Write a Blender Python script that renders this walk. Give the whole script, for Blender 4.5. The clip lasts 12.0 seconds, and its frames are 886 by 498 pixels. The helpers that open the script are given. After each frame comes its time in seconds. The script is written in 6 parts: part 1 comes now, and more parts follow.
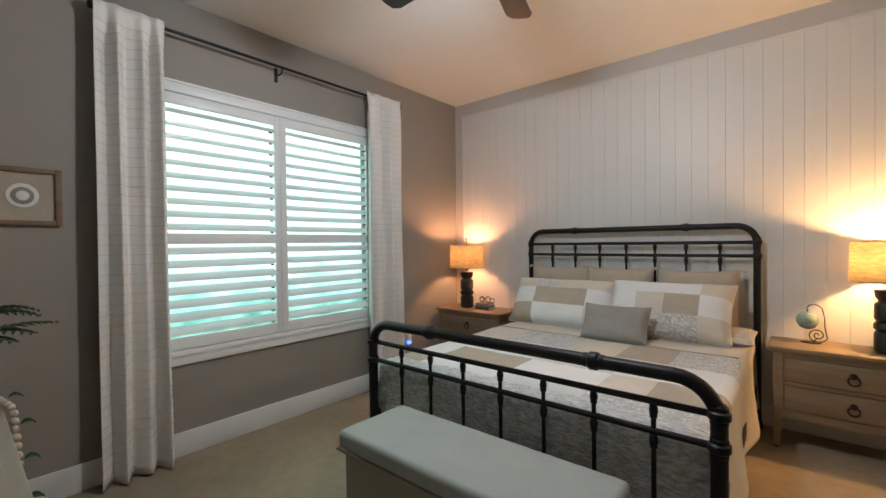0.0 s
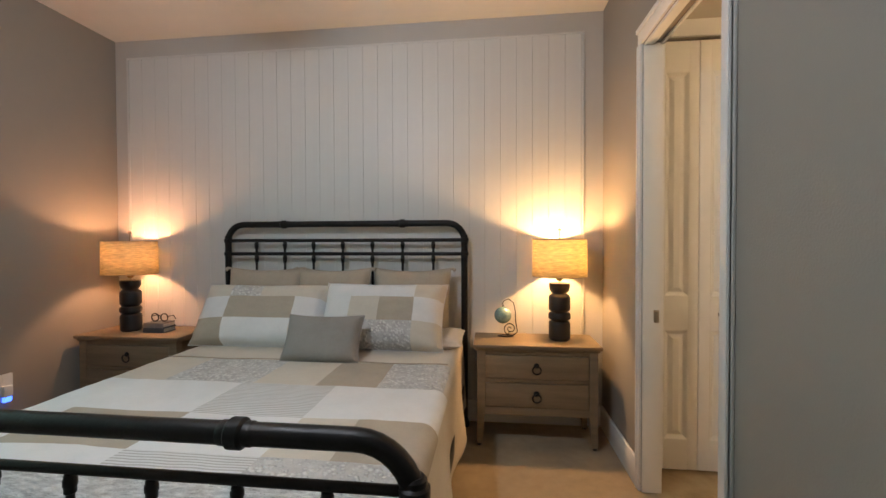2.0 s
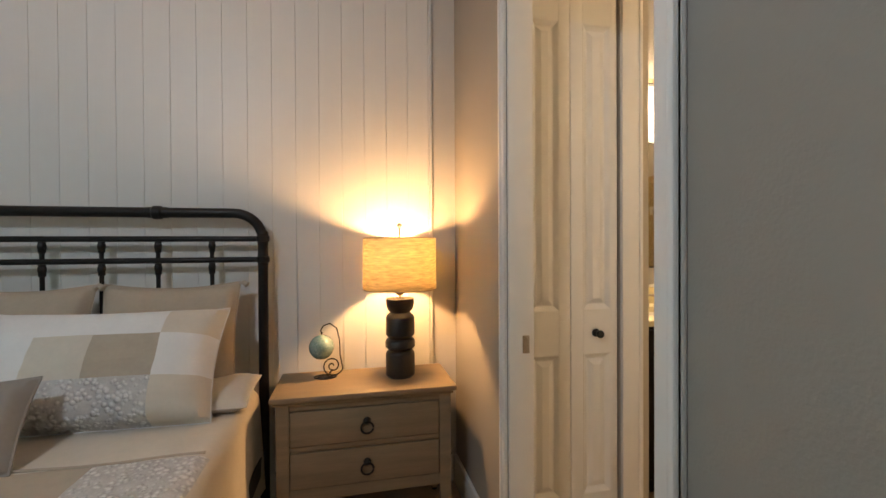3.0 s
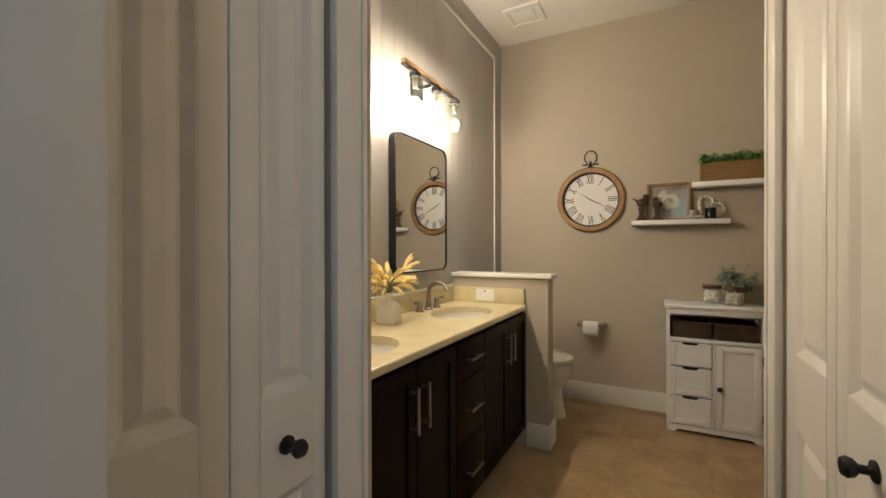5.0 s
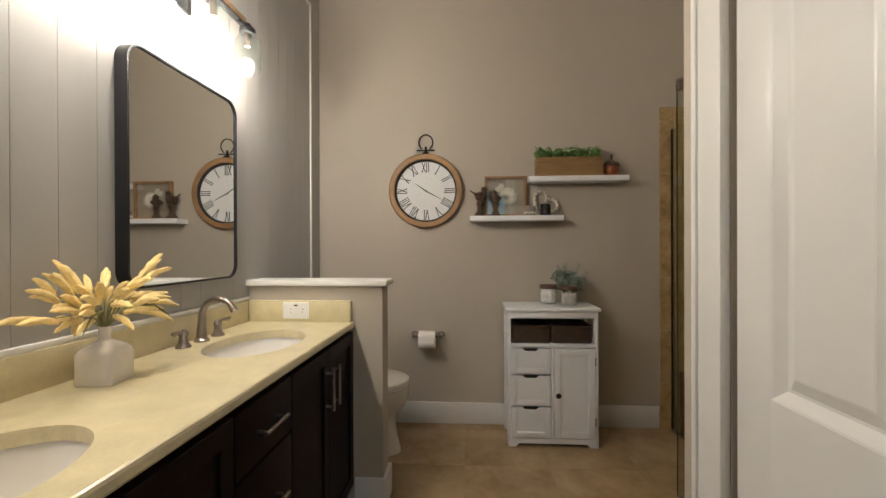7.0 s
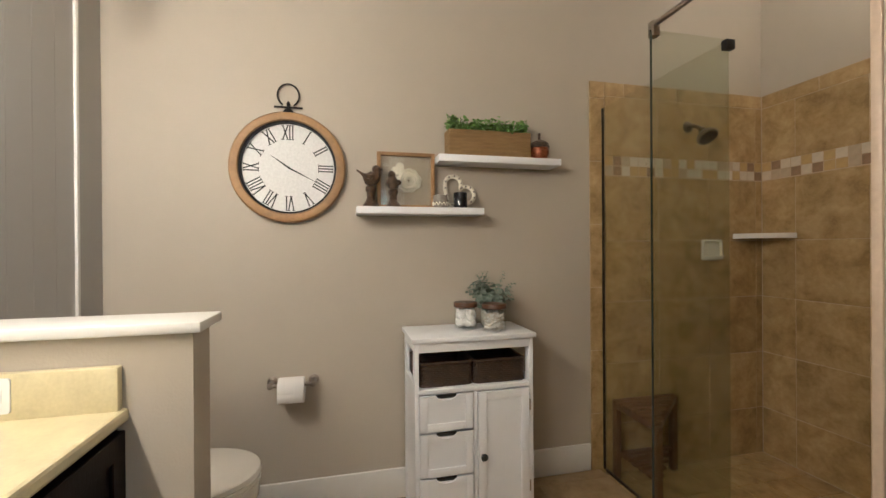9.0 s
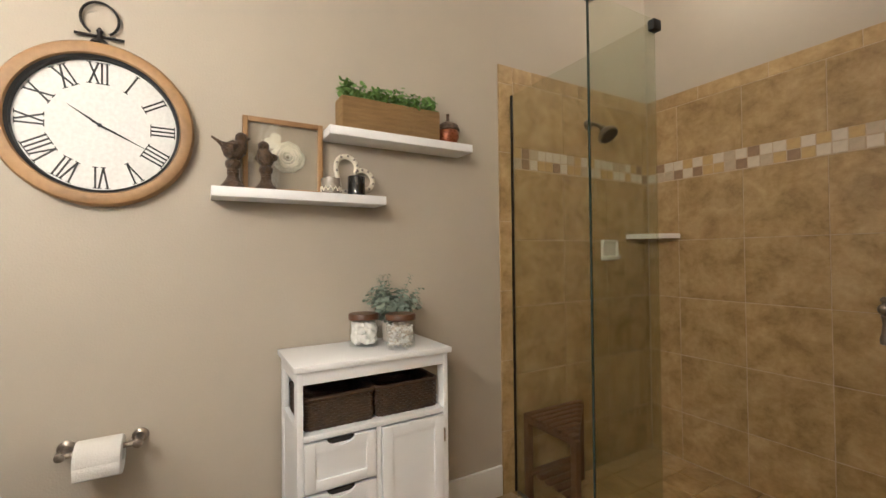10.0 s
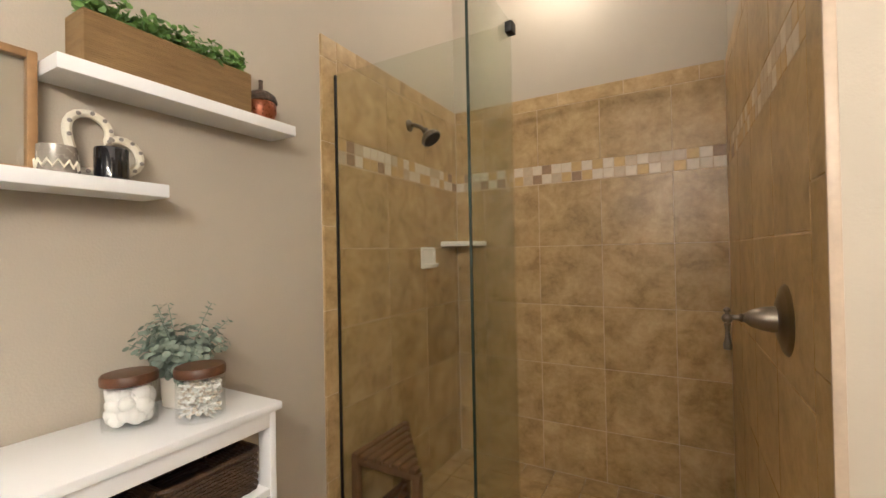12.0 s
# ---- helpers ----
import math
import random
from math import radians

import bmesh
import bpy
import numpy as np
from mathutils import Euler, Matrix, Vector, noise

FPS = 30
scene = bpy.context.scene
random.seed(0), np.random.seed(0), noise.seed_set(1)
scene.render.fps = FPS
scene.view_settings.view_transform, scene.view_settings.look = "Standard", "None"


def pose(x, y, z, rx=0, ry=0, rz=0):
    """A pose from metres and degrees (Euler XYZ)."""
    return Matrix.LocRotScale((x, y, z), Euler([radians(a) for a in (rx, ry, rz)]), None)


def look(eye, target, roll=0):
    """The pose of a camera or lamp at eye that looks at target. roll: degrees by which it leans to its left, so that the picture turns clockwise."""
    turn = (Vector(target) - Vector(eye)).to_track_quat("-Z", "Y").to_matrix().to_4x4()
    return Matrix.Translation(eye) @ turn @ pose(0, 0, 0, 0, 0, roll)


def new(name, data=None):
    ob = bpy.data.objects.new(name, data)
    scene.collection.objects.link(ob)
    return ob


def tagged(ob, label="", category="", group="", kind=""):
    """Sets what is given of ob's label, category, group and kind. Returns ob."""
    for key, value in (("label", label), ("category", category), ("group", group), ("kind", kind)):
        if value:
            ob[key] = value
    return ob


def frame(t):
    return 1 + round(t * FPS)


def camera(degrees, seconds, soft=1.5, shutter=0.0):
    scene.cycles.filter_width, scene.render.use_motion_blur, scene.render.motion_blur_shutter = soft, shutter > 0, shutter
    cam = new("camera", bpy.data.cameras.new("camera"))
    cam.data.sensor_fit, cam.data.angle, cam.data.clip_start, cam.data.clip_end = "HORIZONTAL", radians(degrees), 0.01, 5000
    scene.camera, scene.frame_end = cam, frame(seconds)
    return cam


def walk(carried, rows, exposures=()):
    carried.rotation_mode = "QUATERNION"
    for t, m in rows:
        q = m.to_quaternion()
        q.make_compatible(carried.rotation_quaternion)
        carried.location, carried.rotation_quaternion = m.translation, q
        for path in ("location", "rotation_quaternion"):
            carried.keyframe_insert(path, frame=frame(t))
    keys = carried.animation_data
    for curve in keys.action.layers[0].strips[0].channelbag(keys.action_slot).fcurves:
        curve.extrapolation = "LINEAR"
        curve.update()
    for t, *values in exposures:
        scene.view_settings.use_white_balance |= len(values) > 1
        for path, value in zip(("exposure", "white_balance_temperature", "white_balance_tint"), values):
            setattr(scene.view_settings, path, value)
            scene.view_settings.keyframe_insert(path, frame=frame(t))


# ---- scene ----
cam = camera(93.1, 12.0)
PATH = [
    (0, (0.319, 0.106, 1.228), (-0.974, 1.632, 1.202), -0.7),
    (0.5, (0.333, 0.166, 1.226), (-0.747, 1.849, 1.193), -0.7),
    (1, (0.33, 0.283, 1.216), (-0.509, 2.098, 1.179), -0.6),
    (1.5, (0.307, 0.48, 1.22), (-0.248, 2.401, 1.178), -0.4),
    (2, (0.29, 0.795, 1.201), (0.059, 2.781, 1.166), -0.2),
    (2.5, (0.335, 1.187, 1.193), (0.449, 3.183, 1.168), -0.0),
    (3, (0.486, 1.556, 1.178), (0.917, 3.509, 1.162), -0.3),
    (3.2, (0.524, 1.688, 1.165), (1.096, 3.605, 1.157), -0.7),
    (4.8, (0.859, 2.426, 1.173), (2.543, 3.505, 1.172), -0.1),
    (5, (0.918, 2.481, 1.177), (2.689, 3.412, 1.171), -0.1),
    (5.5, (1.087, 2.564, 1.167), (2.99, 3.181, 1.162), -0.1),
    (6, (1.238, 2.627, 1.169), (3.204, 2.991, 1.161), -0.2),
    (6.5, (1.371, 2.655, 1.163), (3.359, 2.872, 1.157), -0.2),
    (7, (1.509, 2.682, 1.163), (3.505, 2.812, 1.158), -0.2),
    (7.2, (1.574, 2.695, 1.162), (3.572, 2.795, 1.162), -0.3),
    (9, (2.305, 2.743, 1.18), (4.25, 2.28, 1.175), -0.4),
    (9.5, (2.489, 2.732, 1.148), (4.353, 2.005, 1.163), -0.3),
    (10, (2.679, 2.709, 1.14), (4.413, 1.713, 1.169), -0.6),
    (10.5, (2.806, 2.675, 1.159), (4.376, 1.436, 1.182), -0.6),
    (11, (2.914, 2.668, 1.177), (4.289, 1.216, 1.194), -0.8),
    (11.5, (3.005, 2.666, 1.184), (4.182, 1.049, 1.203), -1.0),
    (12, (3.075, 2.674, 1.185), (4.053, 0.929, 1.203), -1.1),
]
walk(cam, [(t, look(eye, target, roll)) for t, eye, target, roll in PATH], [(0.0, 0.80, 6600, 15), (1.5, 0.6, 6650, 15), (2.5, 0.62, 6250, 13), (3.2, 0.45, 6500, 14), (4.8, -0.33, 5450, 8), (5.5, -0.25, 5050, 8), (7.0, -0.3, 4720, 9), (9.0, 0.32, 4700, 9), (12.0, 1.0, 4700, 10)])

# ---- exposure and daylight ----
world = bpy.data.worlds.new("sky")
scene.world = world
world.use_nodes = True
_wn = world.node_tree
_bg = _wn.nodes["Background"]
_sky = _wn.nodes.new("ShaderNodeTexSky")
_sky.sky_type = "NISHITA"
_sky.sun_disc = False
_sky.sun_elevation = radians(48)
_sky.sun_rotation = radians(70)
_wn.links.new(_sky.outputs[0], _bg.inputs[0])
_bg.inputs[1].default_value = 0.12


def lamp(name, kind, at, power, colour, size=0.03, aim=None, size_y=None):
    data = bpy.data.lights.new(name, kind)
    data.energy, data.color = power, colour
    if kind == "AREA":
        data.shape, data.size, data.size_y = "RECTANGLE", size, size_y or size
    elif kind == "SUN":
        data.angle = size
    else:
        data.shadow_soft_size = size
    ob = new(name, data)
    ob.matrix_world = look(at, aim, 0) if aim else Matrix.Translation(at)
    return ob


WARM, BATH = (1.0, 0.55, 0.21), (1.0, 0.73, 0.44)
lamp("sun", "SUN", (-8, 6, 10), 1.2, (1.0, 0.93, 0.84), radians(10), (0, 2, 0))
lamp("bulb_fan", "POINT", (-0.60, 1.47, 2.325), 35, (0.79, 0.90, 1.0), 0.06)
lamp("bulb_bedside_east", "POINT", (0.70, 3.42, 1.138), 25, WARM, 0.03)
lamp("bulb_bedside_west", "POINT", (-2.17, 3.40, 1.125), 12.0, (1.0, 0.48, 0.22), 0.03)
for _x, _w in ((2.68, 16.0), (2.90, 16.0), (3.12, 16.0), (1.77, 11.5), (1.99, 11.5), (2.21, 11.5)):
    lamp("bulb_vanity", "POINT", (_x, 3.56, 1.925), _w, BATH, 0.025)
lamp("bulb_shower", "POINT", (3.58, 0.56, 2.80), 6, (1.0, 0.72, 0.42), 0.05)

# ---- mesh helpers ----
ORIGIN = {}


def bx(x0, x1, y0, y1, z0, z1, bev=0.0, seg=2):
    bm = bmesh.new()
    bmesh.ops.create_cube(bm, size=1)
    for v in bm.verts:
        v.co = Vector((x0 + (v.co.x + 0.5) * (x1 - x0), y0 + (v.co.y + 0.5) * (y1 - y0), z0 + (v.co.z + 0.5) * (z1 - z0)))
    if bev:
        bmesh.ops.bevel(bm, geom=bm.edges[:], offset=bev, segments=seg, affect="EDGES", profile=0.5)
    return bm


def join(*bms):
    """Several bmeshes as one."""
    out = bmesh.new()
    for b in bms:
        me = bpy.data.meshes.new("tmp")
        b.to_mesh(me)
        b.free()
        out.from_mesh(me)
        bpy.data.meshes.remove(me)
    return out


def moved(bm, m):
    bm.transform(m)
    return bm


def lathe(profile, at=(0, 0, 0), seg=28, cap=True):
    """A turned body about a vertical axis; profile: (radius, height) from below upward."""
    bm = bmesh.new()
    rings = []
    for r, z in profile:
        rings.append([bm.verts.new((at[0] + r * math.cos(2 * math.pi * i / seg), at[1] + r * math.sin(2 * math.pi * i / seg), at[2] + z)) for i in range(seg)])
    for a, b in zip(rings, rings[1:]):
        for i in range(seg):
            bm.faces.new((a[i], a[(i + 1) % seg], b[(i + 1) % seg], b[i]))
    if cap:
        bm.faces.new(rings[0][::-1])
        bm.faces.new(rings[-1])
    return bm


def tube(points, r, seg=10, closed=False):
    """A round bar along points; r: one radius, or one for each point."""
    pts = [Vector(p) for p in points]
    n = len(pts)
    rad = r if isinstance(r, (list, tuple)) else [r] * n
    bm = bmesh.new()
    rings, side = [], None
    for i, p in enumerate(pts):
        a = pts[(i - 1) % n] if (closed or i) else p
        b = pts[(i + 1) % n] if (closed or i < n - 1) else p
        d = (b - a).normalized()
        if side is None:
            side = d.orthogonal().normalized()
        side = (side - d * side.dot(d)).normalized()
        up = d.cross(side)
        rings.append([bm.verts.new(p + rad[i] * (math.cos(2 * math.pi * k / seg) * side + math.sin(2 * math.pi * k / seg) * up)) for k in range(seg)])
    for i in range(n if closed else n - 1):
        a, b = rings[i], rings[(i + 1) % n]
        for k in range(seg):
            bm.faces.new((a[k], a[(k + 1) % seg], b[(k + 1) % seg], b[k]))
    if not closed:
        bm.faces.new(rings[0][::-1])
        bm.faces.new(rings[-1])
    bmesh.ops.recalc_face_normals(bm, faces=bm.faces[:])
    return bm


def arc(c, r, a0, a1, n, u, v):
    """Points of an arc about c in the plane of the vectors u and v, angles in degrees."""
    c, u, v = Vector(c), Vector(u), Vector(v)
    return [c + r * (math.cos(radians(a0 + (a1 - a0) * i / n)) * u + math.sin(radians(a0 + (a1 - a0) * i / n)) * v) for i in range(n + 1)]


def grid(nx, ny, fn):
    """A sheet of nx by ny cells; fn(s, t) gives a place for s and t from 0 to 1."""
    bm = bmesh.new()
    vs = [[bm.verts.new(fn(i / nx, j / ny)) for j in range(ny + 1)] for i in range(nx + 1)]
    for i in range(nx):
        for j in range(ny):
            bm.faces.new((vs[i][j], vs[i + 1][j], vs[i + 1][j + 1], vs[i][j + 1]))
    return bm


def prism(outline, axis, lo, hi):
    """A flat outline of (a, b) pushed out along an axis from lo to hi."""
    def at(a, b, c):
        return {"x": (c, a, b), "y": (a, c, b), "z": (a, b, c)}[axis]
    bm = bmesh.new()
    one = [bm.verts.new(at(a, b, lo)) for a, b in outline]
    two = [bm.verts.new(at(a, b, hi)) for a, b in outline]
    n = len(outline)
    bm.faces.new(one)
    bm.faces.new(two[::-1])
    for i in range(n):
        bm.faces.new((one[i], two[i], two[(i + 1) % n], one[(i + 1) % n]))
    bmesh.ops.recalc_face_normals(bm, faces=bm.faces[:])
    return bm


def round_rect(a0, a1, b0, b1, r, n=6):
    out = []
    for ca, cb, s in ((a1 - r, b1 - r, 0), (a0 + r, b1 - r, 90), (a0 + r, b0 + r, 180), (a1 - r, b0 + r, 270)):
        out += [(ca + r * math.cos(radians(s + 90 * i / n)), cb + r * math.sin(radians(s + 90 * i / n))) for i in range(n + 1)]
    return out


def finish(bm, name, material, smooth=True):
    me = bpy.data.meshes.new(name)
    bm.to_mesh(me)
    bm.free()
    for m in material if isinstance(material, (list, tuple)) else [material]:
        me.materials.append(m)
    if smooth:
        me.polygons.foreach_set("use_smooth", [True] * len(me.polygons))
        me.set_sharp_from_angle(angle=radians(38))
    me.update()
    return me


def thing(name, label, category, at, group=""):
    """An empty at the base of a thing, to which its parts are tied."""
    ob = new(name)
    ob.empty_display_size = 0.05
    ob.location = at
    ORIGIN[ob.name] = Vector(at)
    return tagged(ob, label, category, group)


def part(name, bm, material, parent, label="", smooth=True):
    """One mesh, given in world coordinates, under a thing or under a part."""
    o = ORIGIN[parent.name]
    bm.transform(Matrix.Translation(-o))
    ob = new(name, finish(bm, name, material, smooth))
    ob.parent = parent
    ORIGIN[ob.name] = o
    return tagged(ob, label)


def solid(name, bm, material, label, category, group="", kind="", smooth=True):
    """A thing or a piece of the setting that is one mesh, with its origin at its base."""
    lo = Vector([min(v.co[i] for v in bm.verts) for i in range(3)])
    hi = Vector([max(v.co[i] for v in bm.verts) for i in range(3)])
    o = Vector(((lo.x + hi.x) / 2, (lo.y + hi.y) / 2, lo.z))
    bm.transform(Matrix.Translation(-o))
    ob = new(name, finish(bm, name, material, smooth))
    ob.location = o
    ORIGIN[ob.name] = o
    return tagged(ob, label, category, group, kind)


# ---- materials ----
def mat(name, colour, rough=0.6, metal=0.0, noise_scale=0.0, vary=0.12, bump=0.0, bump_scale=200.0, second=None, coat=0.0, piece=0.0, stretch=None, detail=4.0):
    """A principled surface: a base colour that drifts at two scales, fine relief, and a shift from piece to piece."""
    m = bpy.data.materials.new(name)
    m.use_nodes = True
    nt = m.node_tree
    b = nt.nodes["Principled BSDF"]
    b.inputs["Roughness"].default_value, b.inputs["Metallic"].default_value = rough, metal
    b.inputs["Coat Weight"].default_value = coat
    b.inputs["Base Color"].default_value = (*colour, 1)
    co = nt.nodes.new("ShaderNodeTexCoord").outputs["Object"]
    if stretch:
        mp = nt.nodes.new("ShaderNodeMapping")
        mp.inputs["Scale"].default_value = stretch
        nt.links.new(co, mp.inputs[0])
        co = mp.outputs[0]
    if piece:
        rnd, off, add3 = nt.nodes.new("ShaderNodeObjectInfo"), nt.nodes.new("ShaderNodeMath"), nt.nodes.new("ShaderNodeVectorMath")
        off.operation, off.inputs[1].default_value = "MULTIPLY", 43.0
        nt.links.new(rnd.outputs["Random"], off.inputs[0])
        nt.links.new(co, add3.inputs[0])
        nt.links.new(off.outputs[0], add3.inputs[1])
        co = add3.outputs[0]
    out = None
    if noise_scale:
        big, small = (nt.nodes.new("ShaderNodeTexNoise") for _ in range(2))
        for n, s in ((big, noise_scale), (small, noise_scale * 9)):
            n.inputs["Scale"].default_value, n.inputs["Detail"].default_value = s, detail
            nt.links.new(co, n.inputs["Vector"])
        add = nt.nodes.new("ShaderNodeMath")
        add.operation = "MULTIPLY_ADD"
        nt.links.new(small.outputs[0], add.inputs[0])
        add.inputs[1].default_value = 0.5
        nt.links.new(big.outputs[0], add.inputs[2])
        ramp = nt.nodes.new("ShaderNodeValToRGB")
        ramp.color_ramp.elements[0].position, ramp.color_ramp.elements[1].position = 0.45, 1.05
        other = second or tuple(c * (1 - vary) for c in colour)
        ramp.color_ramp.elements[0].color, ramp.color_ramp.elements[1].color = (*other, 1), (*[min(1, c * (1 + vary * 0.5)) for c in colour], 1)
        nt.links.new(add.outputs[0], ramp.inputs[0])
        out = ramp.outputs[0]
        rr = nt.nodes.new("ShaderNodeMapRange")
        rr.inputs["To Min"].default_value, rr.inputs["To Max"].default_value = max(0.02, rough - 0.06), min(1, rough + 0.08)
        nt.links.new(small.outputs[0], rr.inputs["Value"])
        nt.links.new(rr.outputs[0], b.inputs["Roughness"])
    if piece:
        info = nt.nodes.new("ShaderNodeObjectInfo")
        hsv = nt.nodes.new("ShaderNodeHueSaturation")
        mr = nt.nodes.new("ShaderNodeMapRange")
        mr.inputs["To Min"].default_value, mr.inputs["To Max"].default_value = 1 - piece, 1 + piece
        nt.links.new(info.outputs["Random"], mr.inputs["Value"])
        nt.links.new(mr.outputs[0], hsv.inputs["Value"])
        if out:
            nt.links.new(out, hsv.inputs["Color"])
        else:
            hsv.inputs["Color"].default_value = (*colour, 1)
        out = hsv.outputs[0]
    if out:
        nt.links.new(out, b.inputs["Base Color"])
    if bump:
        n = nt.nodes.new("ShaderNodeTexNoise")
        n.inputs["Scale"].default_value, n.inputs["Detail"].default_value = bump_scale, 3
        nt.links.new(co, n.inputs["Vector"])
        bp = nt.nodes.new("ShaderNodeBump")
        bp.inputs["Strength"].default_value, bp.inputs["Distance"].default_value = bump, 0.003
        nt.links.new(n.outputs[0], bp.inputs["Height"])
        nt.links.new(bp.outputs[0], b.inputs["Normal"])
    return m


def glow(name, colour, strength):
    m = bpy.data.materials.new(name)
    m.use_nodes = True
    b = m.node_tree.nodes["Principled BSDF"]
    b.inputs["Base Color"].default_value = (*colour, 1)
    b.inputs["Emission Color"].default_value = (*colour, 1)
    b.inputs["Emission Strength"].default_value = strength
    return m


def clear(name, colour, gloss=0.55, base=0.03):
    """Thin clear glass: tinted see-through with a gloss that grows at grazing angles."""
    m = bpy.data.materials.new(name)
    m.use_nodes = True
    nt = m.node_tree
    nt.nodes.remove(nt.nodes["Principled BSDF"])
    t, g, f, mix = (nt.nodes.new("ShaderNode" + k) for k in ("BsdfTransparent", "BsdfGlossy", "LayerWeight", "MixShader"))
    t.inputs[0].default_value = (*colour, 1)
    g.inputs["Roughness"].default_value = 0.01
    f.inputs["Blend"].default_value = 0.35
    pw, sc = nt.nodes.new("ShaderNodeMath"), nt.nodes.new("ShaderNodeMath")
    pw.operation, sc.operation = "POWER", "MULTIPLY_ADD"
    pw.inputs[1].default_value = 3.0
    nt.links.new(f.outputs["Facing"], pw.inputs[0])
    nt.links.new(pw.outputs[0], sc.inputs[0])
    sc.inputs[1].default_value, sc.inputs[2].default_value = gloss, base
    nt.links.new(sc.outputs[0], mix.inputs[0])
    nt.links.new(t.outputs[0], mix.inputs[1])
    nt.links.new(g.outputs[0], mix.inputs[2])
    nt.links.new(mix.outputs[0], nt.nodes["Material Output"].inputs["Surface"])
    return m


M_TAUPE = mat("taupe_wall_paint", (0.29, 0.262, 0.228), 0.62, 0, 0.9, 0.05, 0.25, 160)
M_GREIGE = mat("greige_wall_paint", (0.45, 0.405, 0.33), 0.6, 0, 0.9, 0.05, 0.25, 160)
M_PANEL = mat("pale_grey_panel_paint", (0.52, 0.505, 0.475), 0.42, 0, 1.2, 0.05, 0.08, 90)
# M_PANEL's grey made lighter: extra light on the bed wall, put into its colour
M_PANEL_LIT = mat("lightened_panel_grey", (0.67, 0.665, 0.64), 0.42, 0, 1.2, 0.05, 0.08, 90)
M_VBOARD = mat("soft_grey_board_paint", (0.37, 0.362, 0.342), 0.36, 0, 1.2, 0.05, 0.08, 90)
M_CEIL = mat("white_ceiling_paint", (0.78, 0.76, 0.72), 0.85, 0, 1.5, 0.04, 0.5, 120)
M_TRIM = mat("white_semigloss_trim", (0.74, 0.73, 0.70), 0.32, 0, 2.0, 0.04, 0.05, 60)
M_SHUT = mat("white_shutter_paint", (0.78, 0.79, 0.78), 0.35, 0, 3.0, 0.03)
M_CARPET = mat("tan_cut_pile_carpet", (0.36, 0.285, 0.19), 0.97, 0, 2.2, 0.25, 1.0, 330)
M_GROUT = mat("sand_grout", (0.36, 0.26, 0.155), 0.9, 0, 30, 0.15, 0.3, 300)


def stone_tile(name, dark, middle, light, scale, rough=0.34):
    """Glazed stoneware: warped clouds in three tones under a finer speckle, another cut on each tile."""
    m = mat(name, middle, rough, 0, 0, 0, 0.16, 40, piece=0.05)
    nt = m.node_tree
    vec = next(n for n in nt.nodes if n.bl_idname == "ShaderNodeVectorMath").outputs[0]
    big, fine, mix, ramp = nt.nodes.new("ShaderNodeTexNoise"), nt.nodes.new("ShaderNodeTexNoise"), nt.nodes.new("ShaderNodeMath"), nt.nodes.new("ShaderNodeValToRGB")
    for n, sc, warp, det in ((big, scale, 0.35, 8), (fine, scale * 5, 0.2, 6)):
        n.inputs["Scale"].default_value, n.inputs["Distortion"].default_value, n.inputs["Detail"].default_value, n.inputs["Roughness"].default_value = sc, warp, det, 0.62
        nt.links.new(vec, n.inputs["Vector"])
    mix.operation, mix.inputs[1].default_value = "MULTIPLY_ADD", 0.35
    nt.links.new(fine.outputs[0], mix.inputs[0])
    nt.links.new(big.outputs[0], mix.inputs[2])
    e = ramp.color_ramp.elements
    e[0].position, e[0].color = 0.50, (*dark, 1)
    e[1].position, e[1].color = 0.88, (*light, 1)
    ramp.color_ramp.elements.new(0.67).color = (*middle, 1)
    nt.links.new(mix.outputs[0], ramp.inputs[0])
    nt.links.new(ramp.outputs[0], nt.nodes["Hue/Saturation/Value"].inputs["Color"])
    return m


M_STILE = stone_tile("tan_shower_tile", (0.265, 0.180, 0.067), (0.385, 0.270, 0.110), (0.50, 0.370, 0.180), 8.0)
M_FTILE = stone_tile("beige_floor_tile", (0.25, 0.172, 0.080), (0.33, 0.235, 0.118), (0.41, 0.305, 0.165), 5.0)
M_MOS = [mat("mosaic_cream", (0.62, 0.55, 0.44), 0.4, 0, 30, 0.12), mat("mosaic_gold", (0.50, 0.35, 0.14), 0.4, 0, 30, 0.15), mat("mosaic_brown", (0.28, 0.19, 0.11), 0.4, 0, 30, 0.2), mat("mosaic_sand", (0.48, 0.39, 0.27), 0.4, 0, 30, 0.15)]
M_IRON = mat("black_bronze_iron", (0.018, 0.016, 0.015), 0.42, 0.6, 14, 0.35, 0.25, 80)
M_BLACK = mat("matt_black_metal", (0.012, 0.012, 0.013), 0.45, 0.3, 20, 0.2)
M_OAKG = mat("grey_washed_oak", (0.215, 0.158, 0.096), 0.55, 0, 3.0, 0.22, 0.2, 60, stretch=(1, 6, 12))
M_ESP = mat("espresso_cabinet_wood", (0.0075, 0.0042, 0.0032), 0.42, 0, 4.0, 0.4, 0.1, 40, stretch=(8, 8, 1))
M_STONE = mat("cream_quartz", (0.61, 0.54, 0.325), 0.30, 0, 14.0, 0.16, 0.0, 200, coat=0.12)
M_CERAM = mat("white_ceramic", (0.78, 0.75, 0.69), 0.12, 0, 2, 0.02, coat=0.4)
M_NICKEL = mat("brushed_nickel", (0.36, 0.315, 0.27), 0.28, 1.0, 30, 0.12)
M_ESP.node_tree.nodes["Principled BSDF"].inputs["Specular IOR Level"].default_value = 0.09
M_PEWTER = mat("aged_pewter", (0.20, 0.17, 0.135), 0.30, 1.0, 30, 0.15)
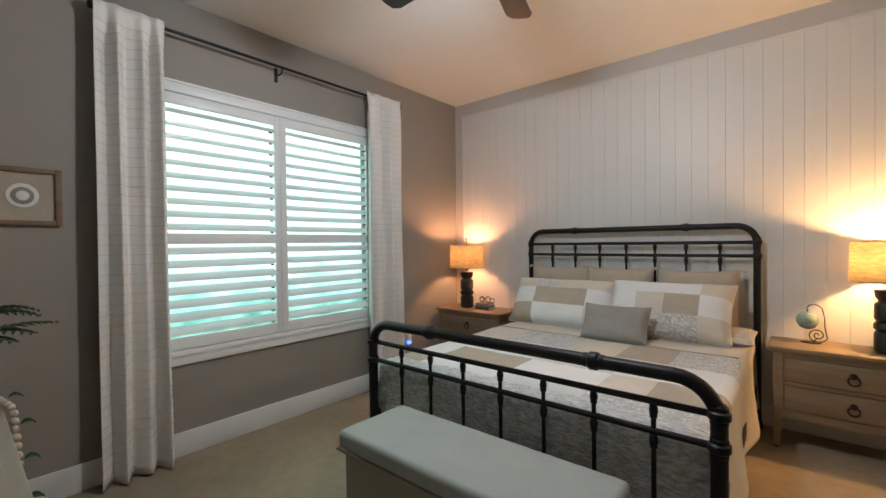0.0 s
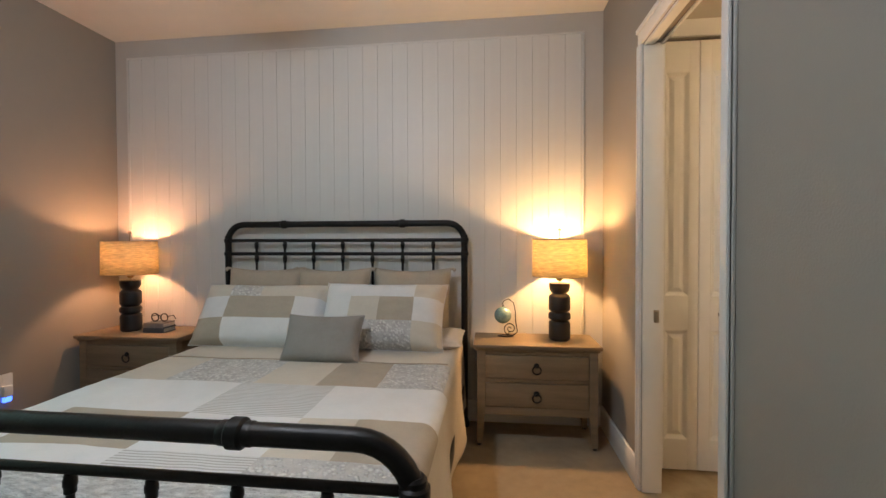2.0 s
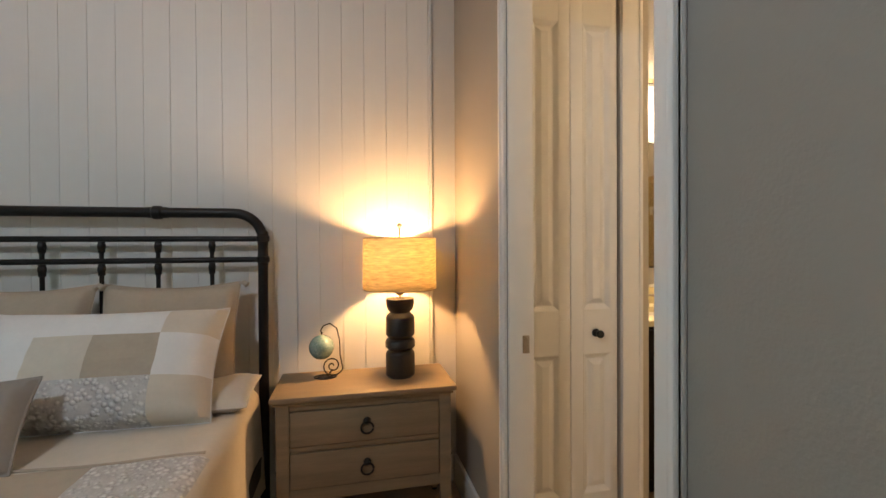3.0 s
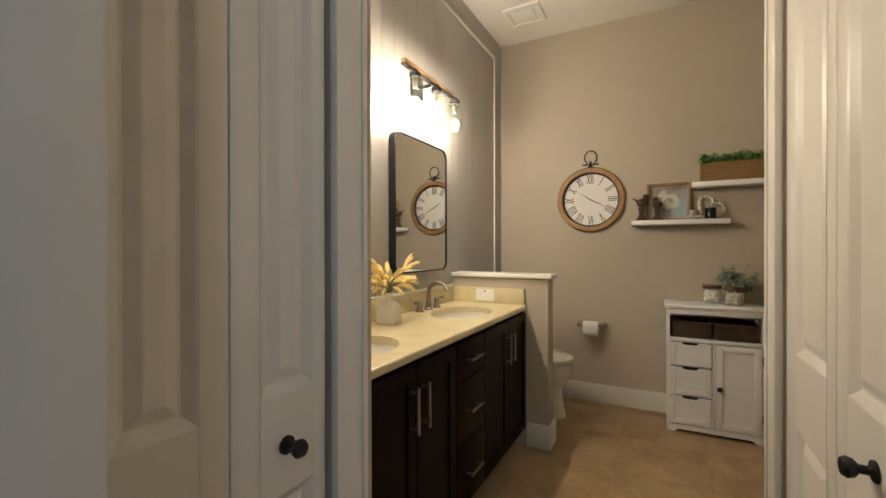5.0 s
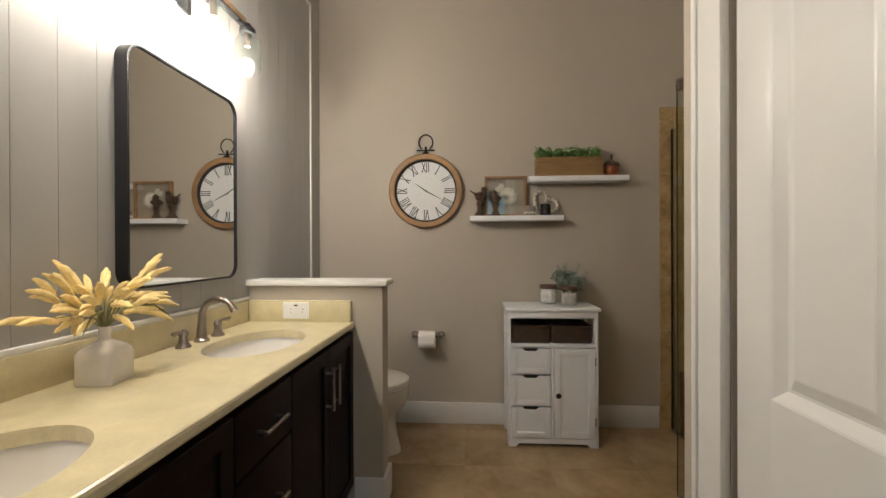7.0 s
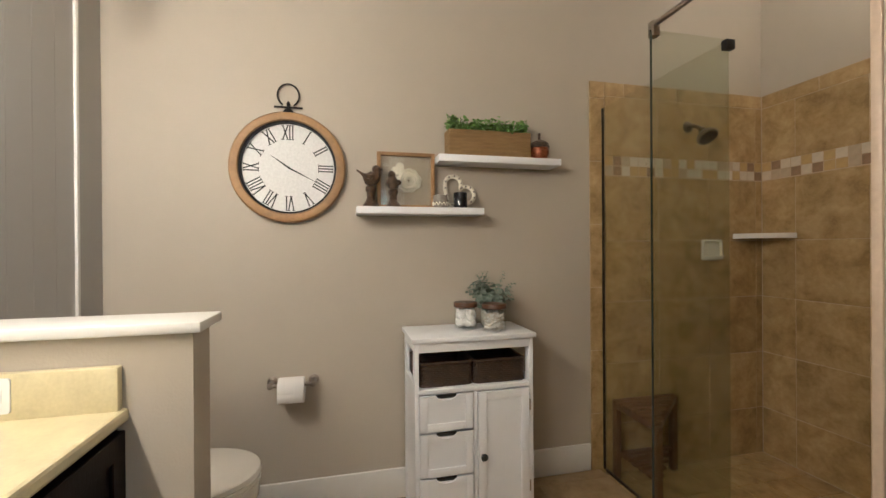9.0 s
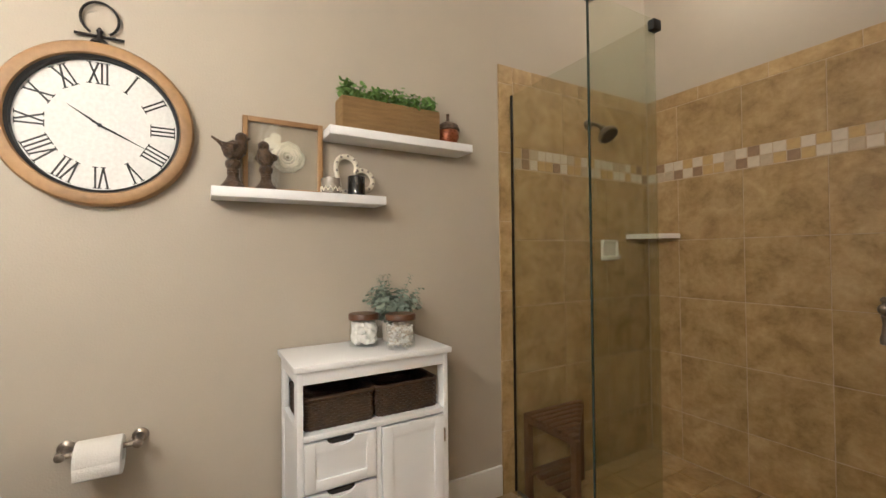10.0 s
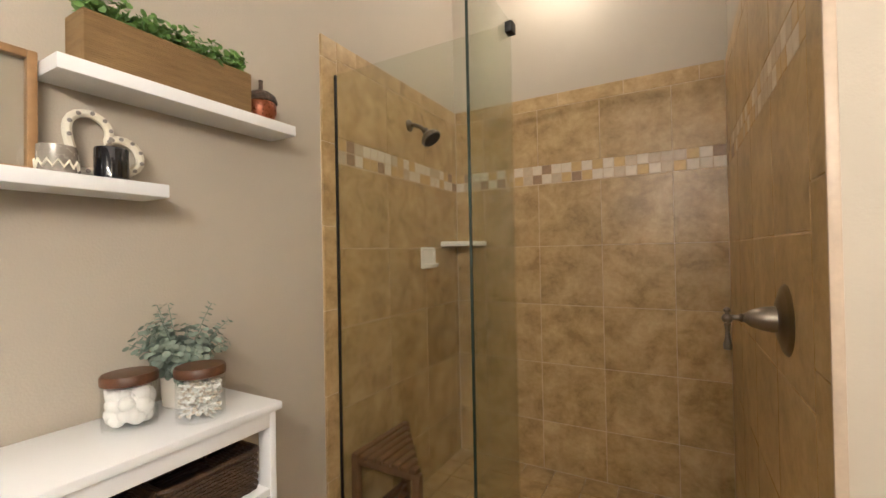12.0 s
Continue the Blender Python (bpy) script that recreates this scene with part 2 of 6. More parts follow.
M_CHROME = mat("polished_steel", (0.60, 0.58, 0.55), 0.16, 1.0)
M_WHITE = mat("white_cabinet_paint", (0.81, 0.82, 0.85), 0.38, 0, 3, 0.03, 0.04, 50)
M_PLASTIC = mat("white_plastic", (0.78, 0.78, 0.76), 0.35)
M_MIRROR = mat("mirror_silver", (0.86, 0.87, 0.86), 0.015, 1.0)
M_GLASS = clear("clear_glass", (0.97, 0.99, 0.98))
M_JARGLASS = clear("thin_jar_glass", (0.985, 0.99, 0.985), 0.25)
M_PICGLASS = clear("picture_glass", (0.97, 0.98, 0.97), 0.5, 0.11)
M_SGLASS = clear("green_tinted_glass", (0.935, 0.95, 0.915))
M_SGROUT = mat("pale_sand_grout", (0.54, 0.43, 0.29), 0.9, 0, 30, 0.15, 0.3, 300)
# near-black: painted shade in notches, scoops and slots, and the spray face's rubber
M_DARK = mat("recess_shade_and_rubber", (0.02, 0.017, 0.014), 0.9)

# ---- the rooms ----
def wall(name, pieces, material, label):
    return solid(name, join(*[bx(*p) for p in pieces]), material, label, "wall", kind="structure", smooth=False)


# window opening y 0.846..2.422, z 0.62..2.15; bedroom door opening y 2.163..2.885
wall("wall_west", [(-2.57, -2.45, -0.47, 0.846, 0, 2.67), (-2.57, -2.45, 2.422, 3.72, 0, 2.67), (-2.57, -2.45, 0.846, 2.422, 0, 0.62), (-2.57, -2.45, 0.846, 2.422, 2.15, 2.67)], M_TAUPE, "taupe painted bedroom wall round a shuttered window")
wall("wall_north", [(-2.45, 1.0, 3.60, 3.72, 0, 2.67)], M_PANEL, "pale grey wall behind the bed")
wall("wall_south", [(-2.45, 1.0, -0.47, -0.35, 0, 2.67)], M_TAUPE, "taupe painted bedroom wall")
wall("wall_east", [(1.0, 1.09, -0.47, 2.163, 0, 2.67), (1.0, 1.09, 2.885, 3.72, 0, 2.67), (1.0, 1.09, 2.163, 2.885, 2.13, 2.67)], M_TAUPE, "taupe painted wall with a pocket doorway")
wall("wall_hall_north", [(1.09, 1.70, 3.115, 3.82, 0, 2.87), (1.09, 1.145, 3.08, 3.115, 0, 2.87), (1.565, 1.70, 3.08, 3.115, 0, 2.87), (1.145, 1.565, 3.08, 3.115, 2.235, 2.87)], M_GREIGE, "greige wall of the passage with a closet")
wall("wall_hall_south", [(1.09, 2.49, 1.80, 2.165, 0, 2.87), (1.09, 1.56, 2.165, 2.20, 0, 2.87), (2.32, 2.49, 2.165, 2.20, 0, 2.87), (1.56, 2.32, 2.165, 2.20, 2.235, 2.87)], M_GREIGE, "greige wall of the passage with a closet")
wall("wall_over_door", [(1.0, 1.09, 1.68, 3.82, 2.67, 2.99)], M_GREIGE, "greige wall over the doorway")
wall("wall_bath_north", [(1.70, 4.42, 3.70, 3.82, 0, 2.87)], M_VBOARD, "pale grey board wall behind the vanity")
wall("wall_bath_east", [(4.295, 4.42, 0.20, 3.70, -0.05, 2.87)], M_GREIGE, "greige bathroom wall that carries a clock and shelves")
wall("wall_shower_back", [(2.49, 4.295, 0.20, 0.32, -0.05, 2.87)], M_GREIGE, "greige wall at the back of the shower")
wall("wall_shower_west", [(2.49, 2.855, 0.32, 1.80, -0.05, 2.87)], M_GREIGE, "greige wall beside the shower")
solid("ceiling_bedroom", bx(-2.57, 1.09, -0.47, 3.72, 2.67, 2.79), M_CEIL, "white textured bedroom ceiling", "ceiling", kind="structure", smooth=False)
solid("ceiling_bath", bx(1.09, 4.42, 0.20, 3.82, 2.87, 2.99), M_CEIL, "white textured bathroom ceiling", "ceiling", kind="structure", smooth=False)
solid("floor_bedroom", bx(-2.57, 1.06, -0.47, 3.72, -0.12, 0), M_CARPET, "tan cut-pile carpet", "carpet", kind="structure", smooth=False)
floor_bath = solid("floor_bath", join(bx(1.06, 4.30, 1.42, 3.82, -0.12, -0.0014), bx(2.855, 4.30, 0.32, 1.42, -0.12, -0.045)), M_GROUT, "beige tiled bathroom floor", "floor", kind="structure", smooth=False)

# baseboards
def baseboard(x0, x1, y0, y1, h=0.14):
    top = bx(x0, x1, y0, y1, 0, h, 0.004)
    solid("baseboard", top, M_TRIM, "white painted baseboard", "baseboard", kind="structure")


baseboard(-2.45, -2.434, -0.35, 3.60)
baseboard(-2.434, 0.984, 3.584, 3.60)
baseboard(0.984, 1.0, 2.926, 3.584)
baseboard(0.984, 1.0, -0.35, 2.11)
baseboard(4.279, 4.295, 1.475, 3.70)
baseboard(3.48, 4.279, 3.684, 3.70)
baseboard(2.49, 2.506, 1.80, 2.20)
baseboard(2.506, 2.84, 1.80, 1.816)
baseboard(1.09, 1.47, 2.20, 2.216)


def casing(name, pieces, label="white moulded door casing"):
    p0 = pieces[0]
    t = thing(name, label, "door casing", (p0[0], p0[2], 0))
    tagged(t, kind="structure")
    for p in pieces:
        part("trim_board", bx(*p, 0.004), M_TRIM, t)


# bedroom doorway: casing, jambs and head
casing("door_trim_bedroom", [(0.978, 1.0, 2.112, 2.163, 0, 2.13), (0.972, 0.990, 2.112, 2.128, 0, 2.13), (0.986, 1.0, 2.885, 2.920, 0, 2.13), (0.981, 0.992, 2.906, 2.923, 0, 2.13), (0.986, 1.0, 2.112, 2.920, 2.13, 2.205), (0.978, 0.992, 2.108, 2.926, 2.188, 2.21)])
casing("door_jamb_bedroom", [(1.0, 1.045, 2.163, 2.176, 0, 2.13), (1.075, 1.09, 2.163, 2.176, 0, 2.13), (1.0, 1.09, 2.872, 2.885, 0, 2.13), (1.0, 1.045, 2.176, 2.872, 2.117, 2.13), (1.075, 1.09, 2.176, 2.872, 2.117, 2.13)], "white painted jamb of a pocket doorway")
casing("door_trim_closet_north", [(1.565, 1.653, 3.06, 3.08, 0, 2.235), (1.09, 1.653, 3.06, 3.08, 2.235, 2.32), (1.640, 1.656, 3.054, 3.07, 0, 2.235)])
casing("door_trim_closet_south", [(2.32, 2.41, 2.20, 2.22, 0, 2.235), (2.395, 2.413, 2.20, 2.226, 0, 2.235), (1.475, 1.56, 2.20, 2.22, 0, 2.235), (1.475, 2.41, 2.20, 2.22, 2.235, 2.32)])


def sunk_panel(a, b, lo, hi, y, face):
    """A moulded panel: it slopes in from the leaf's face, then swells to a raised field."""
    bm = bmesh.new()
    s = min(1.0, (b - a) / 0.12)
    rings = []
    for d, h in ((0, 0), (0.004, -0.0015), (0.020, -0.0130), (0.025, -0.0130), (0.044, -0.0045), (0.047, -0.0040)):
        d *= s
        rings.append([bm.verts.new((px, y + face * h, pz)) for px, pz in ((a + d, lo + d), (b - d, lo + d), (b - d, hi - d), (a + d, hi - d))])
    for p, q in zip(rings, rings[1:]):
        for k in range(4):
            bm.faces.new((p[k], p[(k + 1) % 4], q[(k + 1) % 4], q[k]))
    bm.faces.new(rings[-1])
    bmesh.ops.recalc_face_normals(bm, faces=bm.faces[:])
    return bm


def bifold(name, x0, x1, y, face, knob_at, label, mid, stiles):
    """Two hinged leaves in an opening from x0 to x1; face: 1 looks to +y, -1 to -y."""
    t = thing(name, label, "door", ((x0 + x1) / 2, y, 0.0))
    tagged(t, kind="structure")
    for a, b, sa, sb in ((x0 + 0.004, mid - 0.0015, *stiles[0]), (mid + 0.0015, x1 - 0.008, *stiles[1])):
        yb = y - face * 0.030
        levels = (0.012, 0.17, 0.738, 0.915, 2.065, 2.222)
        pieces = []
        for za, zb in ((levels[0], levels[1]), (levels[2], levels[3]), (levels[4], levels[5])):
            pieces.append(bx(a + sa, b - sb, min(y, yb), max(y, yb), za, zb))
        pieces += [bx(a, a + sa, min(y, yb), max(y, yb), levels[0], levels[5], 0.002), bx(b - sb, b, min(y, yb), max(y, yb), levels[0], levels[5], 0.002)]
        leaf = part("door_leaf", join(*pieces), M_TRIM, t)
        for lo, hi in ((levels[1], levels[2]), (levels[3], levels[4])):
            part("door_panel", sunk_panel(a + sa, b - sb, lo, hi, y, face), M_TRIM, leaf, smooth=False)
    part("knob", moved(lathe([(0.0165, 0), (0.0165, 0.004), (0.007, 0.008), (0.007, 0.020), (0.014, 0.026), (0.0165, 0.034), (0.013, 0.041), (0.004, 0.043)]), Matrix.Translation((knob_at[0], y, knob_at[1])) @ Matrix.Rotation(radians(-90 * face), 4, "X")), M_BLACK, t, "matt black round knob")
    return t


bifold("door_1", 1.147, 1.563, 3.084, -1, (1.456, 0.822), "white bifold closet door with raised panels", 1.345, ((0.028, 0.048), (0.055, 0.030)))
bifold("door_2", 1.562, 2.318, 2.196, 1, (1.785, 0.836), "white bifold closet door with raised panels", 1.952, ((0.087, 0.052), (0.052, 0.087)))
# edge pull plate of the pocket door
solid("strike_plate", bx(1.048, 1.072, 2.8685, 2.872, 0.815, 0.875, 0.001), M_NICKEL, "small brass strike plate in the door jamb", "strike plate")

# pony wall beside the vanity
pony = solid("wall_pony", bx(3.36, 3.48, 3.075, 3.70, 0, 0.995), M_GREIGE, "low greige wall between vanity and toilet", "wall", kind="structure", smooth=False)
solid("wall_pony_cap", bx(3.335, 3.505, 3.052, 3.70, 0.995, 1.02, 0.005), M_TRIM, "white painted cap on the low wall", "trim", kind="structure")
solid("baseboard", join(bx(3.344, 3.36, 3.059, 3.20, 0, 0.14, 0.004), bx(3.36, 3.496, 3.059, 3.075, 0, 0.14, 0.004), bx(3.48, 3.496, 3.075, 3.684, 0, 0.14, 0.004)), M_TRIM, "white painted baseboard", "baseboard", kind="structure")

# ---- bedroom ----
M_CURT = mat("off_white_woven_curtain", (0.80, 0.775, 0.735), 0.85, 0, 6, 0.06, 0.5, 500)
M_CREAM = mat("cream_linen", (0.64, 0.585, 0.50), 0.9, 0, 8, 0.08, 0.5, 600)
M_TAN = mat("tan_linen", (0.45, 0.385, 0.305), 0.9, 0, 8, 0.1, 0.6, 600)
M_WLIN = mat("white_linen", (0.76, 0.755, 0.745), 0.88, 0, 8, 0.06, 0.5, 600)
M_GLIN = mat("warm_grey_linen", (0.30, 0.275, 0.25), 0.92, 0, 8, 0.1, 0.6, 700)


def lace():
    """Grey net sewn over with pale blossoms: raised round petals in loose clusters."""
    m = mat("embroidered_grey_lace", (0.54, 0.53, 0.51), 0.8, 0, 26, 0.25, 1.0, 220)
    nt = m.node_tree
    b, co = nt.nodes["Principled BSDF"], nt.nodes["Texture Coordinate"].outputs["Object"]
    v, n, add, rp, mx = (nt.nodes.new("ShaderNode" + k) for k in ("TexVoronoi", "TexNoise", "Math", "ValToRGB", "MixRGB"))
    v.inputs["Scale"].default_value, n.inputs["Scale"].default_value = 58.0, 21.0
    for t in (v, n):
        nt.links.new(co, t.inputs["Vector"])
    add.operation, add.inputs[1].default_value = "MULTIPLY_ADD", 0.9
    nt.links.new(n.outputs[0], add.inputs[0])
    nt.links.new(v.outputs["Distance"], add.inputs[2])
    e = rp.color_ramp.elements
    e[0].position, e[0].color = 0.62, (1, 1, 1, 1)
    e[1].position, e[1].color = 0.96, (0, 0, 0, 1)
    nt.links.new(add.outputs[0], rp.inputs[0])
    nt.links.new(rp.outputs[0], mx.inputs[0])
    nt.links.new(b.inputs["Base Color"].links[0].from_socket, mx.inputs[1])
    mx.inputs[2].default_value = (0.74, 0.73, 0.70, 1)
    nt.links.new(mx.outputs[0], b.inputs["Base Color"])
    nt.links.new(rp.outputs[0], nt.nodes["Bump"].inputs["Height"])
    return m


M_LACE = lace()
M_DROP = mat("textured_grey_quilt", (0.68, 0.685, 0.67), 0.32, 0, 30, 0.6, 1.0, 55, stretch=(1, 2.4, 2.4))
M_DROP.node_tree.nodes["Bump"].inputs["Distance"].default_value = 0.016
M_LACE.node_tree.nodes["Bump"].inputs["Distance"].default_value = 0.006


def ticking():
    """White cloth with thin grey threads woven across."""
    m = mat("white_ticking_stripe", (0.70, 0.70, 0.69), 0.88, 0, 8, 0.06, 0.5, 600)
    nt = m.node_tree
    w, rp, mx = nt.nodes.new("ShaderNodeTexWave"), nt.nodes.new("ShaderNodeValToRGB"), nt.nodes.new("ShaderNodeMixRGB")
    w.bands_direction = "Y"
    w.inputs["Scale"].default_value, w.inputs["Distortion"].default_value = 22.0, 0.4
    rp.color_ramp.elements[0].position, rp.color_ramp.elements[1].position = 0.62, 0.80
    rp.color_ramp.elements[0].color, rp.color_ramp.elements[1].color = (1, 1, 1, 1), (0.62, 0.60, 0.57, 1)
    mx.blend_type, mx.inputs[0].default_value = "MULTIPLY", 1.0
    b = nt.nodes["Principled BSDF"]
    nt.links.new(nt.nodes["Texture Coordinate"].outputs["Object"], w.inputs["Vector"])
    nt.links.new(w.outputs["Color"], rp.inputs[0])
    nt.links.new(b.inputs["Base Color"].links[0].from_socket, mx.inputs[1])
    nt.links.new(rp.outputs[0], mx.inputs[2])
    nt.links.new(mx.outputs[0], b.inputs["Base Color"])
    return m


M_TICK = ticking()
M_BENCH = mat("sage_grey_upholstery", (0.36, 0.375, 0.34), 0.8, 0, 5, 0.1, 0.4, 400)
M_BENCHS = mat("taupe_upholstery", (0.30, 0.255, 0.20), 0.8, 0, 5, 0.1, 0.4, 400)
M_EBONY = mat("ebonised_wood", (0.012, 0.010, 0.009), 0.4, 0, 12, 0.3, 0.1, 60)
M_LEAFD = mat("dark_green_leaf", (0.022, 0.055, 0.018), 0.5, 0, 9, 0.3)
M_BRASSD = mat("dull_brass", (0.30, 0.21, 0.10), 0.4, 1.0, 20, 0.2)
M_BEAD = mat("pale_wooden_bead", (0.52, 0.42, 0.33), 0.6, 0, 20, 0.2)
M_TEAKF = mat("aged_oak_frame", (0.20, 0.125, 0.065), 0.55, 0, 4, 0.3, stretch=(6, 2, 6))
M_DRES = mat("pale_oak_veneer", (0.30, 0.255, 0.195), 0.5, 0, 3, 0.15, stretch=(1, 8, 8))


def shade_fabric(name, colour):
    """Woven cloth that lets a part of the bulb's light through."""
    m = bpy.data.materials.new(name)
    m.use_nodes = True
    nt = m.node_tree
    nt.nodes.remove(nt.nodes["Principled BSDF"])
    co = nt.nodes.new("ShaderNodeTexCoord").outputs["Object"]
    mp = nt.nodes.new("ShaderNodeMapping")
    mp.inputs["Scale"].default_value = (14, 14, 95)
    nz = nt.nodes.new("ShaderNodeTexNoise")
    nz.inputs["Scale"].default_value, nz.inputs["Detail"].default_value = 1.6, 5
    nt.links.new(co, mp.inputs[0])
    nt.links.new(mp.outputs[0], nz.inputs["Vector"])
    ramp = nt.nodes.new("ShaderNodeValToRGB")
    ramp.color_ramp.elements[0].position, ramp.color_ramp.elements[1].position = 0.32, 0.68
    ramp.color_ramp.elements[0].color = (*[c * 0.62 for c in colour], 1)
    ramp.color_ramp.elements[1].color = (*colour, 1)
    nt.links.new(nz.outputs[0], ramp.inputs[0])
    d, t, mix = nt.nodes.new("ShaderNodeBsdfDiffuse"), nt.nodes.new("ShaderNodeBsdfTranslucent"), nt.nodes.new("ShaderNodeMixShader")
    mix.inputs[0].default_value = 0.5
    for s in (d, t):
        nt.links.new(ramp.outputs[0], s.inputs["Color"])
    nt.links.new(d.outputs[0], mix.inputs[1])
    nt.links.new(t.outputs[0], mix.inputs[2])
    nt.links.new(mix.outputs[0], nt.nodes["Material Output"].inputs["Surface"])
    return m


M_SHADE = shade_fabric("oatmeal_linen_shade", (0.84, 0.73, 0.48))

# daylight beyond the window: white sky over a pale green hedge
def outdoors():
    m = bpy.data.materials.new("bright_garden_distance")
    m.use_nodes = True
    nt = m.node_tree
    nt.nodes.remove(nt.nodes["Principled BSDF"])
    em = nt.nodes.new("ShaderNodeEmission")
    co = nt.nodes.new("ShaderNodeTexCoord").outputs["Object"]
    sep = nt.nodes.new("ShaderNodeSeparateXYZ")
    nt.links.new(co, sep.inputs[0])
    nz = nt.nodes.new("ShaderNodeTexNoise")
    nz.inputs["Scale"].default_value, nz.inputs["Detail"].default_value = 3.0, 6
    nt.links.new(co, nz.inputs["Vector"])
    ma = nt.nodes.new("ShaderNodeMath")
    ma.operation = "MULTIPLY_ADD"
    nt.links.new(nz.outputs[0], ma.inputs[0])
    ma.inputs[1].default_value = 1.6
    nt.links.new(sep.outputs[2], ma.inputs[2])
    ramp = nt.nodes.new("ShaderNodeValToRGB")
    e = ramp.color_ramp.elements
    e[0].position, e[0].color = 0.48, (0.02, 0.19, 0.15, 1)
    e[1].position, e[1].color = 0.68, (0.56, 1.0, 0.90, 1)
    mr = nt.nodes.new("ShaderNodeMapRange")
    mr.inputs["From Min"].default_value, mr.inputs["From Max"].default_value = -1.0, 5.0
    nt.links.new(ma.outputs[0], mr.inputs["Value"])
    nt.links.new(mr.outputs[0], ramp.inputs[0])
    nt.links.new(ramp.outputs[0], em.inputs[0])
    em.inputs[1].default_value = 1.45
    nt.links.new(em.outputs[0], nt.nodes["Material Output"].inputs["Surface"])
    return m


solid("backdrop", bx(-4.62, -4.60, -2.4, 5.6, -1.0, 5.0), outdoors(), "bright white sky over a pale green hedge", "backdrop", kind="structure", smooth=False)

# window with plantation shutters
win = thing("window_1", "white framed window with two plantation shutters partly open", "window", (-2.45, 1.635, 0.57))
tagged(win, kind="structure")
part("window_frame", join(bx(-2.468, -2.428, 0.800, 0.846, 0.62, 2.125, 0.004), bx(-2.468, -2.428, 2.422, 2.468, 0.62, 2.125, 0.004), bx(-2.468, -2.428, 0.800, 2.468, 2.125, 2.18, 0.004), bx(-2.452, -2.418, 0.792, 2.476, 2.178, 2.192, 0.003)), M_SHUT, win)
part("window_sill", join(bx(-2.55, -2.417, 0.790, 2.478, 0.588, 0.62, 0.006), bx(-2.45, -2.428, 0.80, 2.468, 0.535, 0.588, 0.005)), M_SHUT, win)
pane = part("pane", bx(-2.560, -2.555, 0.846, 2.422, 0.62, 2.15), M_GLASS, win)
pane.visible_shadow = False
part("meeting_strip", bx(-2.437, -2.430, 1.612, 1.628, 0.625, 2.12, 0.002), M_SHUT, win)
for y0, y1 in ((0.848, 1.618), (1.622, 2.420)):
    s = 0.040
    sh = part("shutter", join(bx(-2.465, -2.437, y0, y0 + s, 0.625, 2.12, 0.003), bx(-2.465, -2.437, y1 - s, y1, 0.625, 2.12, 0.003), bx(-2.465, -2.437, y0 + s, y1 - s, 2.06, 2.12, 0.003), bx(-2.465, -2.437, y0 + s, y1 - s, 0.625, 0.695, 0.003), bx(-2.465, -2.437, y0 + s, y1 - s, 1.243, 1.308, 0.003)), M_SHUT, win)
    for lo, hi, n in ((1.308, 2.06, 10), (0.695, 1.243, 7)):
        p = (hi - lo) / n
        for i in range(n):
            zc = lo + (i + 0.5) * p
            bm = prism([(0.038 * math.cos(a), 0.0048 * math.sin(a)) for a in [2 * math.pi * k / 12 for k in range(12)]], "y", y0 + s + 0.002, y1 - s - 0.002)
            moved(bm, Matrix.Translation((-2.455, 0, zc)) @ Matrix.Rotation(radians(36), 4, "Y"))
            part("louver", bm, M_SHUT, sh)
            # near-black block drawn for the shade in the notch at the louver's end
            part("notch_shade_block", bx(-2.428, -2.420, y1 - s - 0.050, y1 - s - 0.028, zc - 0.032, zc - 0.023, 0.001), M_DARK, sh, "small dark block for a shaded notch")

# curtains on an iron rod
rod = thing("curtain_rod", "black iron curtain rod with ball finials over the window", "curtain rod", (-2.45, 1.64, 2.44))
part("rod", tube([(-2.365, 0.60, 2.44), (-2.365, 2.69, 2.44)], 0.0095, 12), M_IRON, rod)
for y in (0.59, 2.70):
    part("finial", moved(lathe([(0.006, -0.02), (0.016, -0.016), (0.021, 0), (0.016, 0.016), (0.006, 0.021)], seg=16), Matrix.Translation((-2.365, y, 2.44))), M_IRON, rod)
for y in (0.64, 1.60, 2.66):
    part("bracket", join(bx(-2.45, -2.446, y - 0.012, y + 0.012, 2.36, 2.46, 0.001), tube([(-2.446, y, 2.40), (-2.38, y, 2.40), (-2.365, y, 2.41), (-2.365, y, 2.432)], 0.005, 8)), M_IRON, rod)


def curtain(y0, y1, seed, label):
    rnd = random.Random(seed)
    ph = [rnd.uniform(0, 6.28) for _ in range(4)]

    def at(s, t):
        flare = 0.012 * (1 - t) * math.sin(3.1 * s + ph[3])
        header = min(1.0, max(0.0, (t - 0.93) / 0.05))
        y = y0 + (y1 - y0) * s + flare
        x = (0.028 + 0.014 * (1 - t)) * math.sin(2 * math.pi * (2.9 * s + 0.35 * s * s) + ph[0] + 0.5 * t) + 0.013 * math.sin(2 * math.pi * 5.1 * s + ph[1] + 1.6 * t) + 0.006 * math.sin(9 * t + ph[2] + 5 * s)
        x = -2.352 + 0.008 * header + x * (1 - 0.82 * header)
        return (x, y, 0.012 + 2.458 * t)
    t = thing("curtain", label, "curtain", (-2.36, (y0 + y1) / 2, 0.012), "window curtains")
    bm = grid(70, 60, at)
    cl = part("cloth", bm, M_CURT, t)
    md = cl.modifiers.new("thick", "SOLIDIFY")
    md.thickness = 0.003
    # woven stripes as raised bands of thread
    lines = []
    for k in range(46):
        f = 0.02 + 0.96 * k / 46
        lines.append(tube([Vector(at(i / 40, f)) + Vector((0.0042, 0, 0)) for i in range(41)], 0.0015, 4))
    part("woven_stripes", join(*lines), M_CREAM, t, "thin tan stripes woven across")
    return t


curtain(0.592, 0.900, 3, "off-white striped curtain hanging to the carpet by the window")
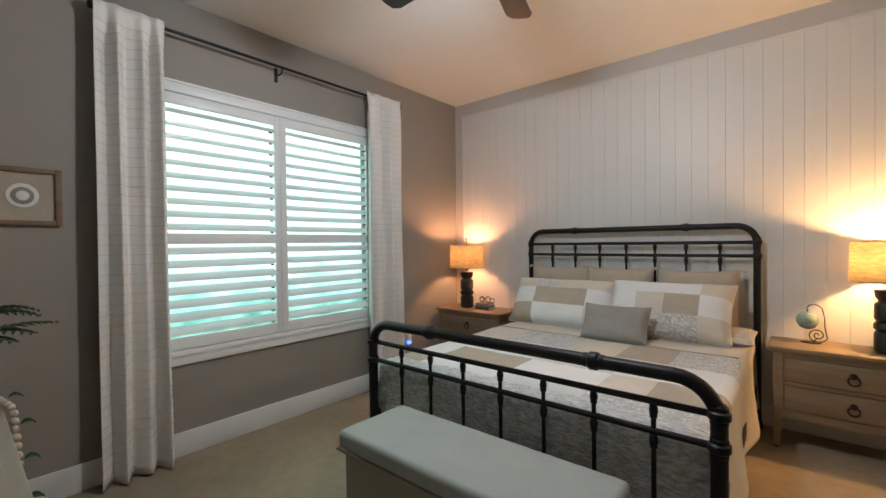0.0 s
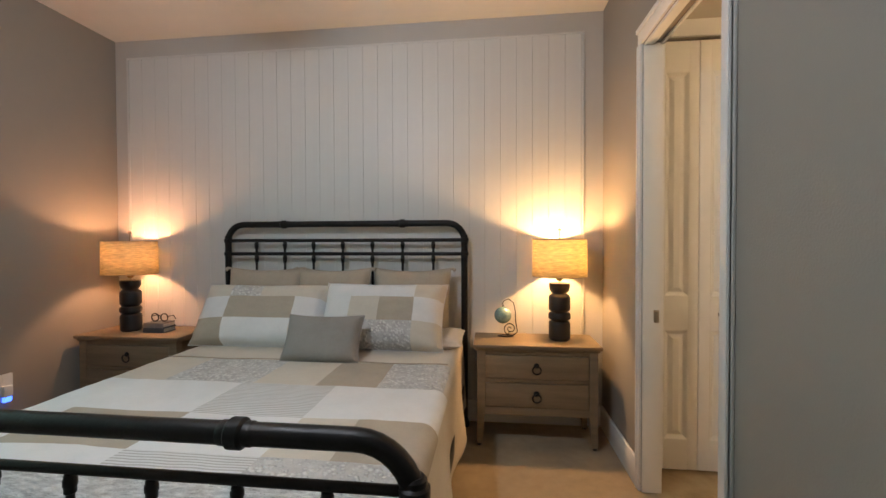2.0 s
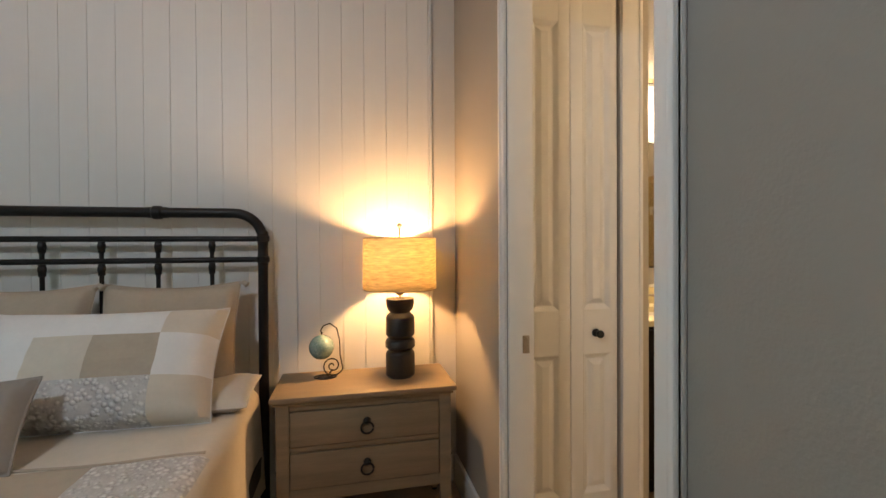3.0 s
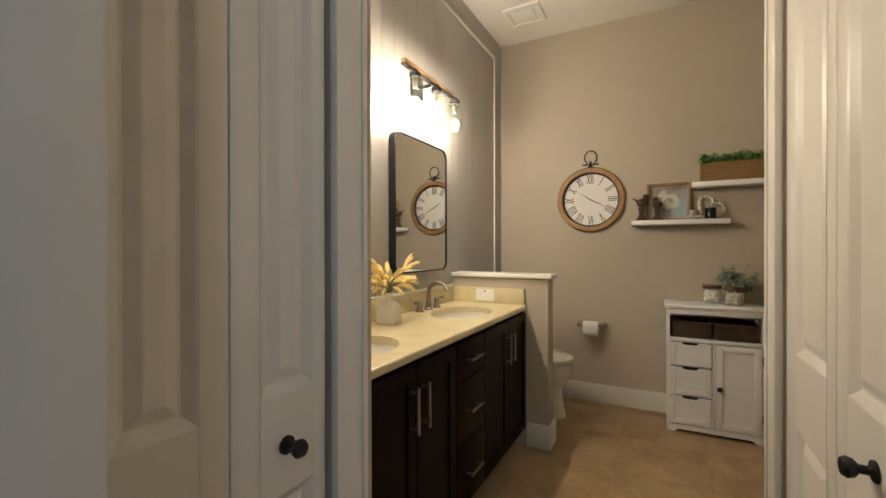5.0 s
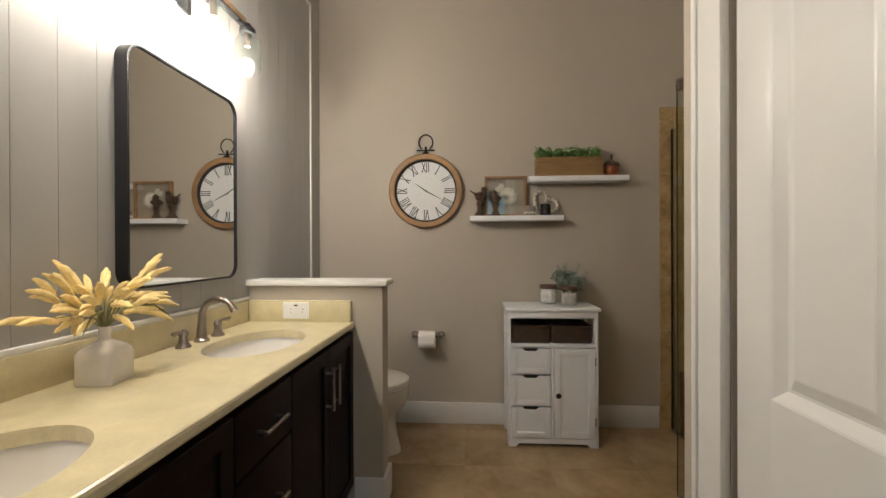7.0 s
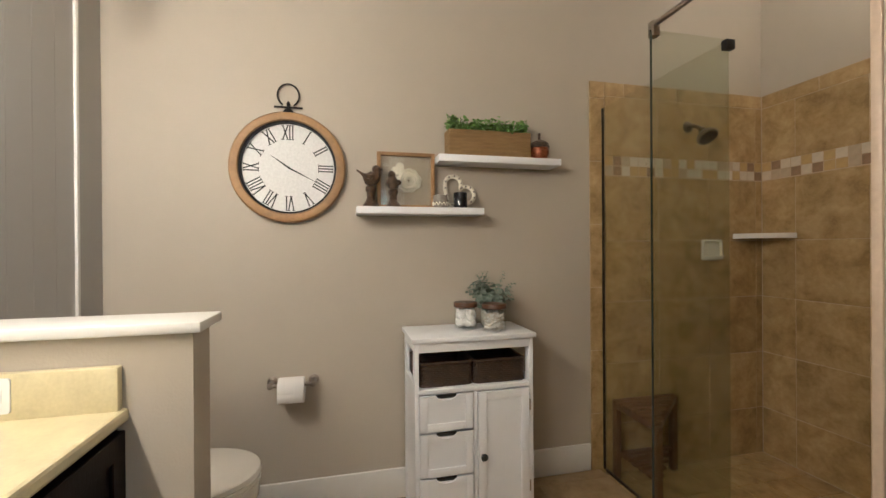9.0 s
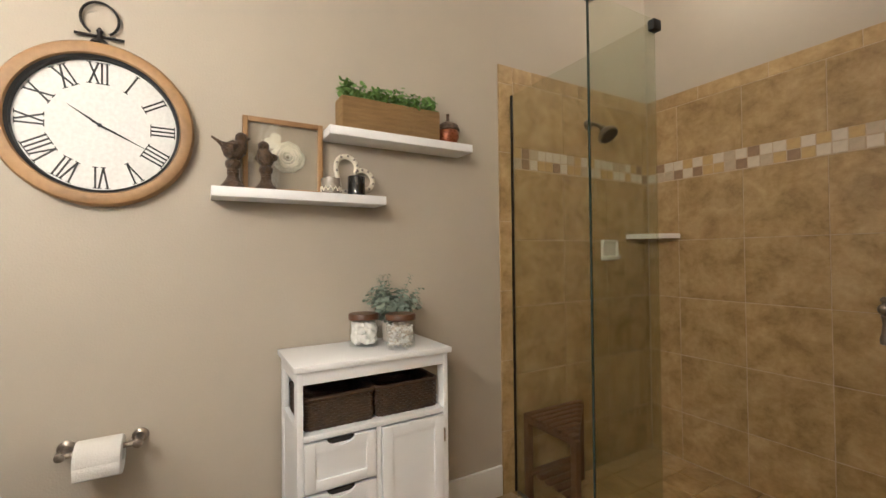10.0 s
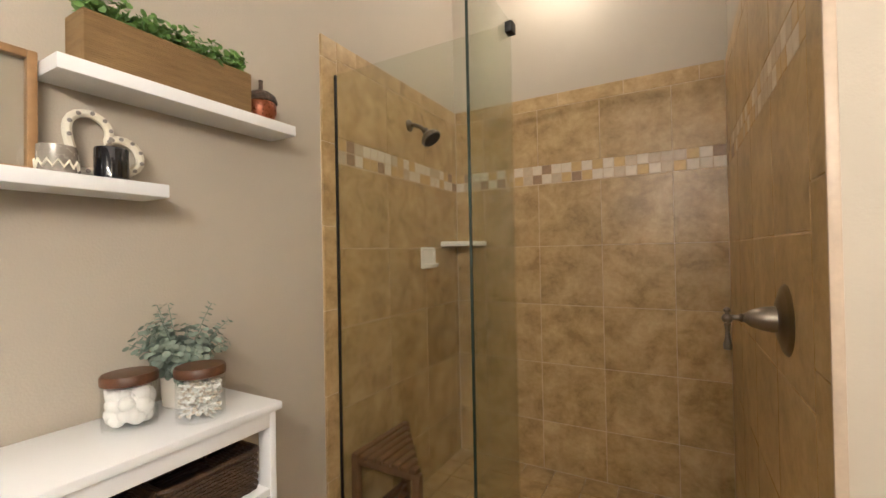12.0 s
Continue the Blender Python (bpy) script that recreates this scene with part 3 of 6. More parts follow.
curtain(2.320, 2.692, 8, "off-white striped curtain hanging to the carpet by the window")

# board panelling behind the bed
wn = bpy.data.objects["wall_north"]
B0, B1, BP = -2.335, 0.865, 0.1032
bw = bx(-BP / 2 + 0.0003, BP / 2 - 0.0003, -0.005, 0.005, 0, 2.39, 0.0016, 1)
bme = finish(bw, "board", M_PANEL_LIT)
for i in range(31):
    ob = new("board", bme)
    ob.parent = wn
    ob.location = Vector((B0 + (i + 0.5) * BP, 3.595, 0.142)) - ORIGIN[wn.name]
solid("panel_trim", join(bx(B0 - 0.018, B1 + 0.018, 3.5882, 3.60, 2.532, 2.546, 0.003), bx(B0 - 0.018, B0, 3.5882, 3.60, 0.142, 2.532, 0.003), bx(B1, B1 + 0.018, 3.5882, 3.60, 0.142, 2.532, 0.003)), M_PANEL_LIT, "thin pale grey moulding round the board panelling", "trim", kind="structure")

# iron bed
bed = thing("bed", "black iron bed frame with spindle headboard and footboard", "bed", (-0.69, 2.5, 0))


def collar(c, axis, r=0.031, h=0.034):
    prof = [(0.02, -h), (r * 0.8, -h * 0.8), (r * 0.8, -h * 0.45), (r, -h * 0.3), (r, h * 0.3), (r * 0.8, h * 0.45), (r * 0.8, h * 0.8), (0.02, h)]
    m = Matrix.Translation(c)
    if axis == "x":
        m = m @ Matrix.Rotation(radians(90), 4, "Y")
    return moved(lathe(prof, seg=16), m)


def iron_end(xa, xb, y, top, b1, b2, r, low, spindles, knots, curve):
    frame_pts = [(xa, y, 0.0), (xa, y, top - curve)] + [tuple(p) for p in arc((xa + curve, y, top - curve), curve, 180, 90, 8, (1, 0, 0), (0, 0, 1))][1:]
    frame_pts += [tuple(p) for p in arc((xb - curve, y, top - curve), curve, 90, 0, 8, (1, 0, 0), (0, 0, 1))] + [(xb, y, 0.0)]
    hoop = part("hoop", tube(frame_pts, r, 14), M_IRON, bed)
    for x in (xa, xb):
        part("caster_foot", lathe([(r * 1.5, 0), (r * 1.5, 0.02), (r * 1.1, 0.05)], (x, y, 0), 14), M_IRON, bed)
        for z in (b1, b2):
            part("collar", collar((x, y, z), "z", r * 1.32), M_IRON, bed)
    for x in knots:
        part("collar", collar((x, y, top), "x", r * 1.35, 0.045), M_IRON, bed)
    for z, rr in ((b1, 0.012), (b2, 0.012), (low, 0.012)):
        part("crossbar", tube([(xa, y, z), (xb, y, z)], rr, 10), M_IRON, bed)
    for x in spindles:
        s = part("spindle", tube([(x, y, low), (x, y, b1)], 0.0085, 10), M_IRON, bed)
        for z, h in ((b1 - 0.034, 0.024), (b2 - 0.036, 0.026)):
            part("knuckle", moved(lathe([(0.008, -h), (0.0125, -h * 0.8), (0.0125, -h * 0.25), (0.0145, -h * 0.1), (0.0145, h * 0.45), (0.0125, h * 0.6), (0.0125, h * 0.9), (0.009, h)], seg=12), Matrix.Translation((x, y, z))), M_IRON, s)


iron_end(-1.525, 0.113, 3.515, 1.322, 1.212, 1.122, 0.021, 0.30, [-1.317 + 0.2045 * i for i in range(7)], (-1.117, -0.295), 0.115)
iron_end(-1.497, 0.132, 1.635, 0.790, 0.688, 0.588, 0.025, 0.22, [-1.270 + 0.2025 * i for i in range(7)], (-1.065, -0.255), 0.125)
for x in (-1.49, 0.105):
    part("side_rail", bx(x - 0.012, x + 0.012, 1.65, 3.50, 0.22, 0.30, 0.003), M_IRON, bed)
solid("mattress", bx(-1.47, 0.075, 1.70, 3.46, 0.30, 0.555, 0.04, 4), M_WLIN, "white mattress and box spring on the bed frame", "mattress")


def quilt_patch(u, v):
    """Which cloth lies at a place of the bed: 0 cream, 1 white, 2 tan, 3 lace, 4 seersucker, 5 ticking."""
    bands = [(2.885, [(9, 0)]), (2.53, [(-1.19, 0), (-0.76, 3), (-0.48, 0), (-0.20, 2), (0.09, 3), (9, 0)]), (2.20, [(-0.815, 1), (-0.385, 5), (0.11, 1), (9, 0)]),
             (1.93, [(-1.29, 1), (-0.815, 2), (-0.385, 1), (-0.175, 0), (9, 2)]), (1.80, [(-1.29, 2), (-0.815, 1), (-0.385, 5), (0.11, 3), (9, 0)]), (-9, [(9, 4)])]
    for low, cells in bands:
        if v > low:
            return next(k for edge, k in cells if u < edge)


# quilt: top, foot drop and side drops as one cloth
def quilt():
    bm = bmesh.new()
    xl, xr, yf, yb, top = -1.495, 0.100, 1.672, 3.455, 0.572
    r = 0.05
    drop = 0.40

    def prof(d, n):
        """Arc length past the edge to an offset out and down."""
        if d <= 0:
            return 0.0, 0.0
        a = d / r
        if a < math.pi / 2:
            return r * math.sin(a), r * (1 - math.cos(a))
        rest = d - r * math.pi / 2
        return r + 0.05 * (rest / drop) * n, r + rest
    nx, ny = 150, 170
    umin, umax = xl - drop, xr + drop
    vmin, vmax = yf - drop + 0.06, yb
    vs = {}
    for i in range(nx + 1):
        for j in range(ny + 1):
            u, v = umin + (umax - umin) * i / nx, vmin + (vmax - vmin) * j / ny
            dx = max(xl + r - u, u - (xr - r), 0)
            dy = max(yf + r - v, 0)
            ox, zx = prof(dx, 0.6 + 0.5 * math.sin(v * 9.0))
            oy, zy = prof(dy, 0.25)
            if dx > 0 and dy > 0:
                oy *= 0.75
            x = min(max(u, xl + r), xr - r) + (ox if u > 0 else -ox) * (1 if dx else 0)
            y = max(v, yf + r) - oy
            y = max(y, 1.668) if abs(x + 0.69) > 0.74 and dy > 0 else y
            z = top - max(zx, zy) + 0.006 * noise.noise((u * 3.5, v * 3.5, 0)) + 0.0025 * noise.noise((u * 14, v * 14, 3))
            if dy > 0.05:
                y += 0.010 * noise.noise((u * 22, v * 34, 1))
            vs[i, j] = bm.verts.new((x, max(y, 1.664), max(z, 0.10)))
    for i in range(nx):
        for j in range(ny):
            f = bm.faces.new((vs[i, j], vs[i + 1, j], vs[i + 1, j + 1], vs[i, j + 1]))
            u, v = umin + (umax - umin) * (i + 0.5) / nx, vmin + (vmax - vmin) * (j + 0.5) / ny
            f.material_index = quilt_patch(u, v)
            if v < yf + 0.045:
                f.material_index = 4
            elif u > xr + 0.03 or u < xl - 0.03:
                f.material_index = 2 if 2.20 < v < 2.53 and u < xl else 0
    return bm


q = thing("quilt", "cream and tan patchwork quilt spread over the bed", "quilt", (-0.69, 2.5, 0.57))
qo = part("cloth", quilt(), [M_CREAM, M_WLIN, M_TAN, M_LACE, M_DROP, M_TICK], q)
qm = qo.modifiers.new("thick", "SOLIDIFY")
qm.thickness, qm.offset = 0.007, 1
part("folded_hem", tube([(-1.46 + 1.53 * i / 30, 2.885 + 0.008 * math.sin(i * 0.7), 0.581) for i in range(31)], 0.0045, 6), M_TAN, q, "stitched tan hem")


def pillow(name, c, w, h, d, tilt, turn, material, label, group="", patches=None, tassel=False, roll=0.0):
    """A stuffed cushion leaning back by tilt degrees, its lower edge at c."""
    n = 26
    bm = bmesh.new()
    m = Matrix.Translation(c) @ Matrix.Rotation(radians(turn), 4, "Z") @ Matrix.Rotation(radians(-tilt), 4, "X") @ Matrix.Rotation(radians(roll), 4, "Y")
    sides = []
    for s in (-1, 1):
        vs = []
        for i in range(n + 1):
            row = []
            for j in range(n + 1):
                a, b = 2 * i / n - 1, 2 * j / n - 1
                puff = (max(0, 1 - a ** 4) * max(0, 1 - b ** 4)) ** 0.46
                pinch = 1 - 0.055 * (1 - abs(b) ** 2) * abs(a) ** 3, 1 - 0.055 * (1 - abs(a) ** 2) * abs(b) ** 3
                wob = 0.10 * noise.noise((a * 2 + c[0] * 7, b * 2, s)) + 0.05 * noise.noise((a * 6, b * 6 + c[0], s))
                row.append(bm.verts.new((a * w / 2 * pinch[0], s * d / 2 * puff * (1 + wob), (b * 0.5 + 0.5) * h * pinch[1] + h * 0.02)))
            vs.append(row)
        for i in range(n):
            for j in range(n):
                f = bm.faces.new((vs[i][j], vs[i + 1][j], vs[i + 1][j + 1], vs[i][j + 1]))
                if patches:
                    f.material_index = patches[int(j * 3 / n)][int(i * 4 / n)]
        sides.append(vs)
    bmesh.ops.remove_doubles(bm, verts=bm.verts[:], dist=0.0006)
    bmesh.ops.recalc_face_normals(bm, faces=bm.faces[:])
    bm.transform(m)
    t = thing(name, label, "pillow", c, group)
    part("cover", bm, material, t)
    edge = []
    for a, b in [(-1 + 2 * i / 20, -1) for i in range(21)] + [(1, -1 + 2 * i / 20) for i in range(1, 21)] + [(1 - 2 * i / 20, 1) for i in range(1, 21)] + [(-1, 1 - 2 * i / 20) for i in range(1, 20)]:
        pinch = 1 - 0.055 * (1 - abs(b) ** 2) * abs(a) ** 3, 1 - 0.055 * (1 - abs(a) ** 2) * abs(b) ** 3
        edge.append(m @ Vector((a * w / 2 * pinch[0], 0, (b * 0.5 + 0.5) * h * pinch[1] + h * 0.02)))
    part("piping", tube(edge, 0.0025 if patches else 0.004, 6, True), material[0] if isinstance(material, list) else material, t)
    if tassel:
        for sx in (-1, 1):
            p = m @ Vector((sx * w * 0.49, 0, h * 1.0))
            part("tassel", tube([p, p + Vector((sx * 0.018, -0.008, 0.006)), p + Vector((sx * 0.034, -0.012, -0.006))], [0.004, 0.010, 0.013], 8), M_TAN, t)
    return t


TOP = 0.575
for i, x in enumerate((-1.22, -0.75, -0.22)):
    pillow("euro_pillow", (x, 3.37, TOP), 0.50, 0.46, 0.13, 14, (3, -2, 1)[i], M_TAN, "tan linen square pillow leaning on the headboard", "pillows on the bed", tassel=True)
pillow("sleeping_pillow", (-0.03, 3.16, TOP + 0.03), 0.30, 0.26, 0.07, 82, 0, M_CREAM, "cream pillow lying flat under the others", "pillows on the bed")
P1 = [[3, 0, 1, 2], [2, 3, 1, 0], [0, 1, 0, 3]]
SH = [M_WLIN, M_TAN, M_CREAM, M_LACE]
pillow("pillow_sham", (-1.115, 3.13, TOP), 0.83, 0.41, 0.21, 34, 2, SH, "patchwork pillow sham in white, tan and lace", "pillows on the bed", [[1, 0, 0, 2], [0, 1, 1, 0], [2, 3, 2, 2]])
pillow("pillow_sham", (-0.365, 3.12, TOP), 0.77, 0.42, 0.21, 32, -2, SH, "patchwork pillow sham in white, tan and lace", "pillows on the bed", [[2, 3, 3, 2], [0, 2, 1, 0], [0, 0, 0, 2]])
pillow("lumbar_pillow", (-0.605, 2.87, TOP), 0.42, 0.255, 0.12, 30, 1, M_GLIN, "small warm grey lumbar pillow in front", "pillows on the bed")

# outlet beside the curtain
wo = thing("wall_outlet", "white outlet plate low on the taupe wall", "outlet", (-2.45, 2.855, 0.345))
part("plate", prism(round_rect(2.820, 2.890, 0.345, 0.460, 0.006), "x", -2.45, -2.443), M_PLASTIC, wo)
for z in (0.378, 0.427):
    part("socket", prism(round_rect(2.839, 2.871, z - 0.016, z + 0.016, 0.005), "x", -2.443, -2.4415), M_PLASTIC, wo)

nl = thing("night_light", "white plug-in night light glowing blue below the outlet plate", "night light", (-2.4415, 2.845, 0.315))
part("body", bx(-2.4415, -2.415, 2.825, 2.872, 0.335, 0.398, 0.006), M_PLASTIC, nl)
part("lens", bx(-2.440, -2.418, 2.829, 2.868, 0.305, 0.335, 0.005), glow("blue_led_lens", (0.06, 0.16, 1.0), 2.5), nl, "glowing blue lens")

# storage bench at the foot of the bed
be = thing("storage_bench", "upholstered storage bench with a pale sage lid at the bed's foot", "bench", (-0.61, 1.31, 0))
part("body", bx(-1.105, -0.105, 1.145, 1.475, 0.035, 0.385, 0.012, 3), M_BENCHS, be)
part("lid", bx(-1.125, -0.085, 1.125, 1.495, 0.395, 0.470, 0.022, 4), M_BENCH, be, "padded sage grey lid")
part("piping", tube([(-1.127, 1.127, 0.392), (-0.083, 1.127, 0.392), (-0.083, 1.495, 0.392), (-1.127, 1.495, 0.392)], 0.006, 8, True), M_BENCHS, be)
for x in (-1.06, -0.15):
    for y in (1.18, 1.44):
        part("foot", lathe([(0.018, 0), (0.024, 0.036)], (x, y, 0), 12), M_EBONY, be)


# nightstands
def nightstand(x0, x1, y0, y1, label):
    t = thing("nightstand", label, "nightstand", ((x0 + x1) / 2, (y0 + y1) / 2, 0), "nightstands")
    H = 0.60
    part("top", join(bx(x0, x1, y0, y1, H - 0.022, H, 0.005), bx(x0 + 0.012, x1 - 0.012, y0 + 0.012, y1, H - 0.036, H - 0.022, 0.004)), M_OAKG, t)
    part("body", join(bx(x0 + 0.05, x1 - 0.05, y0 + 0.035, y1 - 0.01, 0.185, H - 0.036, 0.002), bx(x0 + 0.05, x1 - 0.05, y0 + 0.026, y0 + 0.04, H - 0.060, H - 0.036, 0.001), bx(x0 + 0.05, x1 - 0.05, y0 + 0.026, y0 + 0.04, 0.378, 0.398, 0.001), bx(x0 + 0.05, x1 - 0.05, y0 + 0.026, y0 + 0.04, 0.185, 0.232, 0.001)), M_OAKG, t)
    for x, sx in ((x0 + 0.022, 1), (x1 - 0.022, -1)):
        for y, sy in ((y0 + 0.022, 1), (y1 - 0.012, -1)):
            bm = bmesh.new()
            a, b, s = 0.048, 0.030, 0.0
            lv = []
            for z, w in ((0.012, b), (0.20, a), (H - 0.036, a)):
                lv.append([bm.verts.new((x + sx * px * w, y + sy * py * w, z)) for px, py in ((0, 0), (1, 0), (1, 1), (0, 1))])
            for p, q2 in zip(lv, lv[1:]):
                for k in range(4):
                    bm.faces.new((p[k], p[(k + 1) % 4], q2[(k + 1) % 4], q2[k]))
            bm.faces.new(lv[0])
            bm.faces.new(lv[-1])
            bmesh.ops.recalc_face_normals(bm, faces=bm.faces[:])
            leg = part("leg", bm, M_OAKG, t)
            part("foot_glide", lathe([(0.013, 0), (0.015, 0.013)], (x + sx * 0.014, y + sy * 0.014, 0), 10), M_BLACK, leg)
    for z0, z1 in ((0.402, 0.536), (0.236, 0.374)):
        d = part("drawer", bx(x0 + 0.074, x1 - 0.074, y0 + 0.018, y0 + 0.036, z0, z1, 0.003), M_OAKG, t)
        xc, zc = (x0 + x1) / 2, (z0 + z1) / 2
        part("ring_pull", join(tube(arc((xc, y0 + 0.008, zc - 0.012), 0.024, 0, 345, 20, (1, 0, 0), (0, -0.1, 1)), 0.0042, 8), moved(lathe([(0.016, 0), (0.013, 0.006), (0.006, 0.012)], seg=14), Matrix.Translation((xc, y0 + 0.018, zc + 0.012)) @ Matrix.Rotation(radians(90), 4, "X"))), M_IRON, d, "dark iron ring pull")
    return t


nightstand(0.180, 0.913, 3.235, 3.575, "grey-washed oak nightstand with two ring-pull drawers")
nightstand(-2.415, -1.68, 3.215, 3.575, "grey-washed oak nightstand with two ring-pull drawers")


def table_lamp(x, y, label):
    z = 0.60
    t = thing("table_lamp", label, "table lamp", (x, y, z), "bedside lamps")
    prof = []
    for lo, hi, r in ((0.0, 0.118, 0.064), (0.124, 0.170, 0.066), (0.176, 0.278, 0.064), (0.284, 0.345, 0.062)):
        rr = 0.018 if lo < 0.12 or hi > 0.2 else 0.014
        if lo > 0.28:
            prof += [(r * 0.72, lo), (r * 0.9, lo + 0.014), (r, lo + 0.035), (r, hi)]
        else:
            prof += [(r * 0.86, lo), (r, lo + rr * 0.6), (r, hi - rr), (r * 0.93, hi - rr * 0.4), (r * 0.78, hi)]
    part("base", lathe(prof, (x, y, z), 32), M_EBONY, t, "turned black wooden base")
    part("stem", lathe([(0.0045, 0.345), (0.0045, 0.66), (0.012, 0.664), (0.012, 0.672), (0.004, 0.680)], (x, y, z), 12), M_NICKEL, t)
    part("lamp_socket", lathe([(0.012, 0.36), (0.021, 0.372), (0.021, 0.440), (0.017, 0.455), (0.017, 0.470)], (x, y, z), 18), M_BRASSD, t, "dull brass bulb socket")
    sh = part("shade", lathe([(0.163, 0.388), (0.160, 0.612)], (x, y, z), 48, False), M_SHADE, t, "oatmeal linen drum shade")
    md = sh.modifiers.new("thick", "SOLIDIFY")
    md.thickness = 0.0015
    part("shade_ring", tube([(x + 0.163 * math.cos(a), y + 0.163 * math.sin(a), z + 0.388) for a in [2 * math.pi * i / 40 for i in range(40)]], 0.002, 6, True), M_NICKEL, t)
    part("shade_ring", tube([(x + 0.160 * math.cos(a), y + 0.160 * math.sin(a), z + 0.612) for a in [2 * math.pi * i / 40 for i in range(40)]], 0.002, 6, True), M_NICKEL, t)
    part("spider", tube([(x - 0.159, y, z + 0.608), (x + 0.159, y, z + 0.608)], 0.0015, 6), M_NICKEL, t)
    return t


table_lamp(0.70, 3.42, "table lamp with turned black base and lit linen shade")
table_lamp(-2.17, 3.40, "table lamp with turned black base and lit linen shade")

# glass ball on a curled wire stand
orb = thing("glass_ornament", "teal mottled glass ball hanging from a curled wire stand", "ornament", (0.355, 3.47, 0.60))
ox, oy = 0.355, 3.47
part("stand", join(tube([(ox + 0.02 + 0.047 * math.cos(a), oy + 0.03 * math.sin(a), 0.604) for a in [2 * math.pi * i / 24 for i in range(24)]], 0.0035, 6, True), tube([(ox + 0.02 + 0.032 * math.cos(a), oy + 0.02 * math.sin(a), 0.606) for a in [2 * math.pi * i / 24 for i in range(24)]], 0.003, 6, True), tube([(ox + 0.05 + (0.004 + 0.0035 * a) * math.cos(a * 1.0), oy, 0.650 + (0.004 + 0.0035 * a) * math.sin(a)) for a in [0.35 * i for i in range(36)]] + [(ox + 0.083, oy, 0.70), (ox + 0.082, oy, 0.76), (ox + 0.070, oy, 0.815), (ox + 0.040, oy, 0.838), (ox + 0.012, oy, 0.828), (ox + 0.0, oy, 0.806), (ox + 0.010, oy, 0.796)], 0.0032, 6), tube([(ox + 0.03, oy, 0.606), (ox + 0.05, oy, 0.635)], 0.0032, 6)), M_IRON, orb)
M_ORB = mat("teal_mottled_glass", (0.30, 0.42, 0.40), 0.08, 0.2, 14, 0.5, second=(0.05, 0.13, 0.14), coat=1.0)
part("ball", moved(lathe([(0.054 * math.sin(math.pi * i / 18) + 0.0004, -0.054 * math.cos(math.pi * i / 18)) for i in range(19)], seg=32), Matrix.Translation((ox + 0.004, oy, 0.735))), M_ORB, orb)
part("hanger", tube([(ox + 0.004, oy, 0.787), (ox + 0.004, oy, 0.802)], 0.003, 6), M_IRON, orb)

# books with a pair of spectacles in black wire
M_BOOK = [mat("slate_book_cloth", (0.06, 0.07, 0.08), 0.7, 0, 20, 0.2), mat("grey_book_cloth", (0.20, 0.20, 0.20), 0.7, 0, 20, 0.2)]
M_PAGE = mat("book_pages", (0.60, 0.55, 0.45), 0.8, 0, 60, 0.2)
for i, (z, w) in enumerate(((0.60, 0.150), (0.632, 0.142))):
    b = thing("book", ("slate cloth-bound book lying on the nightstand", "grey cloth-bound book on top of another")[i], "book", (-1.955, 3.40, z), "stacked books")
    part("cover", join(bx(-1.955 - w / 2, -1.955 + w / 2, 3.345, 3.455, z, z + 0.004), bx(-1.955 - w / 2, -1.955 + w / 2, 3.345, 3.455, z + 0.027, z + 0.031), bx(-1.955 - w / 2, -1.955 + w / 2, 3.342, 3.346, z, z + 0.031)), M_BOOK[i], b)
    part("pages", bx(-1.955 - w / 2 + 0.004, -1.955 + w / 2 - 0.004, 3.347, 3.450, z + 0.004, z + 0.027), M_PAGE, b)
sp = thing("spectacles_ornament", "black wire spectacles standing on the books", "ornament", (-1.955, 3.40, 0.663))
for s in (-1, 1):
    part("rim", tube([(-1.955 + s * 0.034 + 0.026 * math.cos(a), 3.40, 0.693 + 0.026 * math.sin(a)) for a in [2 * math.pi * i / 24 for i in range(24)]], 0.004, 8, True), M_BLACK, sp)
    part("temple", tube([(-1.955 + s * 0.060, 3.40, 0.70), (-1.955 + s * 0.062, 3.45, 0.70), (-1.955 + s * 0.062, 3.47, 0.67)], 0.003, 6), M_BLACK, sp)
part("bridge", tube(arc((-1.955, 3.40, 0.696), 0.009, 0, 180, 8, (1, 0, 0), (0, 0, 1)), 0.003, 6), M_BLACK, sp)

# shadow-box picture on the window wall
pic = thing("shadow_box_picture", "oak framed shadow box with a round shell on linen", "picture", (-2.45, 0.34, 1.335))
part("frame", join(bx(-2.45, -2.425, 0.190, 0.214, 1.337, 1.607, 0.002), bx(-2.45, -2.425, 0.449, 0.473, 1.337, 1.607, 0.002), bx(-2.45, -2.425, 0.214, 0.449, 1.337, 1.360, 0.002), bx(-2.45, -2.425, 0.214, 0.449, 1.584, 1.607, 0.002)), M_TEAKF, pic)
part("mat_board", bx(-2.45, -2.440, 0.214, 0.449, 1.360, 1.584), M_TAN, pic)
for r, h, c in ((0.058, 0.006, M_CERAM), (0.042, 0.010, M_GLIN), (0.026, 0.013, M_CERAM)):
    part("shell", moved(lathe([(r, 0), (r * 0.95, h * 0.7), (r * 0.7, h)], seg=26), Matrix.Translation((-2.440, 0.335, 1.475)) @ Matrix.Rotation(radians(90), 4, "Y")), c, pic)

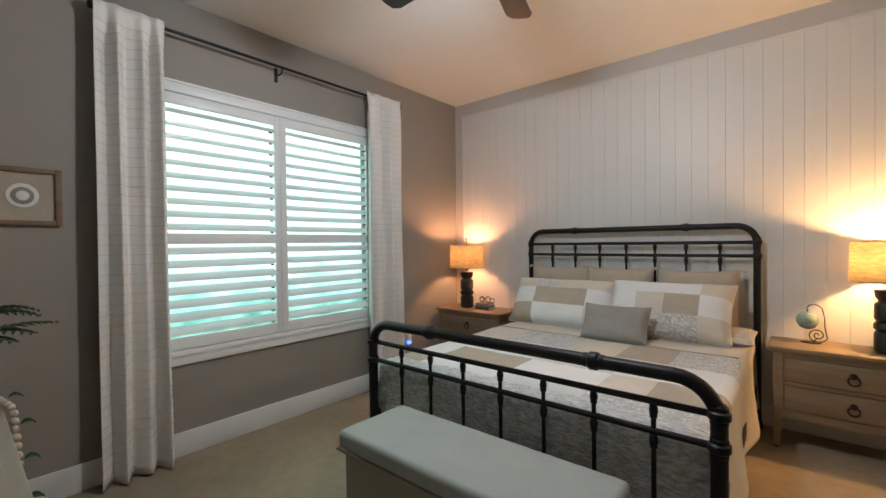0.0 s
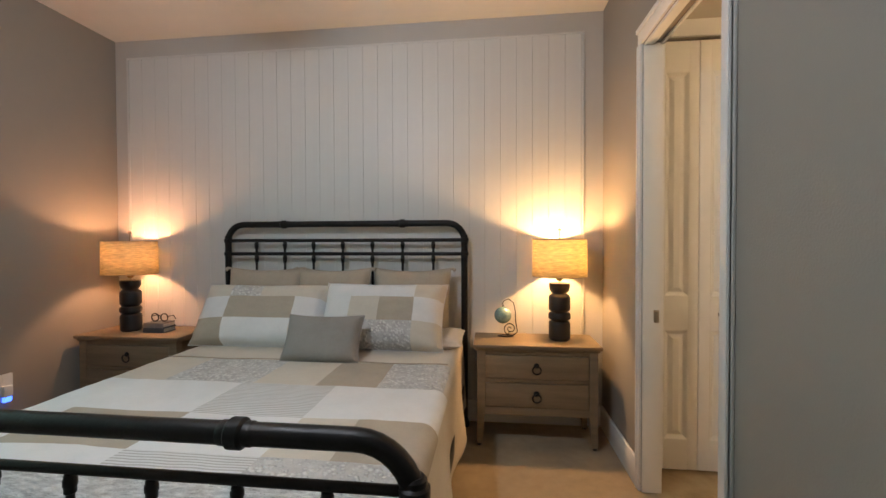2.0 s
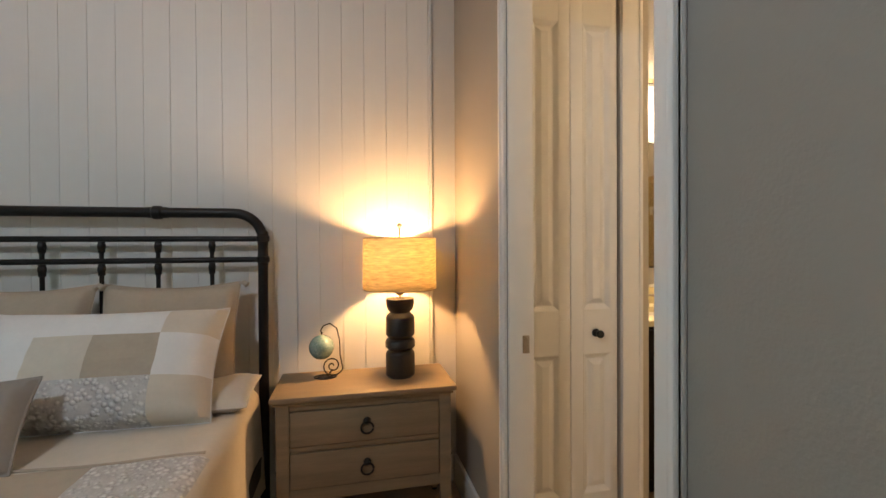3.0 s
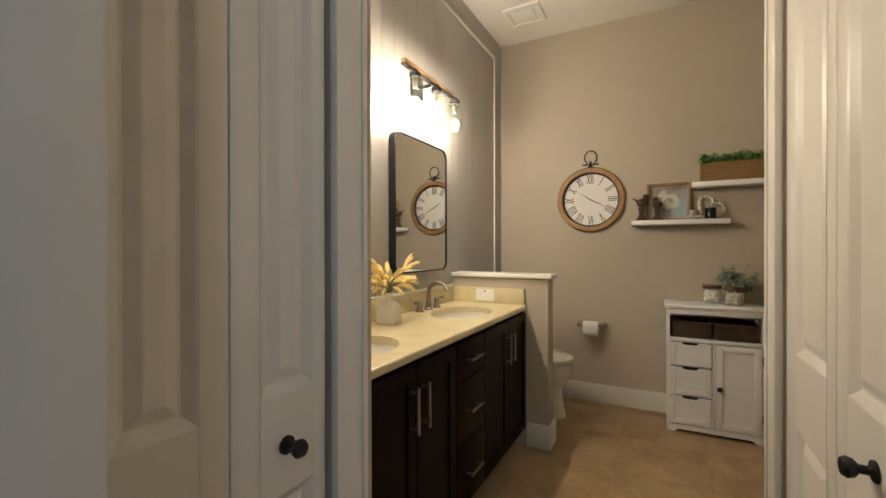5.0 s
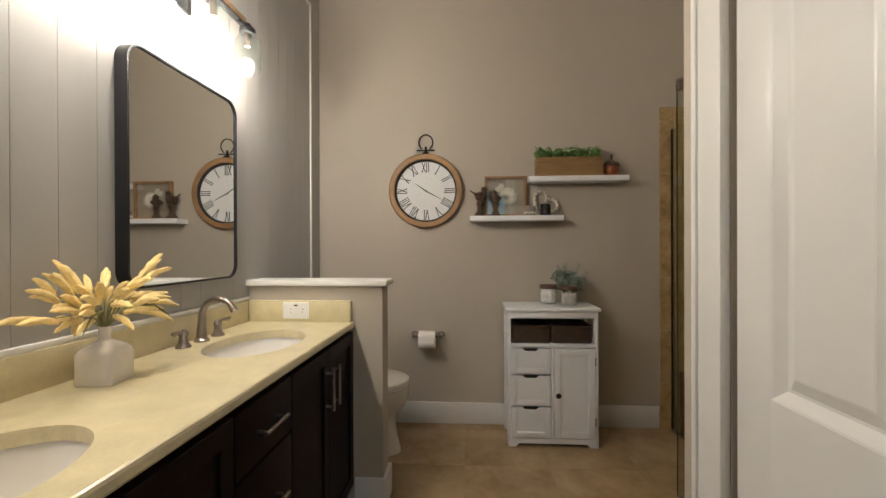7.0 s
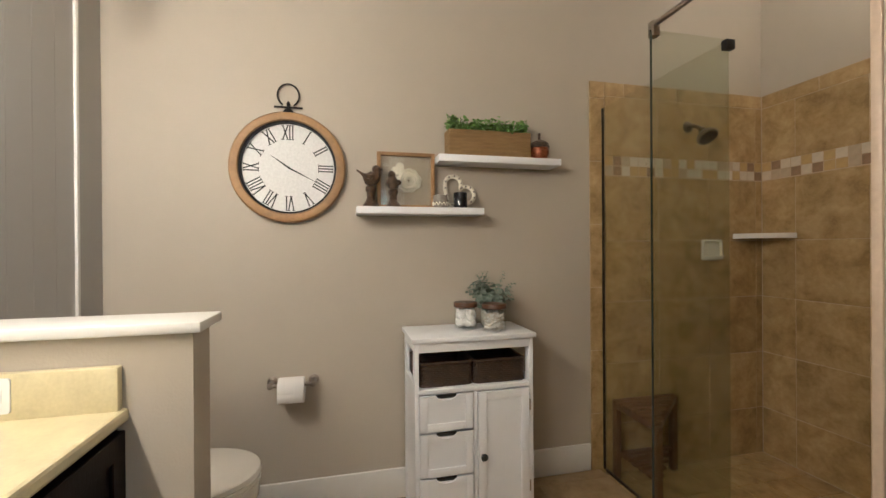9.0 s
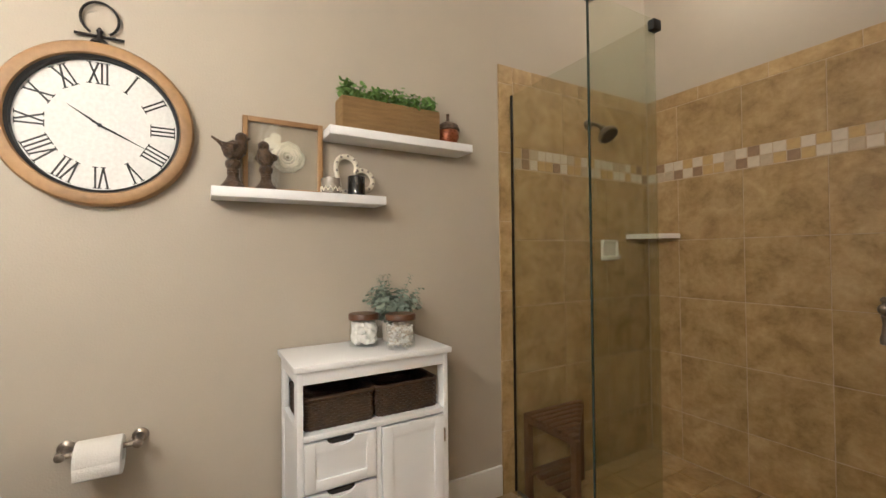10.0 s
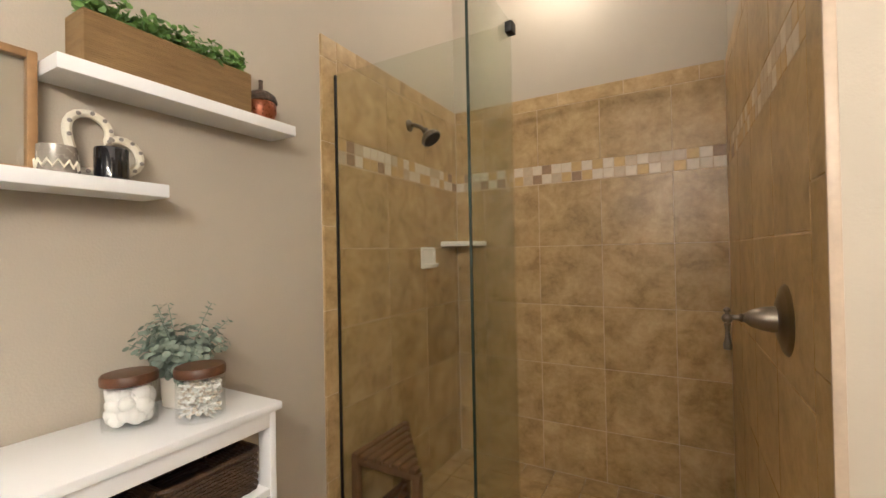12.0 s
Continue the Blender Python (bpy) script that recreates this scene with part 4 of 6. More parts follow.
# dresser, palm and bead garland
dr = thing("dresser", "pale oak dresser with a plant on it", "dresser", (-1.33, -0.05, 0))
part("top", bx(-1.97, -0.70, -0.30, 0.205, 0.725, 0.75, 0.004), M_DRES, dr)
part("body", bx(-1.94, -0.73, -0.28, 0.187, 0.08, 0.725, 0.003), M_DRES, dr)
for x in (-1.90, -0.77):
    for y in (-0.24, 0.15):
        part("leg", bx(x - 0.025, x + 0.025, y - 0.025, y + 0.025, 0, 0.08, 0.003), M_DRES, dr)
for i in range(2):
    for j in range(3):
        d = part("drawer", bx(-1.92 + i * 0.60, -1.35 + i * 0.60, 0.185, 0.198, 0.11 + j * 0.2, 0.29 + j * 0.2, 0.004), M_DRES, dr)
        part("knob", moved(lathe([(0.008, 0), (0.014, 0.014), (0.008, 0.02)], seg=12), Matrix.Translation((-1.635 + i * 0.60, 0.198, 0.20 + j * 0.2)) @ Matrix.Rotation(radians(-90), 4, "X")), M_BLACK, d)


def frond(base, yaw, reach, rise, n, width):
    """A feathered palm leaf: a bent rib with narrow leaflets."""
    rib = [Vector((base[0] + math.cos(yaw) * reach * s, base[1] + math.sin(yaw) * reach * s, base[2] + rise * (1.9 * s - 1.25 * s * s))) for s in [i / n for i in range(n + 1)]]
    bms = [tube(rib, [0.003 * (1 - 0.7 * i / n) for i in range(n + 1)], 5)]
    side = Vector((-math.sin(yaw), math.cos(yaw), 0))
    bm = bmesh.new()
    for i in range(2, n + 1):
        w = width * math.sin(math.pi * (0.12 + 0.8 * i / n))
        d = (rib[i] - rib[i - 1]).normalized()
        for s in (-1, 1):
            tip = rib[i] + side * s * w + d * w * 0.7 - Vector((0, 0, w * 0.25))
            mid = (rib[i] + tip) / 2 + d * 0.008 + Vector((0, 0, 0.006))
            mid2 = (rib[i] + tip) / 2 - d * 0.006 + Vector((0, 0, 0.004))
            a, b, c, e = bm.verts.new(rib[i]), bm.verts.new(mid), bm.verts.new(tip), bm.verts.new(mid2)
            bm.faces.new((a, b, c, e))
    bms.append(bm)
    return join(*bms)


palm = thing("potted_palm", "dark green potted palm on the dresser", "plant", (-1.72, 0.02, 0.75))
part("pot", lathe([(0.055, 0), (0.075, 0.05), (0.08, 0.12), (0.075, 0.13), (0.068, 0.12), (0.06, 0.115)], (-1.72, 0.02, 0.75), 24), M_CERAM, palm, "white ceramic pot")
for i in range(24):
    part("frond", frond((-1.72, 0.02, 0.86), 0.5 + i * 2.4, 0.27 + 0.10 * ((i * 37) % 10) / 10, 0.10 + 0.16 * ((i * 53) % 10) / 10, 14, 0.062), M_LEAFD, palm)
gar = thing("bead_garland", "pale bead garland with green leaves draped over the dresser edge", "garland", (-1.30, 0.24, 0.75))
gp = [Vector((-1.62 + 0.50 * s, 0.165 + 0.058 * min(1, s * 3), 0.76 - 0.36 * max(0, s - 0.30) ** 1.1 * 1.5 + 0.10 * max(0, 0.30 - s))) for s in [i / 26 for i in range(27)]]
for i, p in enumerate(gp):
    part("bead", moved(lathe([(0.011 * math.sin(math.pi * k / 8) + 0.0004, -0.011 * math.cos(math.pi * k / 8)) for k in range(9)], seg=10), Matrix.Translation(p)), M_BEAD, gar)
for i in (6, 11, 15, 19, 23):
    p = gp[i]
    bm = grid(4, 6, lambda s, t: p + Vector(((s - 0.5) * 0.045 * math.sin(math.pi * (0.06 + 0.9 * t)) + 0.02 * t, 0.012 + 0.03 * t, 0.01 + 0.03 * t - 0.03 * t * t + 0.01 * abs(s - 0.5))))
    part("leaf", bm, M_LEAFD, gar)

# ceiling fan
fan = thing("ceiling_fan", "dark bladed ceiling fan hanging from the bedroom ceiling", "ceiling fan", (-0.60, 1.47, 2.67))
part("canopy", lathe([(0.02, 2.60), (0.05, 2.615), (0.065, 2.645), (0.067, 2.67)], (-0.60, 1.47, 0), 24), M_BLACK, fan)
part("downrod", tube([(-0.60, 1.47, 2.50), (-0.60, 1.47, 2.62)], 0.012, 10), M_BLACK, fan)
part("motor", lathe([(0.03, 2.365), (0.085, 2.38), (0.105, 2.42), (0.10, 2.47), (0.06, 2.50), (0.02, 2.51)], (-0.60, 1.47, 0), 28), M_BLACK, fan)
part("light_dish", lathe([(0.085, 2.372), (0.10, 2.366), (0.09, 2.362), (0.02, 2.362)], (-0.60, 1.47, 0), 28), M_CERAM, fan, "white light dish")
for k in range(5):
    a = radians(107 + 72 * k)
    m = Matrix.Translation((-0.60, 1.47, 2.385)) @ Matrix.Rotation(a, 4, "Z") @ Matrix.Rotation(radians(11), 4, "X")
    part("blade", moved(prism([(0.13, -0.035), (0.20, -0.055), (0.55, -0.066), (0.585, -0.045), (0.59, 0.0), (0.585, 0.045), (0.55, 0.066), (0.20, 0.055), (0.13, 0.035)], "z", -0.004, 0.004), m), M_EBONY, fan)
    part("blade_arm", moved(bx(0.07, 0.18, -0.018, 0.018, -0.008, -0.002, 0.002), m), M_BLACK, fan)

# ---- bathroom ----
M_BRASSW = mat("honey_wood_bar", (0.46, 0.30, 0.15), 0.4, 0, 8, 0.3)
M_PAPER = mat("white_tissue", (0.78, 0.76, 0.73), 0.95, 0, 12, 0.04, 0.4, 200)
M_WICK = mat("dark_brown_wicker", (0.056, 0.030, 0.013), 0.48, 0, 40, 0.5, 0.8, 200, second=(0.018, 0.010, 0.006))
M_BIRD = mat("dark_antique_brown", (0.085, 0.050, 0.024), 0.34, 0, 70, 0.6, 1.0, 130, second=(0.012, 0.007, 0.005))
M_BIRD.node_tree.nodes["Bump"].inputs["Distance"].default_value = 0.008
M_JUTE = mat("honey_jute_wrap", (0.33, 0.212, 0.082), 0.85, 0, 10, 0.25, 1.0, 260, stretch=(1, 1, 7))
M_HERB = mat("fresh_green_leaf", (0.17, 0.30, 0.065), 0.55, 0, 40, 0.6)
M_EUCA = mat("grey_green_eucalyptus", (0.235, 0.29, 0.235), 0.6, 0, 12, 0.3)
M_COPPER = mat("copper_brown_glaze", (0.28, 0.085, 0.030), 0.28, 0.45, 12, 0.4)
M_BROWNL = mat("walnut_lid", (0.088, 0.038, 0.015), 0.36, 0, 8, 0.4, stretch=(2, 9, 9))
M_COTTON = mat("white_cotton", (0.87, 0.86, 0.84), 0.95, 0, 30, 0.1, 0.8, 120)
M_SWAB = mat("cream_cotton_swabs", (0.74, 0.67, 0.57), 0.9, 0, 60, 0.5, 0.8, 160)
M_DIAL = mat("white_clock_dial", (0.74, 0.74, 0.74), 0.6, 0, 90, 0.12)
M_TEAK = mat("dark_teak", (0.145, 0.072, 0.030), 0.55, 0, 5, 0.35, stretch=(8, 8, 2))
M_GRASS = mat("dried_yellow_grass", (0.84, 0.67, 0.27), 0.85, 0, 14, 0.3, 0.5, 200)
M_STEM = mat("olive_stem", (0.20, 0.19, 0.07), 0.7)
M_VASE = mat("ivory_glazed_vase", (0.66, 0.62, 0.54), 0.18, 0, 6, 0.08, coat=0.4)
M_LINEN = mat("natural_linen_mat", (0.43, 0.37, 0.29), 0.9, 0, 20, 0.1, 0.4, 500)
M_CLOCKRIM = mat("golden_brown_wood", (0.33, 0.195, 0.075), 0.5, 0, 5, 0.35, 0.3, 60)
M_ROSE = mat("cream_paper_rose", (0.76, 0.72, 0.60), 0.8, 0, 20, 0.15)

# vanity
VX0, VX1, VF = 1.70, 3.36, 3.225
van = thing("vanity_cabinet", "espresso wood double vanity with doors and three drawers", "vanity", (2.53, 3.45, 0))
part("body", join(bx(VX0, VX1, VF, VF + 0.02, 0.09, 0.805), bx(VX0, VX0 + 0.018, VF + 0.02, 3.70, 0.09, 0.805), bx(VX1 - 0.018, VX1, VF + 0.02, 3.70, 0.09, 0.805), bx(VX0, VX1, VF + 0.02, 3.70, 0.09, 0.11), bx(VX0, VX1, VF + 0.06, 3.70, 0.0, 0.09)), M_ESP, van)


def framed_leaf(x0, x1, z0, z1, w=0.05):
    """A cabinet door in one piece: a flat frame round a sunk field, with eased edges."""
    bm = bmesh.new()
    rings = []
    for d, y in ((0, VF), (0, VF - 0.018), (0.002, VF - 0.020), (w - 0.002, VF - 0.020), (w, VF - 0.018), (w, VF - 0.012)):
        rings.append([bm.verts.new((px, y, pz)) for px, pz in ((x0 + d, z0 + d), (x1 - d, z0 + d), (x1 - d, z1 - d), (x0 + d, z1 - d))])
    for p, q in zip(rings, rings[1:]):
        for k in range(4):
            bm.faces.new((p[k], p[(k + 1) % 4], q[(k + 1) % 4], q[k]))
    bm.faces.new(rings[0])
    bm.faces.new(rings[-1])
    bmesh.ops.recalc_face_normals(bm, faces=bm.faces[:])
    return bm


def shaker(x0, x1, z0, z1, name, handle):
    d = part(name, framed_leaf(x0, x1, z0, z1) if name == "door" else bx(x0, x1, VF - 0.020, VF, z0, z1, 0.003), M_ESP, van)
    (ax, az), (bx_, bz) = handle
    y = VF - 0.048
    part("bar_pull", join(tube([(ax, y, az), (bx_, y, bz)], 0.006, 10), *[tube([(ax + (bx_ - ax) * f, VF - 0.018, az + (bz - az) * f), (ax + (bx_ - ax) * f, y, az + (bz - az) * f)], 0.005, 8) for f in (0.1, 0.9)]), M_NICKEL, d, "brushed nickel bar pull")


shaker(1.80, 2.106, 0.11, 0.790, "door", ((2.072, 0.575), (2.072, 0.725)))
shaker(2.110, 2.404, 0.11, 0.790, "door", ((2.143, 0.575), (2.143, 0.725)))
for z0, z1 in ((0.635, 0.790), (0.375, 0.628), (0.11, 0.368)):
    shaker(2.410, 2.704, z0, z1, "drawer", ((2.495, (z0 + z1) / 2), (2.620, (z0 + z1) / 2)))
shaker(2.710, 3.028, 0.11, 0.790, "door", ((2.998, 0.575), (2.998, 0.725)))
shaker(3.032, 3.350, 0.11, 0.790, "door", ((3.064, 0.575), (3.064, 0.725)))

# stone top with two oval cut-outs
TZ0, TZ1, TY0, TY1 = 0.805, 0.835, 3.203, 3.70
SINKS = ((2.03, 3.43), (2.94, 3.43))
SA, SB = 0.215, 0.150


def counter():
    bm = bmesh.new()

    def quad(a, b, c, d):
        bm.faces.new([bm.verts.new(p) for p in (a, b, c, d)])
    cuts = [VX0]
    for sx, _ in SINKS:
        cuts += [sx - 0.26, sx + 0.26]
    cuts.append(VX1)
    e = 0.008
    for i in range(0, 6, 2):
        quad((cuts[i], TY0 + e, TZ1), (cuts[i + 1], TY0 + e, TZ1), (cuts[i + 1], TY1, TZ1), (cuts[i], TY1, TZ1))
    for sx, sy in SINKS:
        n = 64
        x0, x1, y0, y1 = sx - 0.26, sx + 0.26, TY0 + e, TY1
        inner, outer, low = [], [], []
        for k in range(n):
            a = 2 * math.pi * k / n
            cx, cy = math.cos(a), math.sin(a)
            inner.append((sx + SA * cx, sy + SB * cy, TZ1))
            low.append((sx + SA * cx, sy + SB * cy, TZ0))
            t = min((x1 - sx) / abs(cx) if abs(cx) > 1e-6 else 9, ((y1 - sy) if cy > 0 else (sy - y0)) / abs(cy) if abs(cy) > 1e-6 else 9)
            outer.append((sx + t * cx, sy + t * cy, TZ1))
        for k in range(n):
            q = (k + 1) % n
            quad(inner[k], outer[k], outer[q], inner[q])
            quad(inner[q], low[q], low[k], inner[k])
        for px, py in ((x0, y0), (x1, y0), (x0, y1), (x1, y1)):
            near = sorted(outer, key=lambda o: (o[0] - px) ** 2 + (o[1] - py) ** 2)[:2]
            bm.faces.new([bm.verts.new(p) for p in (near[0], (px, py, TZ1), near[1])])
    prof = [(TY0 + e, TZ1), (TY0 + 0.0023, TZ1 - 0.0023), (TY0, TZ1 - e), (TY0, TZ0 + e), (TY0 + 0.0023, TZ0 + 0.0023), (TY0 + e, TZ0), (TY0 + 0.06, TZ0)]
    for (a, za), (b, zb) in zip(prof, prof[1:]):
        quad((VX0, a, za), (VX1, a, za), (VX1, b, zb), (VX0, b, zb))
    bmesh.ops.remove_doubles(bm, verts=bm.verts[:], dist=0.0004)
    bmesh.ops.recalc_face_normals(bm, faces=bm.faces[:])
    for f in bm.faces:
        if f.normal.z < -0.9 and f.calc_center_median().z > TZ1 - 0.001:
            f.normal_flip()
    return bm


top = thing("countertop", "cream quartz countertop with two oval basins", "countertop", (2.53, 3.45, 0.805))
part("slab", counter(), M_STONE, top, smooth=False)
part("backsplash", join(bx(VX0, VX1, 3.680, 3.70, TZ1 - 0.004, 0.930, 0.003), bx(3.338, VX1, 3.214, 3.680, TZ1 - 0.004, 0.930, 0.003)), M_STONE, top)
for sx, sy in SINKS:
    s = thing("sink", "white oval ceramic undermount sink", "sink", (sx, sy, 0.66), "sinks in the vanity")
    prof = [(0.02, 0.0), (0.5, 0.004), (0.78, 0.030), (0.93, 0.075), (1.0, 0.125), (1.03, 0.148)]
    bm = lathe([(r, z) for r, z in prof], seg=48, cap=False)
    for v in bm.verts:
        v.co = Vector((sx + v.co.x * SA, sy + v.co.y * SB, 0.657 + v.co.z))
    b = part("basin", bm, M_CERAM, s)
    part("drain", lathe([(0.022, 0.0), (0.022, 0.006), (0.014, 0.007), (0.012, 0.004)], (sx, sy, 0.658), 20), M_NICKEL, s)


def faucet(x, y):
    t = thing("faucet", "brushed nickel widespread faucet with two lever handles", "faucet", (x, y, TZ1), "faucets on the vanity")
    part("spout", join(lathe([(0.026, 0), (0.026, 0.006), (0.018, 0.014), (0.015, 0.05), (0.012, 0.06)], (x, y, TZ1), 18), tube([(x, y, TZ1 + 0.05), (x, y - 0.002, TZ1 + 0.09)] + arc((x, y - 0.062, TZ1 + 0.09), 0.06, 0, 135, 10, (0, 1, 0), (0, 0, 1)) + [(x, y - 0.122, TZ1 + 0.108)], [0.014, 0.0125] + [0.012 - 0.0002 * i for i in range(11)] + [0.0135], 14)), M_NICKEL, t)
    for s in (-1, 1):
        hx = x + s * 0.095
        h = part("handle", join(lathe([(0.024, 0), (0.024, 0.005), (0.016, 0.016), (0.013, 0.035), (0.016, 0.044), (0.011, 0.056), (0.004, 0.060)], (hx, y, TZ1), 18), tube([(hx, y, TZ1 + 0.050), (hx + s * 0.03, y - 0.004, TZ1 + 0.056), (hx + s * 0.055, y - 0.008, TZ1 + 0.054), (hx + s * 0.068, y - 0.010, TZ1 + 0.058)], [0.006, 0.0055, 0.008, 0.004], 10)), M_NICKEL, t)
    return t


faucet(2.02, 3.635)
faucet(2.94, 3.635)

# outlet in the side splash
ou = thing("wall_outlet", "white double outlet set sideways in the splash", "outlet", (3.34, 3.46, 0.852))
part("plate", prism(round_rect(3.402, 3.518, 0.850, 0.922, 0.006), "x", 3.334, 3.340), M_PLASTIC, ou)
for y in (3.432, 3.488):
    part("socket", prism(round_rect(y - 0.017, y + 0.017, 0.869, 0.903, 0.004), "x", 3.3325, 3.335), M_PLASTIC, ou)
    # raised dark strips that put the slot holes' shade on the socket face
    part("slot_shade_strips", join(bx(3.3315, 3.333, y - 0.008, y - 0.001, 0.878, 0.880), bx(3.3315, 3.333, y - 0.008, y - 0.001, 0.892, 0.894)), M_DARK, ou)
part("test_button", bx(3.332, 3.334, 3.452, 3.468, 0.906, 0.912), M_BLACK, ou)


def mirror(x0, x1, label):
    t = thing("wall_mirror", label, "mirror", ((x0 + x1) / 2, 3.66, 1.04), "vanity mirrors")
    z0, z1, r = 1.045, 1.765, 0.055
    out, inn = round_rect(x0, x1, z0, z1, r, 10), round_rect(x0 + 0.007, x1 - 0.007, z0 + 0.007, z1 - 0.007, r - 0.007, 10)
    bm = bmesh.new()
    n = len(out)
    yb, yf = 3.694, 3.652
    rings = [[bm.verts.new((a, y, b)) for a, b in pts] for pts, y in ((out, yb), (out, yf), (inn, yf), (inn, yf + 0.006))]
    for p, q in zip(rings, rings[1:]):
        for i in range(n):
            bm.faces.new((p[i], p[(i + 1) % n], q[(i + 1) % n], q[i]))
    bmesh.ops.recalc_face_normals(bm, faces=bm.faces[:])
    part("frame", bm, M_BLACK, t, "thin matt black metal frame")
    part("glass", prism(inn, "y", yf + 0.0055, yf + 0.009), M_MIRROR, t)


mirror(2.640, 3.200, "rounded rectangular mirror in a deep black frame")
mirror(1.735, 2.293, "rounded rectangular mirror in a deep black frame")


def vanity_light(xc, label):
    t = thing("vanity_light", label, "wall light", (xc, 3.70, 1.87), "vanity lights")
    z, y = 2.075, 3.60
    part("backplate", prism(round_rect(xc - 0.06, xc + 0.06, z - 0.075, z + 0.045, 0.006), "y", 3.680, 3.690), M_BLACK, t)
    part("arm", tube([(xc, 3.685, z - 0.02), (xc, y, z - 0.02), (xc, y, z)], 0.009, 10), M_BLACK, t)
    part("bar", join(bx(xc - 0.265, xc + 0.265, y - 0.012, y + 0.012, z, z + 0.026, 0.002)), M_BRASSW, t, "honey wood-toned bar")
    part("bar_trim", bx(xc - 0.27, xc + 0.27, y - 0.014, y + 0.014, z - 0.006, z, 0.001), M_BLACK, t)
    for dx in (-0.22, 0.0, 0.22):
        x = xc + dx
        yj = 3.56
        s = part("socket", join(tube([(x, y, z - 0.004), (x, yj + 0.01, z - 0.022), (x, yj, z - 0.04)], 0.006, 8), lathe([(0.028, 0), (0.030, 0.004), (0.030, 0.020), (0.020, 0.026), (0.012, 0.040)], (x, yj, 2.012), 20)), M_BLACK, t)
        j = part("jar_shade", lathe([(0.047, 1.868), (0.050, 1.882), (0.050, 1.968), (0.044, 1.986), (0.031, 1.998), (0.031, 2.014), (0.0295, 2.014), (0.0295, 1.997), (0.0425, 1.984), (0.0485, 1.967), (0.0485, 1.883), (0.0455, 1.868)], (x, yj, 0), 28, False), M_GLASS, s, "clear glass jar shade")
        j.visible_shadow = False
        part("bulb_neck", lathe([(0.012, 1.962), (0.013, 1.985), (0.013, 2.012)], (x, yj, 0), 14), M_NICKEL, s)


vanity_light(2.90, "three-jar vanity light with lit bulbs over the mirror")
vanity_light(1.99, "three-jar vanity light with lit bulbs over the mirror")

# vase of dried bunny-tail grass
vs = thing("vase", "ivory glazed square bottle vase of yellow dried grass", "vase", (2.49, 3.585, TZ1))
vx, vy = 2.49, 3.585


def bottle():
    bm = bmesh.new()
    rings = []
    for z, w, rr in ((0, 0.053, 0.008), (0.004, 0.056, 0.010), (0.092, 0.056, 0.012), (0.108, 0.050, 0.018), (0.122, 0.034, 0.024), (0.130, 0.019, 0.018), (0.136, 0.0165, 0.016), (0.162, 0.0165, 0.016), (0.168, 0.0195, 0.019), (0.172, 0.019, 0.0185), (0.170, 0.0145, 0.014), (0.140, 0.013, 0.0125)):
        rings.append([bm.verts.new((vx + a, vy + b, TZ1 + z * 0.80)) for a, b in round_rect(-0.78 * w, 0.78 * w, -0.78 * w, 0.78 * w, min(0.78 * rr, w * 0.76), 6)])
    for p, q in zip(rings, rings[1:]):
        n = len(p)
        for i in range(n):
            bm.faces.new((p[i], p[(i + 1) % n], q[(i + 1) % n], q[i]))
    bm.faces.new(rings[0][::-1])
    return moved(bm, Matrix.Translation((vx, vy, 0)) @ Matrix.Rotation(radians(8), 4, "Z") @ Matrix.Translation((-vx, -vy, 0)))


part("bottle", bottle(), M_VASE, vs)
rg = random.Random(5)
for i in range(60):
    a = i * 2.399 + rg.uniform(-0.2, 0.2)
    tilt = radians(rg.uniform(38, 97))
    L = rg.uniform(0.05, 0.135)
    d = Vector((math.cos(a) * math.sin(tilt), math.sin(a) * math.sin(tilt) * 0.6, math.cos(tilt)))
    p0 = Vector((vx, vy, TZ1 + 0.128))
    p1 = p0 + Vector((0, 0, 0.045)) + d * L * 0.45
    p2 = p0 + Vector((0, 0, 0.038)) + d * L
    p3 = p2 + (d + Vector((rg.uniform(-0.25, 0.25), 0, rg.uniform(-0.4, 0.15)))).normalized() * rg.uniform(0.066, 0.098)
    if p3.y > 3.665:
        p3.y = 3.655
        p2.y = min(p2.y, 3.66)
    part("stalk", tube([p0, p1, p2], 0.0009, 5), M_STEM, vs)
    pts = [p2.lerp(p3, k / 8) + Vector((0, 0, 0.007 * math.sin(math.pi * k / 8))) for k in range(9)]
    tail = tube(pts, [0.003, 0.0060, 0.0072, 0.0077, 0.0077, 0.0072, 0.0062, 0.0044, 0.0015], 10)
    for v in tail.verts:
        v.co += 0.0036 * Vector((noise.noise(v.co * 260), noise.noise(v.co * 260 + Vector((7, 0, 0))), noise.noise(v.co * 260 + Vector((0, 9, 0)))))
    part("grass_head", tail, M_GRASS, vs)
for i in range(5):
    a = rg.uniform(0, 6.28)
    p0 = Vector((vx, vy, TZ1 + 0.132))
    part("blade", tube([p0, p0 + Vector((math.cos(a) * 0.06, -abs(math.sin(a)) * 0.05, 0.05)), p0 + Vector((math.cos(a) * 0.13, -abs(math.sin(a)) * 0.08, 0.045)), p0 + Vector((math.cos(a) * 0.18, -abs(math.sin(a)) * 0.10, 0.01))], [0.001, 0.0025, 0.002, 0.0005], 5), M_STEM, vs)

# toilet beyond the low wall
to = thing("toilet", "white ceramic toilet with closed lid beside the low wall", "toilet", (3.88, 3.35, 0))


